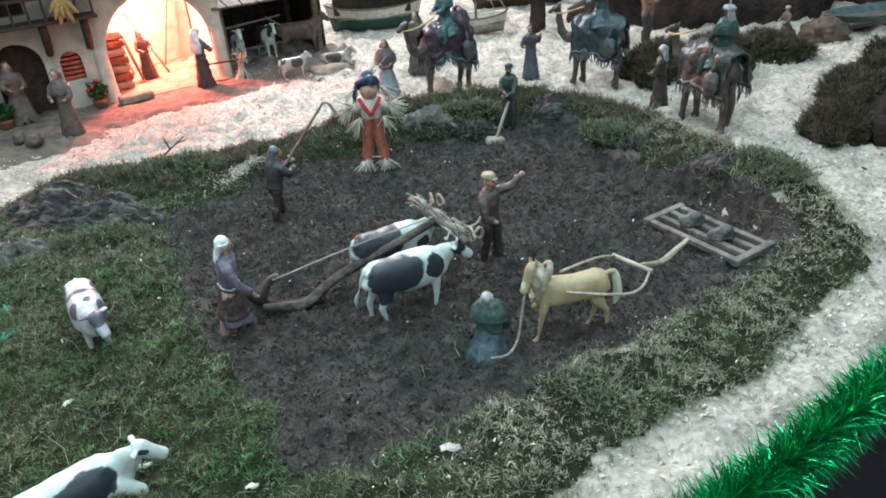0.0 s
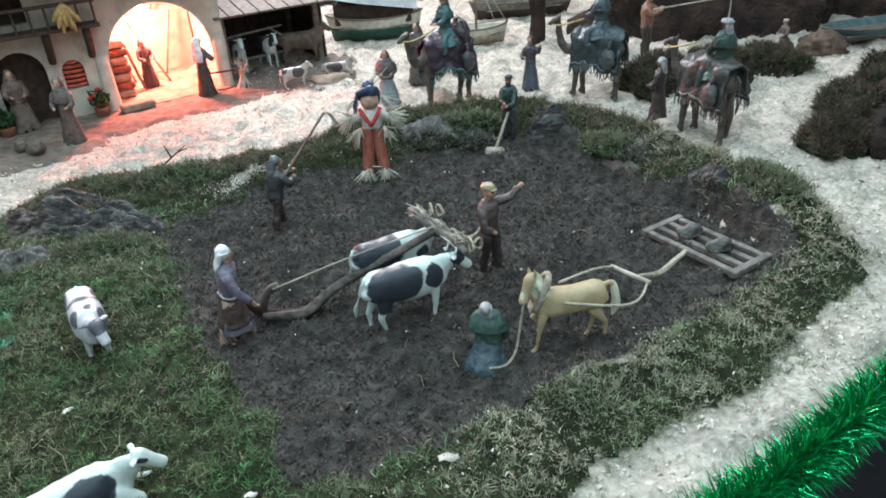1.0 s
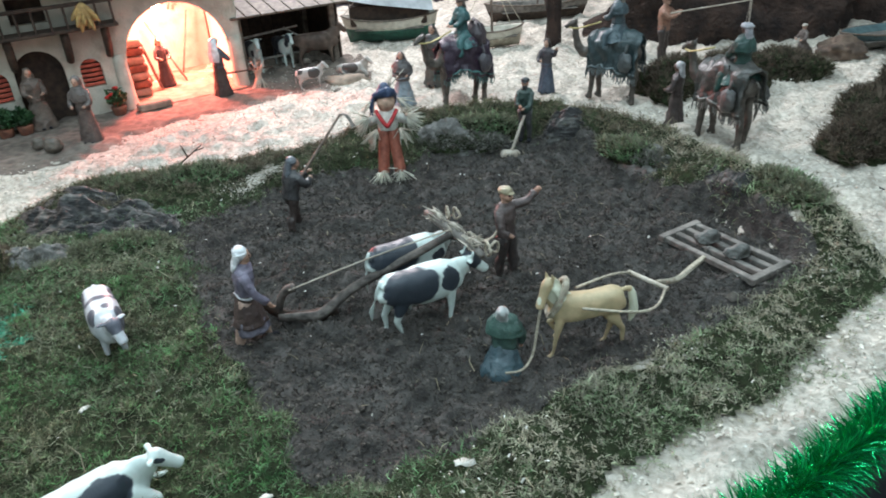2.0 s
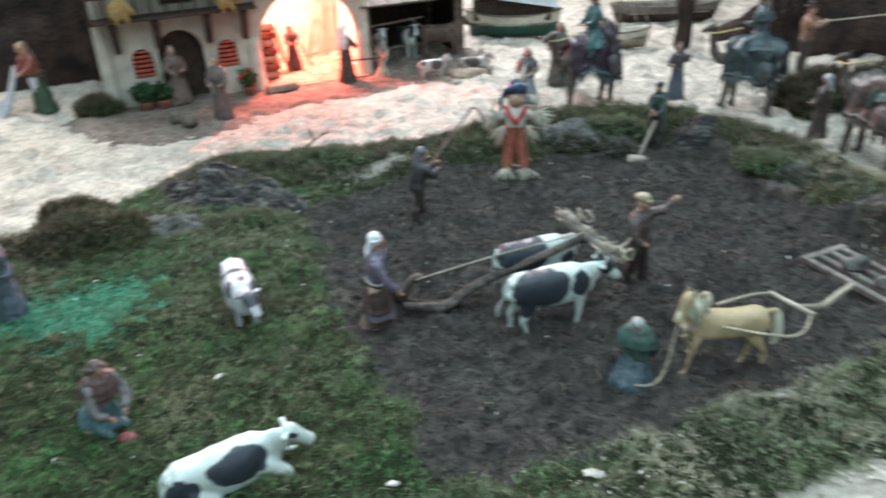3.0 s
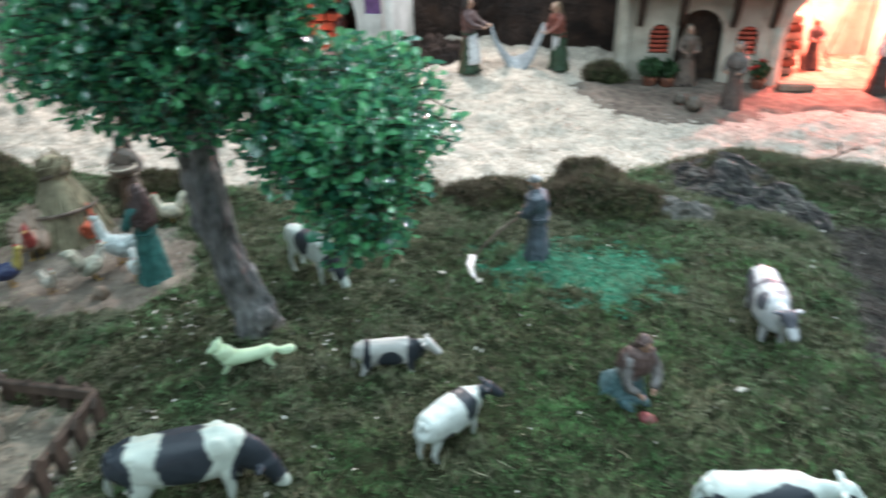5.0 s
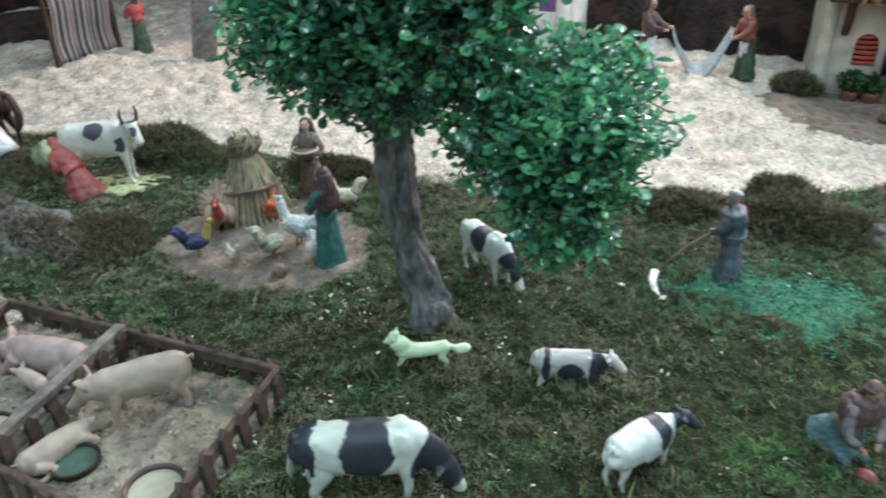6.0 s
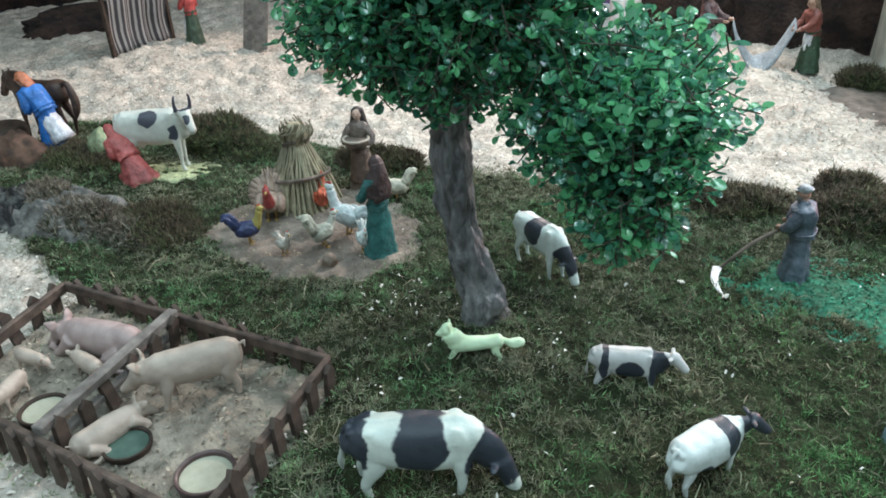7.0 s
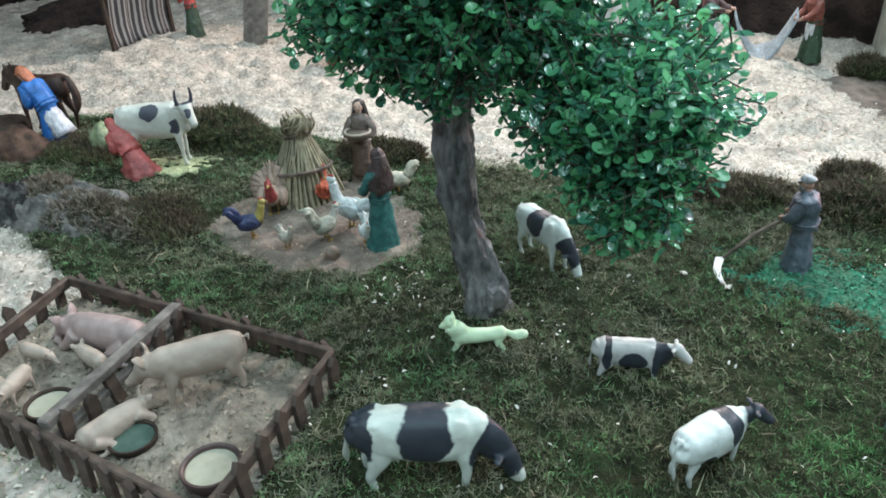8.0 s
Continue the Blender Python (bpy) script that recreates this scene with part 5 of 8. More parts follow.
    ("cow", "up"): ([(0.30, 0, 0.62), (0.45, 0, 0.75), (0.54, 0, 0.86)], [(0.20, 0.115), (0.15, 0.085), (0.11, 0.07)], [(0.51, 0, 0.945), (0.58, 0, 0.92), (0.68, 0, 0.83), (0.755, 0, 0.76), (0.785, 0, 0.735)], [0.06, (0.088, 0.088), (0.07, 0.066), (0.058, 0.062), 0.038]),
    ("cow", "level"): ([(0.30, 0, 0.60), (0.46, 0, 0.66), (0.57, 0, 0.70)], [(0.20, 0.115), (0.145, 0.088), (0.105, 0.072)], [(0.555, 0, 0.775), (0.62, 0, 0.745), (0.72, 0, 0.65), (0.795, 0, 0.58), (0.82, 0, 0.555)], [0.06, (0.088, 0.088), (0.07, 0.066), (0.058, 0.062), 0.038]),
    ("cow", "graze"): ([(0.28, 0, 0.60), (0.45, 0, 0.53), (0.57, 0, 0.38)], [(0.21, 0.12), (0.155, 0.09), (0.115, 0.075)], [(0.56, 0, 0.43), (0.61, 0, 0.36), (0.675, 0, 0.22), (0.715, 0, 0.12), (0.725, 0, 0.09)], [0.065, (0.092, 0.088), (0.074, 0.068), (0.06, 0.064), 0.04]),
    ("horse", "up"): ([(0.28, 0, 0.76), (0.42, 0, 0.94), (0.50, 0, 1.09)], [(0.20, 0.105), (0.145, 0.078), (0.10, 0.065)], [(0.475, 0, 1.165), (0.55, 0, 1.14), (0.63, 0, 1.00), (0.685, 0, 0.89), (0.70, 0, 0.855)], [0.055, (0.09, 0.075), (0.068, 0.055), (0.058, 0.052), 0.036]),
    ("horse", "low"): ([(0.28, 0, 0.76), (0.44, 0, 0.83), (0.56, 0, 0.83)], [(0.20, 0.105), (0.15, 0.08), (0.10, 0.068)], [(0.545, 0, 0.90), (0.605, 0, 0.87), (0.69, 0, 0.74), (0.745, 0, 0.64), (0.76, 0, 0.605)], [0.055, (0.09, 0.075), (0.068, 0.055), (0.058, 0.052), 0.036]),
    ("pig", "up"): ([(0.32, 0, 0.42), (0.50, 0, 0.40)], [(0.17, 0.145), (0.13, 0.115)], [(0.46, 0, 0.44), (0.55, 0, 0.40), (0.66, 0, 0.30), (0.76, 0, 0.225), (0.785, 0, 0.21)], [0.10, 0.115, 0.075, 0.05, 0.048]),
    ("camel", "up"): ([(0.30, 0, 0.90), (0.50, 0, 0.80), (0.64, 0, 0.88), (0.71, 0, 1.08), (0.73, 0, 1.26)], [(0.16, 0.085), (0.105, 0.065), (0.085, 0.058), (0.062, 0.05), (0.055, 0.045)], [(0.69, 0, 1.31), (0.76, 0, 1.32), (0.86, 0, 1.27), (0.93, 0, 1.235)], [0.045, 0.06, 0.046, 0.034]),
    ("fox", "up"): ([(0.30, 0, 0.44), (0.41, 0, 0.55), (0.47, 0, 0.64)], [(0.17, 0.13), (0.18, 0.15), (0.15, 0.15)], [(0.43, 0, 0.71), (0.50, 0, 0.70), (0.62, 0, 0.62), (0.71, 0, 0.575)], [0.11, 0.135, 0.075, 0.03]),
}
# leg: (along, up, half length, half width) from body to hoof; first the fore leg, then the hind leg
LEGS = {
    "cow": ([(0.30, 0.60, 0.105, 0.055), (0.315, 0.44, 0.070, 0.052), (0.335, 0.24, 0.040, 0.036), (0.335, 0.20, 0.036, 0.034), (0.338, 0.085, 0.027, 0.027), (0.345, 0.045, 0.034, 0.032), (0.36, 0.0, 0.044, 0.036)],
            [(-0.385, 0.62, 0.135, 0.065), (-0.345, 0.46, 0.105, 0.06), (-0.43, 0.28, 0.050, 0.038), (-0.45, 0.235, 0.042, 0.034), (-0.425, 0.09, 0.028, 0.028), (-0.415, 0.045, 0.036, 0.033), (-0.395, 0.0, 0.046, 0.037)], 0.105),
    "horse": ([(0.31, 0.74, 0.105, 0.055), (0.335, 0.54, 0.066, 0.046), (0.345, 0.33, 0.040, 0.036), (0.345, 0.29, 0.034, 0.032), (0.35, 0.11, 0.023, 0.024), (0.362, 0.055, 0.030, 0.028), (0.385, 0.0, 0.046, 0.040)],
              [(-0.385, 0.76, 0.145, 0.065), (-0.345, 0.57, 0.098, 0.055), (-0.44, 0.37, 0.046, 0.035), (-0.455, 0.32, 0.040, 0.032), (-0.43, 0.115, 0.026, 0.025), (-0.415, 0.055, 0.031, 0.029), (-0.39, 0.0, 0.047, 0.041)], 0.09),
    "pig": ([(0.28, 0.40, 0.10, 0.065), (0.285, 0.26, 0.068, 0.055), (0.30, 0.14, 0.042, 0.040), (0.30, 0.065, 0.034, 0.034), (0.31, 0.0, 0.042, 0.038)],
            [(-0.37, 0.42, 0.125, 0.075), (-0.345, 0.27, 0.085, 0.06), (-0.395, 0.15, 0.046, 0.042), (-0.385, 0.065, 0.035, 0.035), (-0.37, 0.0, 0.043, 0.039)], 0.11),
    "camel": ([(0.29, 0.88, 0.11, 0.06), (0.31, 0.64, 0.085, 0.065), (0.32, 0.42, 0.072, 0.062), (0.322, 0.37, 0.060, 0.056), (0.33, 0.12, 0.050, 0.048), (0.335, 0.05, 0.058, 0.056), (0.36, 0.0, 0.092, 0.072)],
              [(-0.36, 0.90, 0.13, 0.065), (-0.33, 0.66, 0.105, 0.068), (-0.40, 0.43, 0.070, 0.058), (-0.41, 0.38, 0.060, 0.056), (-0.385, 0.12, 0.050, 0.048), (-0.38, 0.05, 0.058, 0.056), (-0.355, 0.0, 0.092, 0.072)], 0.10),
    "fox": ([(0.34, 0.40, 0.085, 0.05), (0.37, 0.25, 0.055, 0.045), (0.44, 0.12, 0.042, 0.040), (0.50, 0.045, 0.040, 0.038), (0.55, 0.0, 0.055, 0.042)],
            [(-0.36, 0.38, 0.105, 0.055), (-0.33, 0.24, 0.075, 0.05), (-0.40, 0.12, 0.042, 0.038), (-0.385, 0.045, 0.038, 0.036), (-0.36, 0.0, 0.052, 0.042)], 0.085),
}


def boxy(i, w):
    """A rounded-square cross-section, fuller than an ellipse."""
    return (abs(math.cos(w)) ** 2.7 + abs(math.sin(w)) ** 2.7) ** (-1 / 2.7)


def animal(name, label, at, heading, length, material, kind="cow", head="up", head_turn=0, lying=False, horns=0.0, tail="thin", step=0.0, z=0.0, girth=1.0, group="animal figurines", category="", tall=1.0, paw=0.0, fine=0.015, tail_swing=0.0):
    """A moulded animal, its chest to rump one length long; step spreads the legs, paw lifts one fore leg."""
    g = Geo()
    drop = (0.34 if kind == "cow" else 0.20) if lying else 0.0
    rings = BODY[kind]
    g.tube([(x, 0, c - drop) for x, c, _, _ in rings], [(rz * (1 + (girth - 1) * 0.6), ry * girth) for _, _, ry, rz in rings], 0, 44, boxy if kind in ("cow", "horse") else None, (0, 0, 1), sub=8)
    neck, nr, skull, sr = NECK[(kind, head)]
    pivot = (0.40, 0)
    shift = lambda pts: [(x, y, c - drop) for x, y, c in spin(pts, head_turn, pivot)]
    turned = shift(neck)
    turned[0] = (neck[0][0], 0, neck[0][2] - drop)
    g.tube(turned, nr, 0, 28, sub=6)
    g.tube(shift(skull), sr, 0, 28, sub=6)
    poll = skull[1]
    ear = {"cow": ([(-0.035, 0.055, 0.025), (-0.05, 0.13, 0.045), (-0.055, 0.185, 0.04)], [(0.018, 0.026), (0.020, 0.042), (0.010, 0.012)]),
           "horse": ([(-0.045, 0.04, 0.05), (-0.045, 0.052, 0.11), (-0.03, 0.05, 0.175)], [(0.024, 0.024), (0.024, 0.028), (0.008, 0.008)]),
           "pig": ([(-0.03, 0.06, 0.05), (-0.01, 0.12, 0.15), (0.05, 0.165, 0.20)], [(0.024, 0.05), (0.022, 0.07), (0.012, 0.018)]),
           "camel": ([(-0.04, 0.03, 0.03), (-0.05, 0.05, 0.08), (-0.05, 0.055, 0.11)], [(0.016, 0.016), (0.016, 0.02), (0.006, 0.006)]),
           "fox": ([(-0.02, 0.065, 0.07), (-0.02, 0.085, 0.14), (-0.01, 0.09, 0.19)], [(0.035, 0.05), (0.025, 0.035), (0.008, 0.008)])}[kind]
    for s in (1, -1):
        g.tube(shift([(poll[0] + ex, s * ey, poll[2] + ez) for ex, ey, ez in ear[0]]), ear[1], 0, 12)
        if horns:
            path = [(poll[0] - 0.03, s * 0.045, poll[2] + 0.05), (poll[0] - 0.03, s * 0.105, poll[2] + 0.08), (poll[0] - 0.01, s * 0.12, poll[2] + 0.08 + horns), (poll[0], s * 0.095, poll[2] + 0.10 + horns * 1.4)]
            g.tube(shift(path), [0.020 + 0.10 * horns, 0.019 + 0.10 * horns, 0.016 + 0.08 * horns, 0.012], 0, 12)
        if kind in ("cow", "horse", "pig"):
            mz = skull[-2]
            g.ball(shift([(poll[0] + 0.035, s * (0.072 if kind == "cow" else 0.058), poll[2] - 0.03)])[0], 0.016, 0, 8, 6)
            g.ball(shift([(mz[0] + 0.01, s * 0.036, mz[2] + 0.012)])[0], (0.026, 0.024, 0.026), 0, 8, 6)
    fore, hind, ly = LEGS[kind]
    for sx, shape in ((1, fore), (-1, hind)):
        for sy in (1, -1):
            if lying:
                if sx > 0:
                    pts = [(0.30, sy * 0.12, 0.22), (0.46, sy * 0.17, 0.055), (0.58, sy * 0.12, 0.04), (0.66, sy * 0.10, 0.035), (0.70, sy * 0.10, 0.03)] if sy > 0 else [(0.30, -0.12, 0.22), (0.50, -0.19, 0.06), (0.42, -0.20, 0.035), (0.34, -0.18, 0.03), (0.31, -0.17, 0.03)]
                else:
                    pts = [(-0.38, sy * 0.13, 0.20), (-0.16, sy * 0.23, 0.065), (-0.30, sy * 0.26, 0.04), (-0.42, sy * 0.25, 0.035), (-0.46, sy * 0.24, 0.03)]
                g.tube(pts, [0.10, 0.058, 0.040, 0.030, 0.036], 0, 16, sub=5)
                continue
            k = step * sx * sy
            lift = paw if sx > 0 and sy < 0 else 0.0
            top = shape[0][1]
            pts, radii = [], []
            for i, (x, c, rx, ry) in enumerate(shape):
                u = 1 - c / top
                x += k * u ** 1.3
                if lift and u > 0.35:
                    x += lift * (0.55 if u < 0.75 else 0.28)
                    c += lift * (0.25 + 0.5 * u)
                pts.append((x, sy * ly * (0.75 + 0.25 * min(1, 2.5 * u)), c))
                radii.append((rx, ry))
            g.tube(pts, radii, 0, 18, None, (1, 0, 0), True, 5)
    back = rings[0]
    tz = back[1] + 0.09 - drop
    sw, out = tail_swing, 0.16 * max(0.0, girth - 1.05)
    if tail == "thin":
        g.tube([(-0.51, 0, tz + 0.01), (-0.565 - out, 0.0, tz - 0.06), (-0.59 - out - 0.2 * sw, 0.01 + 0.3 * sw, max(tz - 0.26, 0.05)), (-0.60 - out - 0.4 * sw, 0.03 + 0.6 * sw, max(tz - 0.42, 0.03)), (-0.59 - out - 0.5 * sw, 0.04 + 0.8 * sw, max(tz - 0.55, 0.02))], [0.030, 0.022, 0.016, 0.030, 0.012], 0, 10)
    elif tail == "bushy":
        g.tube([(-0.50, 0, tz), (-0.60, 0, tz + 0.01), (-0.66, 0, tz - 0.14), (-0.67, 0.01, tz - 0.34), (-0.63, 0.02, tz - 0.50)], [0.03, 0.04, 0.058, 0.062, 0.02], 0, 14, lambda i, w: 1 + 0.16 * math.sin(5 * w + 2 * i))
    elif tail == "brush":
        g.tube([(-0.44, 0, tz - 0.06), (-0.56, 0, tz - 0.12), (-0.68, 0, tz - 0.17), (-0.80, 0, tz - 0.15), (-0.88, 0, tz - 0.12)], [0.045, 0.060, 0.105, 0.100, 0.035], 0, 14, lambda i, w: 1 + 0.08 * math.sin(5 * w + 2 * i))
    elif tail == "curl":
        g.tube([(-0.52, 0, tz - 0.02), (-0.58, 0.02, tz + 0.02), (-0.57, 0.05, tz - 0.04)], [0.02, 0.018, 0.014], 0, 6)
    if kind == "horse":
        crest = [(0.56, 0, 1.19), (0.455, 0, 1.17), (0.37, 0, 1.05), (0.27, 0, 0.95), (0.17, 0, 0.89)] if head == "up" else [(0.57, 0, 0.97), (0.50, 0, 0.95), (0.40, 0, 0.94), (0.30, 0, 0.93), (0.20, 0, 0.90)]
        g.tube(shift(crest), [(0.03, 0.03), (0.055, 0.045), (0.075, 0.055), (0.07, 0.05), (0.02, 0.02)], 0, 14, lambda i, w: 1 + 0.14 * math.sin(5 * w + 3 * i))
        for i in range(7):
            u = i / 6
            base = Vector((0.49 - 0.22 * u, 0.03, 1.12 - 0.16 * u)) if head == "up" else Vector((0.50 - 0.22 * u, 0.03, 0.92))
            g.tube(shift([tuple(base), tuple(base + Vector((0.0, 0.055, -0.05))), tuple(base + Vector((-0.02, 0.075, -0.13))), tuple(base + Vector((-0.035, 0.07, -0.19)))]), [0.030, 0.034, 0.026, 0.008], 0, 8)
    if kind == "camel":
        g.ball((-0.02, 0, 1.16), (0.16, 0.10, 0.13), 0)
        for i in range(8):
            u = i / 7
            g.tube(shift([(0.52 + 0.2 * u, 0, 0.76 + 0.34 * u * u), (0.56 + 0.19 * u, 0.01, 0.70 + 0.36 * u * u)]), [0.03, 0.010], 0, 6)
    if kind == "cow":
        dew = [(0.40, 0, 0.42 - drop), (0.49, 0, 0.50 - drop), (0.55, 0, 0.60 - drop)] if head != "graze" else [(0.38, 0, 0.43), (0.45, 0, 0.40), (0.51, 0, 0.34)]
        g.tube(dew, [(0.05, 0.022), (0.055, 0.02), (0.04, 0.02)], 0, 12)
        if not lying:
            g.ball((-0.24, 0, 0.385), (0.10, 0.085, 0.06), 0)
            for dx, dy in ((0.03, 0.04), (0.03, -0.04), (-0.04, 0.04), (-0.04, -0.04)):
                g.tube([(-0.24 + dx, dy, 0.36), (-0.24 + dx, dy, 0.30)], [0.018, 0.013], 0, 6)
        # hip bones, shoulder blades and the line of the spine
        for sy in (1, -1):
            g.ball((-0.37, sy * 0.095, 0.745 - drop), (0.075, 0.05, 0.035), 0)
            g.ball((-0.49, sy * 0.06, 0.715 - drop), (0.06, 0.04, 0.045), 0)
            g.ball((0.27, sy * 0.11, 0.66 - drop), (0.085, 0.045, 0.13), 0)
        g.tube([(-0.50, 0, 0.745 - drop), (-0.36, 0, 0.775 - drop), (0.0, 0, 0.775 - drop), (0.28, 0, 0.785 - drop), (0.38, 0, 0.755 - drop)], [0.02, 0.03, 0.03, 0.035, 0.02], 0, 10)
    if kind == "horse":
        for sy in (1, -1):
            g.ball((-0.39, sy * 0.085, 0.83), (0.11, 0.06, 0.09), 0)
            g.ball((0.31, sy * 0.095, 0.74), (0.085, 0.045, 0.14), 0)
    seed = Vector((at[0] * 7, at[1] * 5, length * 30))
    low = 0.95 if kind == "fox" else 1.0
    g.v = [tuple((p + noise.noise_vector(p * 4.5 + seed) * 0.010 * min(1, 4 * p.z) + noise.noise_vector(p * 13 + seed) * (0.014 if kind == "camel" else 0.006)) * length) for p in [Vector((x, y, c * low * tall)) for x, y, c in g.v]]
    ob = thing(name, (at[0], at[1], level(at[0], at[1]) + 0.004 + z), heading, label, category or name.split("_")[0], group, geo=g, material=material)
    fuse = ob.modifiers.new("fuse", "REMESH")
    fuse.mode, fuse.voxel_size, fuse.use_smooth_shade = "VOXEL", max(length * fine, 0.0011), True
    soft = ob.modifiers.new("soft", "SMOOTH")
    soft.factor, soft.iterations = 0.5, 9
    return ob


COWWHITE, COWBLACK = (0.60, 0.69, 0.66), (0.034, 0.043, 0.056)


def cow_paint(length, spots, base=COWWHITE, dark=COWBLACK):
    """Patches given in body lengths."""
    return spotted("piebald_paint", base, dark, [(tuple(q * length for q in c), tuple(q * length for q in r)) for c, r in spots], 0.42, 0.10 * length)


animal("ox_figurine", "black and white ox figurine yoked to the plough", (-0.076, 1.048), 26, 0.154,
       cow_paint(0.154, [((-0.20, -0.2, 0.68), (0.34, 0.28, 0.26)), ((-0.36, -0.15, 0.50), (0.14, 0.20, 0.18)), ((0.30, -0.16, 0.62), (0.13, 0.16, 0.17)), ((0.66, 0, 0.76), (0.12, 0.14, 0.14)), ((-0.2, 0.2, 0.6), (0.3, 0.2, 0.2))]), "cow", "level", -8, horns=0.05, step=0.07, girth=1.1, fine=0.013, tail_swing=0.10)
animal("ox_figurine", "second black and white ox figurine in the yoke", (-0.108, 1.159), 27, 0.152,
       cow_paint(0.152, [((-0.22, 0, 0.68), (0.34, 0.3, 0.28)), ((0.36, -0.1, 0.55), (0.12, 0.14, 0.12)), ((0.66, 0, 0.76), (0.11, 0.12, 0.13))]), "cow", "level", 4, horns=0.05, step=-0.07, girth=1.1, fine=0.013)
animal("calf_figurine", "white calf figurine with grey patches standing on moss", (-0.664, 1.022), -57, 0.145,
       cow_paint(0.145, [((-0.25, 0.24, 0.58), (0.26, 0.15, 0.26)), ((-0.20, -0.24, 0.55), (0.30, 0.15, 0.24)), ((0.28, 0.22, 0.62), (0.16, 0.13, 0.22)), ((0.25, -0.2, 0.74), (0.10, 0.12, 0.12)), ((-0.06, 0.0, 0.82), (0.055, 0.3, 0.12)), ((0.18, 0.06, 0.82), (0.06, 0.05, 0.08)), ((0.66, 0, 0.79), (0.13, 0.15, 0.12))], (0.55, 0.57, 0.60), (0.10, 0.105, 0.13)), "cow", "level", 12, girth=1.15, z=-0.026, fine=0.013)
animal("cow_figurine", "black and white cow figurine lying on the moss", (-0.508, 0.602), 40, 0.148,
       cow_paint(0.148, [((0.08, -0.18, 0.34), (0.27, 0.20, 0.165)), ((-0.07, -0.2, 0.38), (0.14, 0.14, 0.09)), ((-0.42, -0.12, 0.28), (0.14, 0.16, 0.14)), ((0.60, -0.19, 0.42), (0.06, 0.09, 0.05)), ((-0.1, 0.2, 0.3), (0.3, 0.15, 0.2))]), "cow", "level", -14, True, girth=1.12, fine=0.013)
animal("cow_figurine", "small black and white cow figurine sunk in the moss", (-1.078, 0.503), 46, 0.102,
       cow_paint(0.098, [((-0.36, 0, 0.6), (0.08, 0.4, 0.3)), ((0.0, -0.2, 0.54), (0.21, 0.2, 0.19)), ((0.42, 0, 0.58), (0.16, 0.4, 0.30)), ((0.02, 0.2, 0.6), (0.15, 0.15, 0.15))], (0.55, 0.57, 0.56)), "cow", "level", -14, z=-0.022)
animal("cow_figurine", "white calf figurine with black head and band", (-0.886, 0.438), 88, 0.108,
       cow_paint(0.113, [((0.19, 0, 0.66), (0.115, 0.5, 0.25)), ((0.66, -0.18, 0.68), (0.26, 0.34, 0.34)), ((-0.20, -0.14, 0.42), (0.09, 0.12, 0.12)), ((-0.27, 0.02, 0.82), (0.07, 0.06, 0.05)), ((-0.59, 0.05, 0.05), (0.1, 0.1, 0.1))], (0.62, 0.69, 0.67)), "cow", "level", -30, girth=1.2, z=-0.002, fine=0.013, step=0.04, tail_swing=-0.08)
animal("cow_figurine", "banded black and white cow figurine grazing", (-1.080, 0.142), 57, 0.164,
       cow_paint(0.160, [((-0.48, -0.02, 0.63), (0.15, 0.3, 0.24)), ((0.02, 0, 0.64), (0.225, 0.5, 0.24)), ((0.57, 0, 0.42), (0.27, 0.3, 0.30))], (0.62, 0.70, 0.64)), "cow", "graze", -6, girth=1.0, z=-0.016, fine=0.012, step=0.05, tail_swing=0.06)
animal("cow_figurine", "black and white cow figurine grazing under the tree", (-1.412, 0.613), -1, 0.131,
       cow_paint(0.131, [((-0.02, -0.06, 0.68), (0.19, 0.3, 0.20)), ((0.55, 0, 0.40), (0.20, 0.3, 0.24)), ((-0.5, 0.1, 0.66), (0.1, 0.13, 0.2))]), "cow", "graze", 6, fine=0.013, step=0.03)
animal("fox_figurine", "pale yellow-green fox figurine standing on moss", (-1.256, 0.350), -122, 0.088, mat("fox_paint", (0.72, 0.93, 0.66), (0.64, 0.86, 0.58), 0.5, 60, 0.3, 200, stain=0.06), "fox", "up", -10, tail="brush", girth=1.25, step=0.05, category="fox")
HL = 0.128
animal("horse_figurine", "palomino horse figurine harnessed to the harrow", (0.199, 0.945), 188, HL,
       spotted("palomino_paint", (0.53, 0.41, 0.25), (0.66, 0.68, 0.55), [(tuple(q * HL for q in c), tuple(q * HL for q in r)) for c, r in (((-0.66, 0.0, 0.62), (0.12, 0.12, 0.30)), ((0.38, 0.075, 1.02), (0.14, 0.085, 0.20)), ((0.30, 0.0, 0.98), (0.16, 0.06, 0.09)), ((0.645, 0.17, 0.97), (0.03, 0.03, 0.07)), ((0.37, 0.0, 0.03), (0.1, 0.3, 0.045)), ((-0.39, 0.0, 0.03), (0.1, 0.3, 0.045)))], 0.45, 0.006, (0.40, 0.33, 0.20)),
       "horse", "up", 34, tail="bushy", step=0.10, girth=1.12, category="horse", paw=0.26, fine=0.013)
PIG = mat("pig_paint", (0.465, 0.390, 0.325), (0.36, 0.30, 0.25), 0.45, 40, 0.25, 220, stain=0.15)
PIGPINK = mat("pink_pig_paint", (0.43, 0.335, 0.315), (0.32, 0.24, 0.225), 0.5, 40, 0.25, 220, stain=0.2)
animal("pig_figurine", "large pale pink pig figurine standing in the pen", (-1.424, -0.042), -103, 0.134, PIG, "pig", "up", -16, tail="curl", category="pig", tall=1.12, girth=0.94, step=0.05, fine=0.012)
animal("pig_figurine", "pink sow figurine lying in the straw of the pen", (-1.625, -0.140), 218, 0.150, PIGPINK, "pig", "up", 0, True, tail="curl", category="pig")
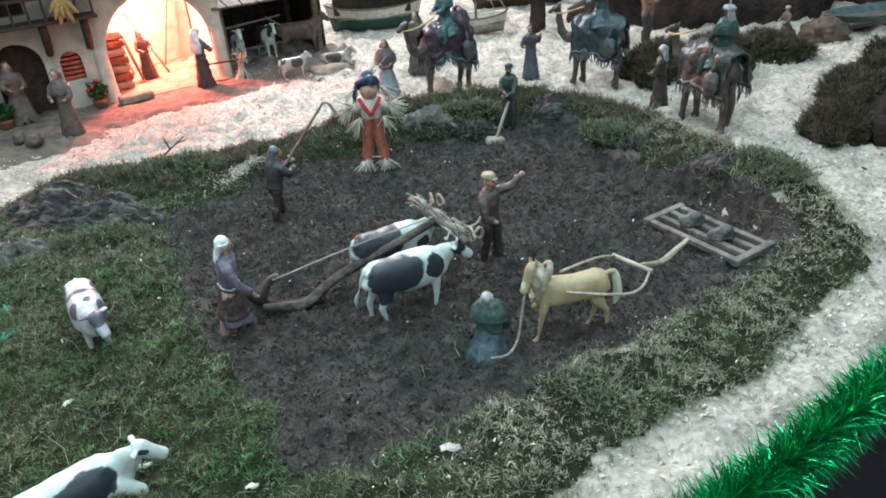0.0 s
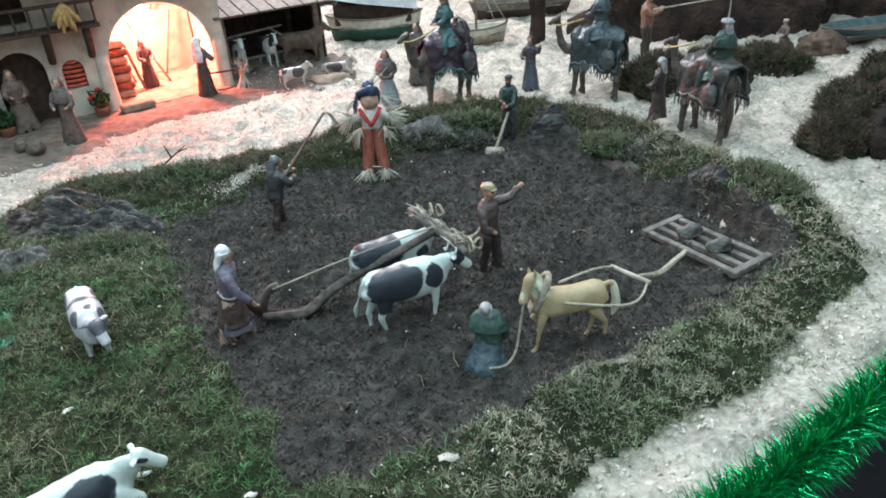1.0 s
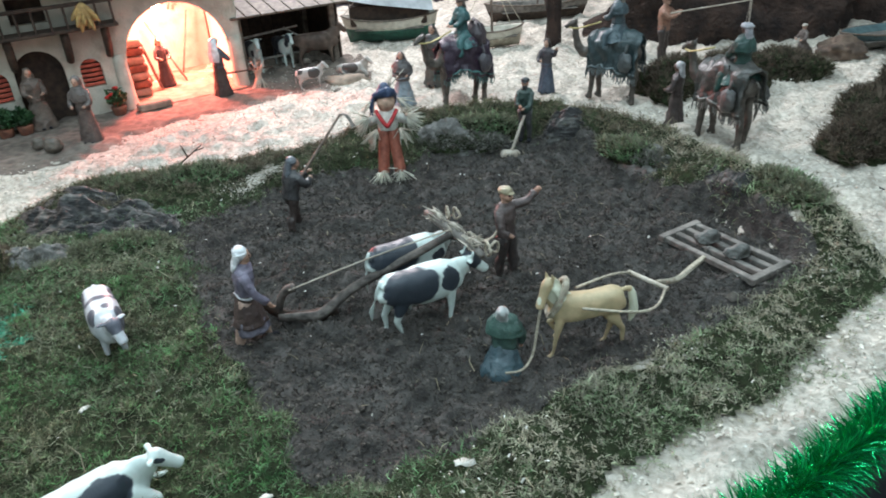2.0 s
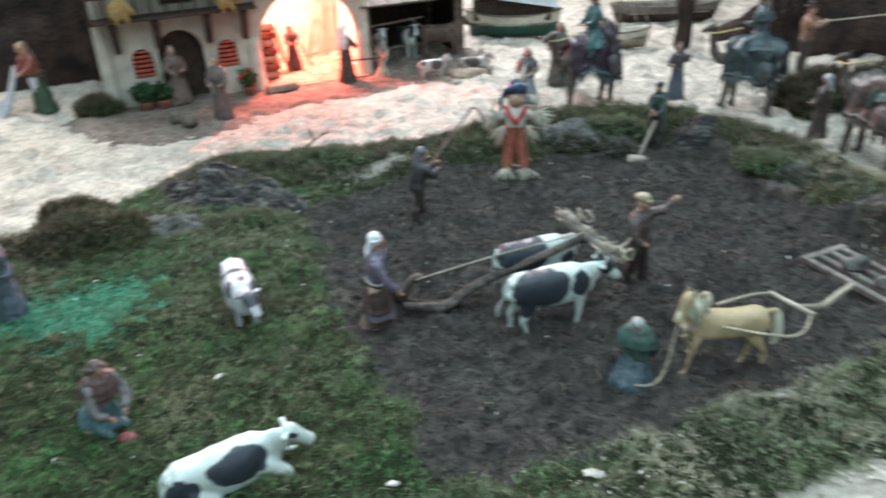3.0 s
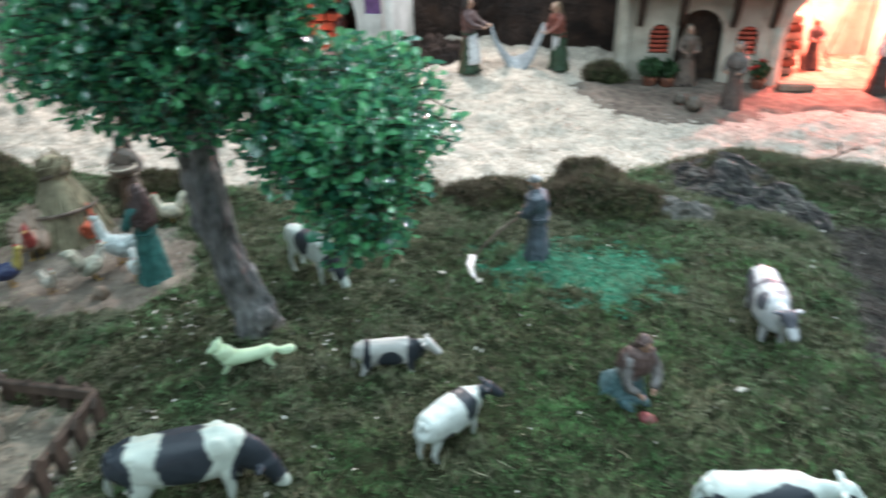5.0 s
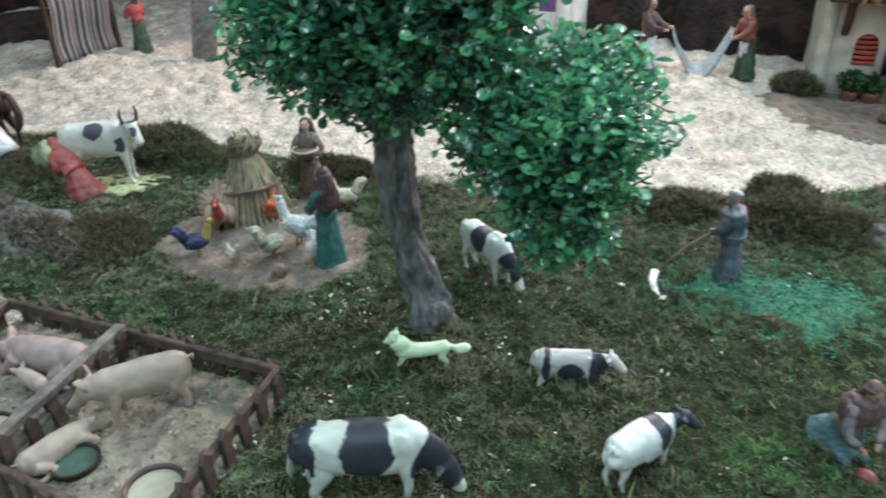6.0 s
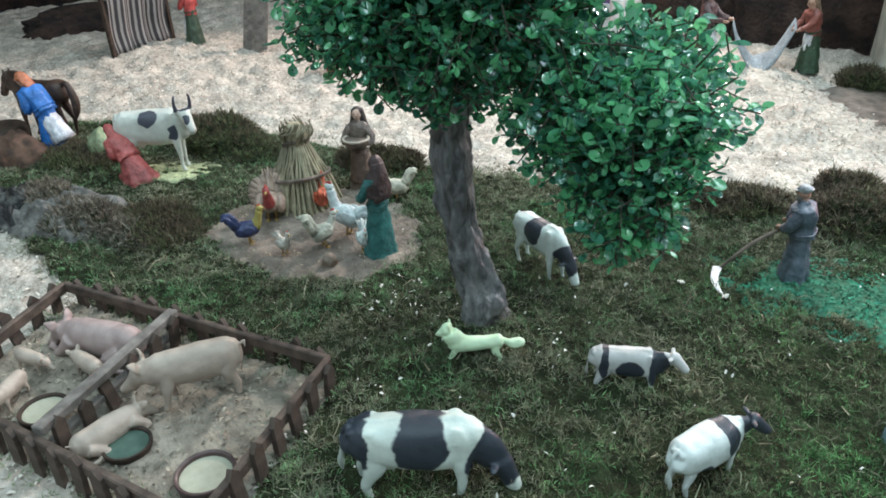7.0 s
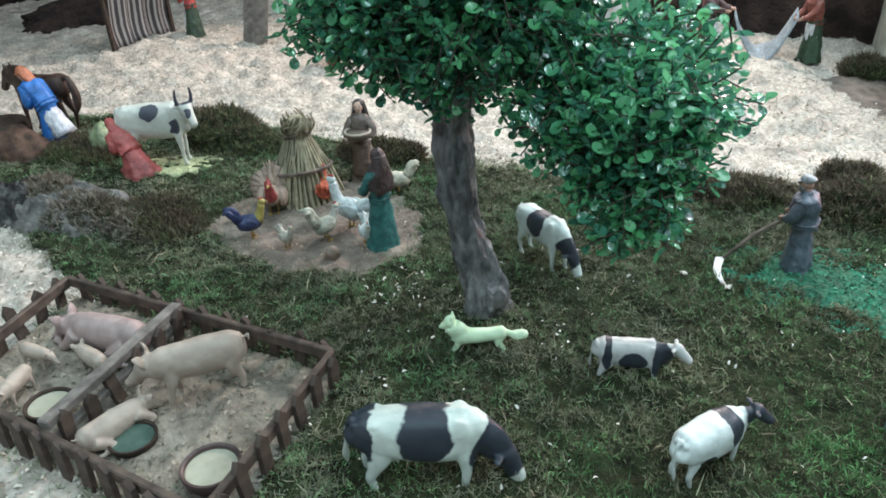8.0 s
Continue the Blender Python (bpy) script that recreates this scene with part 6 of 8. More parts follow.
animal("pig_figurine", "pale pig figurine lying by the fence", (-1.402, -0.176), 112, 0.098, PIG, "pig", "up", 0, True, tail="curl", category="pig")
for x, y, h, s in ((-1.645, -0.245, 35, 0.06), (-1.575, -0.282, -40, 0.066), (-1.578, -0.172, 200, 0.07), (-1.60, -0.305, 20, 0.055)):
    animal("piglet_figurine", "small pale piglet figurine in the pen", (x, y), h, s, PIG, "pig", "up", 0, tail="curl", category="pig", fine=0.02)
ob = animal("cow_figurine", "white horned cow figurine with grey patches on a moulded base", (-2.392, 0.146), 62, 0.170,
            spotted("horned_paint", (0.60, 0.62, 0.56), (0.055, 0.06, 0.08), [((-0.004, -0.03, 0.146), (0.024, 0.03, 0.022)), ((0.050, -0.03, 0.108), (0.011, 0.03, 0.018)), ((0.086, -0.020, 0.196), (0.05, 0.05, 0.034)), ((0.098, -0.05, 0.145), (0.010, 0.012, 0.010))], 0.45, 0.018),
            "cow", "level", -52, horns=0.12, z=0.012, girth=1.05, tall=1.20)
g = Geo()
g.tube([(0, 0, 0), (0, 0, 0.010), (0, 0, 0.016)], [(0.145, 0.075), (0.14, 0.07), (0.12, 0.055)], 0, 24, ref=(1, 0, 0))
thing("figurine_base", (-2.375, 0.165, level(-2.375, 0.165)), 62, "oval pale green moulded base under the horned cow", "base", geo=g, material=paint(0.42, 0.46, 0.26))
rock("clay_bush", (-2.60, 0.045), (0.06, 0.05, 0.085), 0, paint(0.24, 0.29, 0.16), "moulded pale green bush behind the horned cow", 0.6, 0.02, 4, "bush")
animal("horse_figurine", "dark brown horse figurine carrying a load", (-2.90, -0.06), 215, 0.20, mat("brown_horse_paint", (0.065, 0.038, 0.028), (0.03, 0.017, 0.012), 0.5, 50, 0.3, 220), "horse", "low", 0, tail="bushy", category="horse")

# stable cattle and calves
animal("cow_figurine", "dark spotted cow figurine inside the stable", at_house(1.06, 0.16)[:2], TURN - 95, 0.15, cow_paint(0.15, [((-0.2, 0, 0.6), (0.4, 0.4, 0.4)), ((0.6, 0.08, 0.8), (0.2, 0.07, 0.2)), ((0.4, -0.2, 0.6), (0.1, 0.1, 0.2))]), "cow", "up", fine=0.02)
animal("cow_figurine", "dark spotted cow figurine inside the stable", at_house(1.19, 0.17)[:2], TURN - 88, 0.15, cow_paint(0.15, [((-0.2, 0, 0.6), (0.4, 0.4, 0.4)), ((0.6, -0.08, 0.8), (0.2, 0.07, 0.2)), ((0.35, 0.2, 0.6), (0.1, 0.1, 0.2))]), "cow", "up", fine=0.02)
animal("ox_figurine", "brown ox figurine beside the stable", at_house(1.31, 0.08)[:2], TURN - 20, 0.17, mat("brown_ox_paint", (0.12, 0.085, 0.065), (0.06, 0.042, 0.034), 0.6, 40, 0.3, 200), "cow", "up", 10, horns=0.08, fine=0.02)
# own dark spots, enlarged in the paint to carry the fronts' shade
animal("calf_figurine", "white calf figurine with dark spots before the stable", (-0.565, 2.66), 20, 0.095, cow_paint(0.095, [((0.12, -0.1, 0.60), (0.26, 0.3, 0.22)), ((0.68, 0, 0.9), (0.14, 0.1, 0.14)), ((-0.38, 0, 0.7), (0.14, 0.2, 0.2))], (0.40, 0.39, 0.37), (0.05, 0.045, 0.042)), "cow", "up", -20, fine=0.02)
animal("calf_figurine", "white and brown calf figurine resting by the stable", (-0.42, 2.80), 10, 0.11, cow_paint(0.11, [((-0.1, -0.1, 0.3), (0.30, 0.3, 0.2)), ((0.68, 0, 0.55), (0.1, 0.1, 0.1))], (0.36, 0.33, 0.30), (0.06, 0.045, 0.04)), "cow", "up", -30, True, fine=0.02)
rock("straw_heap", (-0.44, 2.74), (0.10, 0.05, 0.03), 10, CLAYFLOOR, "low heap of trampled straw by the calf", 0.6, 0.0, 3, "straw")


# ---- figurines of people, one plain mesh each ----
def figure(name, label, at, heading, h, robe=None, legs=None, top=None, head=None, style="scarf", skin=None, arms=None, lean=0.0, width=1.0, kneel=False, apron=None, z=0.0,
           group="village figurines", beard=None, twist=0.0, shawl=None, stride=0.0, bulk=1.0, kilt=None, seat=False, nod=0.0, belt=None, hem=None):
    """A moulded and painted clay figurine, its height one h."""
    skin = skin or SKIN
    mats = [robe or legs, top, skin, head or top, apron or top, beard or top, shawl or top, BLACK, kilt or top, belt or BROWNWOOD, hem or top]
    g = Geo()
    hip = 0.36 if kneel else 0.50
    turn0 = at[0] * 11 + at[1] * 5
    pleat = lambda w, k: 0.5 * math.sin(k * w + turn0) + 0.35 * math.sin((k + 4) * w + 2.3 * turn0) + 0.3 * abs(math.sin(0.5 * (k + 1) * w + turn0))
    folds = lambda i, w: 1 + 0.13 * pleat(w, 7) * max(0.10, 1 - i / 5)
    if robe and kneel:
        g.tube([(-0.10, 0, 0.0), (-0.09, 0, 0.05), (-0.06, 0, 0.14), (-0.03, 0, 0.25), (0, 0, hip)], [(0.25, 0.20 * width), (0.255, 0.195 * width), (0.21, 0.17 * width), (0.15, 0.135 * width), (0.11, 0.115)], 0, 40, folds, (1, 0, 0), sub=4)
        for s in (1, -1):
            g.ball((0.10, s * 0.075, 0.07), (0.10, 0.065, 0.07), 0, 14, 9)
    elif robe:
        if seat:
            g.tube([(-0.02, 0, 0.20), (-0.01, 0, 0.27), (0, 0, 0.38), (0, 0, hip), (0, 0, hip + 0.06)], [(0.20, 0.20 * width), (0.19, 0.175 * width), (0.13, 0.135 * width), (0.09, 0.105), (0.08, 0.09)], 0, 40, folds, (1, 0, 0), sub=4)
            for s in (1, -1):
                g.tube([(0.02, s * 0.12, 0.36), (0.14, s * 0.20, 0.30), (0.15, s * 0.24, 0.12), (0.19, s * 0.24, 0.06)], [0.075, 0.068, 0.045, 0.03], 0, 12, lambda i, w: 1 + 0.10 * math.sin(5 * w + 3 * i))
        else:
            g.tube([(0, 0, 0.0), (0, 0, 0.03), (0, 0, 0.10), (0, 0, 0.20), (0, 0, 0.34), (0, 0, hip), (0, 0, hip + 0.06)],
                   [(0.155, 0.165 * width), (0.152, 0.162 * width), (0.138, 0.15 * width), (0.124, 0.138 * width), (0.105, 0.12 * width), (0.085, 0.10), (0.08, 0.09)], 0, 44, folds, (1, 0, 0), sub=4)
            for s in (1, -1):
                g.ball((0.13, s * 0.05, 0.018), (0.055, 0.03, 0.022), 7, 8, 6)
    else:
        for s in (1, -1):
            k = s * stride
            g.tube([(k - 0.01 * s, s * 0.065, 0.02), (k * 0.85, s * 0.065, 0.12), (k * 0.62, s * 0.065, 0.22), (k * 0.45 + 0.015, s * 0.06, 0.28), (0, s * 0.05, hip)], [0.030, 0.043, 0.048, 0.045, 0.070], 0, 16, lambda i, w: 1 + 0.05 * math.sin(4 * w + 3 * i))
            g.ball((k + 0.03, s * 0.065, 0.02), (0.065, 0.032, 0.028), 7, 12, 8)
        g.tube([(0, 0, hip - 0.06), (0, 0, hip + 0.05)], [(0.075, 0.105), (0.078, 0.10)], 0, 16, None, (1, 0, 0))
    if kilt:
        g.tube([(0, 0, 0.24), (0, 0, 0.34), (0, 0, hip), (0, 0, hip + 0.05)], [(0.15, 0.16), (0.128, 0.145), (0.092, 0.112), (0.08, 0.10)], 8, 36, lambda i, w: 1 + 0.10 * pleat(w, 7) * max(0, 1 - i / 3), (1, 0, 0), sub=4)
        if hem:
            g.tube([(0, 0, 0.165), (0, 0, 0.26), (0, 0, 0.34)], [(0.15, 0.16), (0.142, 0.152), (0.11, 0.12)], 10, 36, lambda i, w: 1 + 0.08 * pleat(w, 8) * max(0, 1 - i / 3), (1, 0, 0), sub=4)
    low = len(g.v)
    sh = hip + 0.30
    g.tube([(0, 0, hip - 0.02), (0, 0, hip + 0.08), (0.0, 0, hip + 0.19), (0, 0, sh - 0.02), (0, 0, sh + 0.03), (0.0, 0, sh + 0.05)],
           [(0.085 * bulk, 0.105 * bulk), (0.080 * bulk, 0.096 * bulk), (0.092 * bulk, 0.115 * bulk), (0.082 * bulk, 0.122 * bulk), (0.05, 0.075), (0.03, 0.03)], 1, 32, lambda i, w: 1 + 0.05 * pleat(w, 6), (1, 0, 0), sub=4)
    ringw = [(0.086 * bulk * math.cos(a), 0.106 * bulk * math.sin(a), hip + 0.035 + 0.008 * math.sin(2 * a)) for a in np.linspace(0, 2 * math.pi, 20)]
    if belt or (robe and not kneel and not seat):
        g.tube(ringw, [(0.012, 0.010)] * 20, 9 if belt else 0, 7, sub=1)
    if apron:
        g.tube([(0.055, 0, max(hip - 0.38, 0.04)), (0.05, 0, hip - 0.2), (0.02, 0, hip + 0.01)], [(0.122, 0.135), (0.100, 0.115), (0.084, 0.088)], 4, 26, lambda i, w: 1 + 0.05 * math.sin(9 * w), (1, 0, 0))
    if shawl:
        g.tube([(0, 0, sh - 0.17), (0, 0, sh - 0.15), (0, 0, sh - 0.08), (0, 0, sh + 0.02), (0, 0, sh + 0.07)], [(0.105 * bulk, 0.135 * bulk), (0.118 * bulk, 0.152 * bulk), (0.112 * bulk, 0.145 * bulk), (0.075 * bulk, 0.10 * bulk), (0.04, 0.04)], 6, 36, lambda i, w: 1 + 0.07 * pleat(w, 6) * (1 - 0.2 * i), (1, 0, 0), sub=4)
    neck0 = len(g.v)
    g.tube([(0, 0, sh + 0.02), (0.008, 0, sh + 0.08)], [0.036, 0.034], 2, 12)
    hc = sh + 0.125
    g.ball((0.012, 0, hc), (0.058, 0.050, 0.068), 2, 18, 12)
    g.ball((0.036, 0, hc - 0.034), (0.034, 0.034, 0.034), 2, 12, 8)
    g.tube([(0.062, 0, hc + 0.012), (0.076, 0, hc - 0.010), (0.066, 0, hc - 0.018)], [0.006, 0.012, 0.006], 2, 8)
    for s in (1, -1):
        g.ball((0.062, s * 0.021, hc + 0.006), (0.008, 0.009, 0.006), 7, 8, 5)
    if beard:
        g.ball((0.04, 0, hc - 0.055), (0.035, 0.038, 0.05), 5, 12, 9)
    if style == "scarf":
        g.ball((-0.014, 0, hc + 0.020), (0.070, 0.066, 0.066), 3, 18, 12)
        g.tube([(-0.03, 0, hc + 0.02), (-0.05, 0, hc - 0.05), (-0.065, 0, hc - 0.11), (-0.085, 0, hc - 0.16)], [(0.045, 0.060), (0.038, 0.070), (0.028, 0.075), (0.010, 0.05)], 3, 18, lambda i, w: 1 + 0.07 * math.sin(6 * w + i), (1, 0, 0))
        g.tube([(0.057 * math.cos(a) - 0.012, 0.070 * math.sin(a), hc + 0.022 + 0.016 * math.cos(a)) for a in np.linspace(0, 2 * math.pi, 18)], [0.008] * 18, 3, 6, sub=1)
    elif style == "veil":
        g.ball((-0.014, 0, hc + 0.014), (0.066, 0.064, 0.068), 3, 18, 12)
        g.tube([(-0.03, 0, hc + 0.02), (-0.04, 0, hc - 0.09), (-0.055, 0, hc - 0.22), (-0.07, 0, hc - 0.34)], [(0.05, 0.062), (0.06, 0.09), (0.06, 0.12), (0.04, 0.11)], 3, 26, lambda i, w: 1 + 0.08 * pleat(w, 6), (1, 0, 0), sub=4)
    elif style == "hair":
        g.ball((-0.018, 0, hc + 0.014), (0.058, 0.058, 0.064), 3, 18, 12)
        g.tube([(-0.03, 0, hc), (-0.05, 0, hc - 0.09), (-0.055, 0, hc - 0.19)], [(0.04, 0.055), (0.035, 0.06), (0.015, 0.035)], 3, 16, lambda i, w: 1 + 0.10 * math.sin(8 * w + i), (1, 0, 0))
    elif style == "cap":
        g.tube([(0.0, 0, hc + 0.018), (0.0, 0, hc + 0.045), (-0.004, 0, hc + 0.068), (-0.006, 0, hc + 0.075)], [(0.066, 0.062), (0.072, 0.066), (0.055, 0.05), (0.02, 0.02)], 3, 18, None, (1, 0, 0))
        g.ball((0.062, 0, hc + 0.026), (0.034, 0.045, 0.008), 3, 12, 6)
    elif style == "hat":
        g.tube([(0, 0, hc + 0.030), (0, 0, hc + 0.036), (0, 0, hc + 0.040), (0, 0, hc + 0.085), (0, 0, hc + 0.095)], [0.10, 0.10, 0.058, 0.05, 0.03], 3, 20, lambda i, w: 1 + 0.04 * math.sin(3 * w), (1, 0, 0))
    elif style == "turban":
        g.tube([(0, 0, hc + 0.015), (0, 0, hc + 0.04), (0, 0, hc + 0.075), (0, 0, hc + 0.095)], [(0.072, 0.068), (0.085, 0.08), (0.065, 0.06), (0.02, 0.02)], 3, 20, lambda i, w: 1 + 0.07 * math.sin(5 * w + 2 * i), (1, 0, 0))
        g.tube([(-0.03, 0, hc + 0.02), (-0.06, 0, hc - 0.08), (-0.075, 0, hc - 0.16)], [(0.04, 0.055), (0.03, 0.075), (0.012, 0.06)], 3, 16, lambda i, w: 1 + 0.07 * math.sin(6 * w + i), (1, 0, 0))
    if nod:
        c, q = math.cos(radians(nod)), math.sin(radians(nod))
        for i in range(neck0, len(g.v)):
            x, y, w = g.v[i]
            g.v[i] = (x * c + (w - sh) * q, y, sh + (w - sh) * c - x * q)
    for arm in (arms or [[(0.05, 0.15, hip + 0.12), (0.16, 0.08, hip + 0.08)], [(0.05, -0.15, hip + 0.12), (0.16, -0.08, hip + 0.08)]]):
        s = 1 if arm[0][1] >= 0 else -1
        pts = [(0, s * 0.095, sh - 0.025)] + list(arm)
        cuff = Vector(pts[-2]).lerp(Vector(pts[-1]), 0.72)
        g.tube(pts[:-1] + [tuple(cuff)], [0.048 * bulk] + [0.040 * bulk] * (len(pts) - 2) + [0.034], 1, 18, lambda i, w: 1 + 0.10 * math.sin(4 * w + 5 * i) + 0.05 * math.sin(9 * w + 3 * i))
        g.tube([tuple(cuff), pts[-1]], [0.022, 0.019], 2, 10)
        g.ball(pts[-1], (0.028, 0.022, 0.020), 2, 10, 7)
    c, q = math.cos(radians(lean)), math.sin(radians(lean))
    for i in range(low, len(g.v)):
        x, y, w = g.v[i]
        x, w = x * c + (w - hip) * q, hip + (w - hip) * c - x * q
        if twist:
            x, y, _ = spin([(x, y, 0)], twist, (0, 0))[0]
        g.v[i] = (x, y, w)
    seed = Vector((at[0] * 9, at[1] * 9, 0))
    moved = []
    for p in g.v:
        p = Vector(p)
        k = noise.noise_vector(p * 11 + seed) * 0.014 + noise.noise_vector(p * 30 + seed) * 0.007
        moved.append(tuple((p + k * min(1.0, 12 * max(p.z, 0))) * h))
    g.v = moved
    return thing(name, (at[0], at[1], level(at[0], at[1]) + z), heading, label, "figurine", group, geo=g, material=mats)


LILAC, BROWN, DKBROWN, GREYBLUE, TEAL, DKGREEN = paint(0.20, 0.18, 0.24), paint(0.085, 0.055, 0.05), paint(0.045, 0.032, 0.028), paint(0.10, 0.13, 0.165), paint(0.03, 0.16, 0.15), paint(0.035, 0.065, 0.055)
CREAM, WHITEP, REDP, BLUEP, BLACKP = paint(0.55, 0.50, 0.42), paint(0.66, 0.68, 0.70), paint(0.42, 0.06, 0.055), paint(0.02, 0.16, 0.50), paint(0.02, 0.02, 0.022)
RUST, DKGREY = paint(0.40, 0.13, 0.06), paint(0.06, 0.06, 0.062)

figure("ploughman_figurine", "figurine in lilac shirt, dark skirt and white headcloth pushing the plough", (-0.392, 1.010), 10, 0.200, legs=PALESKIN, top=LILAC, head=WHITEP, style="scarf", stride=0.13, lean=6, belt=WHITEP, hem=paint(0.17, 0.16, 0.20),
       arms=[[(-0.05, 0.16, 0.64), (0.02, 0.15, 0.50)], [(0.08, -0.14, 0.62), (0.24, -0.12, 0.46)]], kilt=BROWN)
figure("drover_figurine", "figurine in brown clothes and yellow cap pointing ahead of the oxen", (0.085, 1.20), -40, 0.205, legs=paint(0.045, 0.036, 0.034), top=paint(0.095, 0.070, 0.065), head=paint(0.38, 0.33, 0.22), style="cap",
       arms=[[(0.09, 0.22, 0.80), (0.15, 0.34, 0.90)], [(0.06, -0.15, 0.60), (0.15, -0.10, 0.56)]], stride=0.05)
figure("groom_figurine", "kneeling figurine in a green coat holding the horse rope", (0.062, 0.918), 68, 0.150, width=1.25, robe=paint(0.060, 0.105, 0.125, 0.38), top=paint(0.055, 0.105, 0.090, 0.38), head=paint(0.40, 0.42, 0.41), style="scarf", kneel=True, lean=4, bulk=1.45, nod=-28, shawl=paint(0.055, 0.115, 0.095, 0.38),
       arms=[[(0.12, 0.15, 0.44), (0.24, 0.04, 0.34)], [(0.10, -0.17, 0.44), (0.16, -0.15, 0.26)]])
figure("hoeing_figurine", "dark figurine in work clothes swinging a hoe", (-0.40, 1.46), 38, 0.192, bulk=1.15, legs=DKBROWN, top=DKGREY, head=paint(0.11, 0.125, 0.14), style="scarf", stride=0.10, lean=12,
       arms=[[(0.13, 0.10, 0.70), (0.27, 0.05, 0.80)], [(0.13, -0.12, 0.68), (0.25, -0.02, 0.74)]])
figure("digging_figurine", "figurine in dark green tunic leaning on a pale mallet", (0.19, 1.91), -110, 0.185, legs=DKGREY, top=DKGREEN, head=DKGREY, style="cap", beard=DKGREY,
       arms=[[(0.12, 0.10, 0.60), (0.18, 0.0, 0.56)], [(0.12, -0.10, 0.62), (0.18, -0.02, 0.60)]])
figure("mowing_figurine", "figurine in grey-blue habit and beret holding a scythe", (-1.118, 0.968), -150, 0.185, robe=GREYBLUE, top=GREYBLUE, head=paint(0.36, 0.38, 0.39), style="cap", beard=paint(0.25, 0.24, 0.22),
       arms=[[(0.10, 0.14, 0.62), (0.20, 0.02, 0.56)], [(0.08, -0.15, 0.62), (0.16, -0.16, 0.56)]], lean=6, bulk=1.42, width=1.25)
figure("kneeling_figurine", "kneeling figurine in brown shawl and grey-blue skirt", (-0.746, 0.69), -25, 0.165, robe=paint(0.095, 0.185, 0.21), top=paint(0.20, 0.19, 0.19), head=paint(0.13, 0.085, 0.08), style="scarf", kneel=True, lean=18, bulk=1.25, shawl=paint(0.125, 0.08, 0.075),
       arms=[[(0.14, 0.16, 0.44), (0.27, 0.06, 0.36)], [(0.14, -0.16, 0.44), (0.27, -0.06, 0.36)]])
g = Geo()
g.ball((0, 0, 0.010), (0.016, 0.012, 0.010), 0)
thing("red_bundle", (-0.70, 0.665, level(-0.70, 0.665)), 0, "small folded red cloth on the moss", "cloth", geo=g, material=paint(0.22, 0.050, 0.055))
figure("hen_keeper_figurine", "figurine in a long teal dress with dark shawl among the hens", (-1.662, 0.400), 200, 0.212, robe=TEAL, top=TEAL, head=paint(0.07, 0.045, 0.045), style="veil", shawl=paint(0.07, 0.045, 0.045))
figure("basket_figurine", "figurine in brown dress with long hair carrying a basket", (-1.975, 0.522), -40, 0.205, robe=paint(0.17, 0.135, 0.105), top=paint(0.15, 0.12, 0.10), head=paint(0.022, 0.016, 0.014), style="veil", skin=PALESKIN, apron=paint(0.085, 0.055, 0.04), belt=CREAM,
       arms=[[(0.05, 0.16, 0.62), (0.17, 0.06, 0.62)], [(0.05, -0.16, 0.62), (0.17, -0.06, 0.62)]])
figure("milkmaid_figurine", "figurine in a red dress bending to milk the cow", (-2.385, 0.070), 205, 0.20, robe=paint(0.33, 0.075, 0.07), top=paint(0.44, 0.10, 0.09), head=paint(0.44, 0.10, 0.09), style="veil", kneel=True, lean=46, width=1.1, bulk=1.4)
figure("laundress_figurine", "figurine in blue dress, white apron and orange headscarf", (-2.755, -0.065), 215, 0.24, robe=BLUEP, top=BLUEP, head=RUST, style="scarf", apron=paint(0.60, 0.62, 0.66), lean=36, bulk=1.3)
g = Geo()
g.tube([(0, 0, 0), (0, 0, 0.05), (0, 0, 0.075), (0, 0, 0.08)], [0.05, 0.075, 0.07, 0.055], 0, 18, lambda i, w: 1 + 0.03 * math.sin(16 * w))
rock("cloth_bale", (-2.735, -0.165), (0.11, 0.085, 0.105), 30, mat("bundle_cloth", (0.13, 0.072, 0.048), (0.05, 0.03, 0.022), 0.8, 40, 0.6, 120), "large dark brown bundle on the moss", 0.5, 0.0, 4, "bundle")
thing("washing_tub", (-2.84, -0.19, level(-2.8, -0.19)), 0, "round dark brown wooden tub on the ground", "tub", geo=g, material=DARKWOOD)
figure("cloth_figurine", "figurine in white apron and green skirt holding a cloth", (-2.135, 1.945), 12, 0.27, robe=paint(0.025, 0.06, 0.03), top=paint(0.07, 0.035, 0.035), head=BLACKP, style="hair", apron=WHITEP,
       arms=[[(0.12, 0.10, 0.66), (0.26, 0.12, 0.62)], [(0.12, -0.12, 0.66), (0.28, -0.05, 0.62)]])
figure("cloth_figurine", "figurine in red bodice, white apron and green skirt holding a cloth", (-1.885, 2.175), 246, 0.25, robe=paint(0.025, 0.06, 0.03), top=paint(0.24, 0.07, 0.05), head=paint(0.2, 0.13, 0.08), style="hair", apron=WHITEP, lean=12,
       arms=[[(0.12, 0.10, 0.66), (0.26, 0.05, 0.62)], [(0.12, -0.12, 0.66), (0.26, -0.05, 0.62)]])
figure("baker_figurine", "figurine in dark clothes standing in the hearth", at_house(0.70, 0.20)[:2], TURN - 75, 0.19, robe=BLACKP, top=DKGREY, head=BLACKP, style="hair", z=0.008)
figure("baker_figurine", "figurine with white veil and dark dress at the hearth", at_house(0.845, -0.085)[:2], TURN + 30, 0.215, robe=DKBROWN, top=paint(0.06, 0.09, 0.11), head=WHITEP, style="veil", z=0.006,
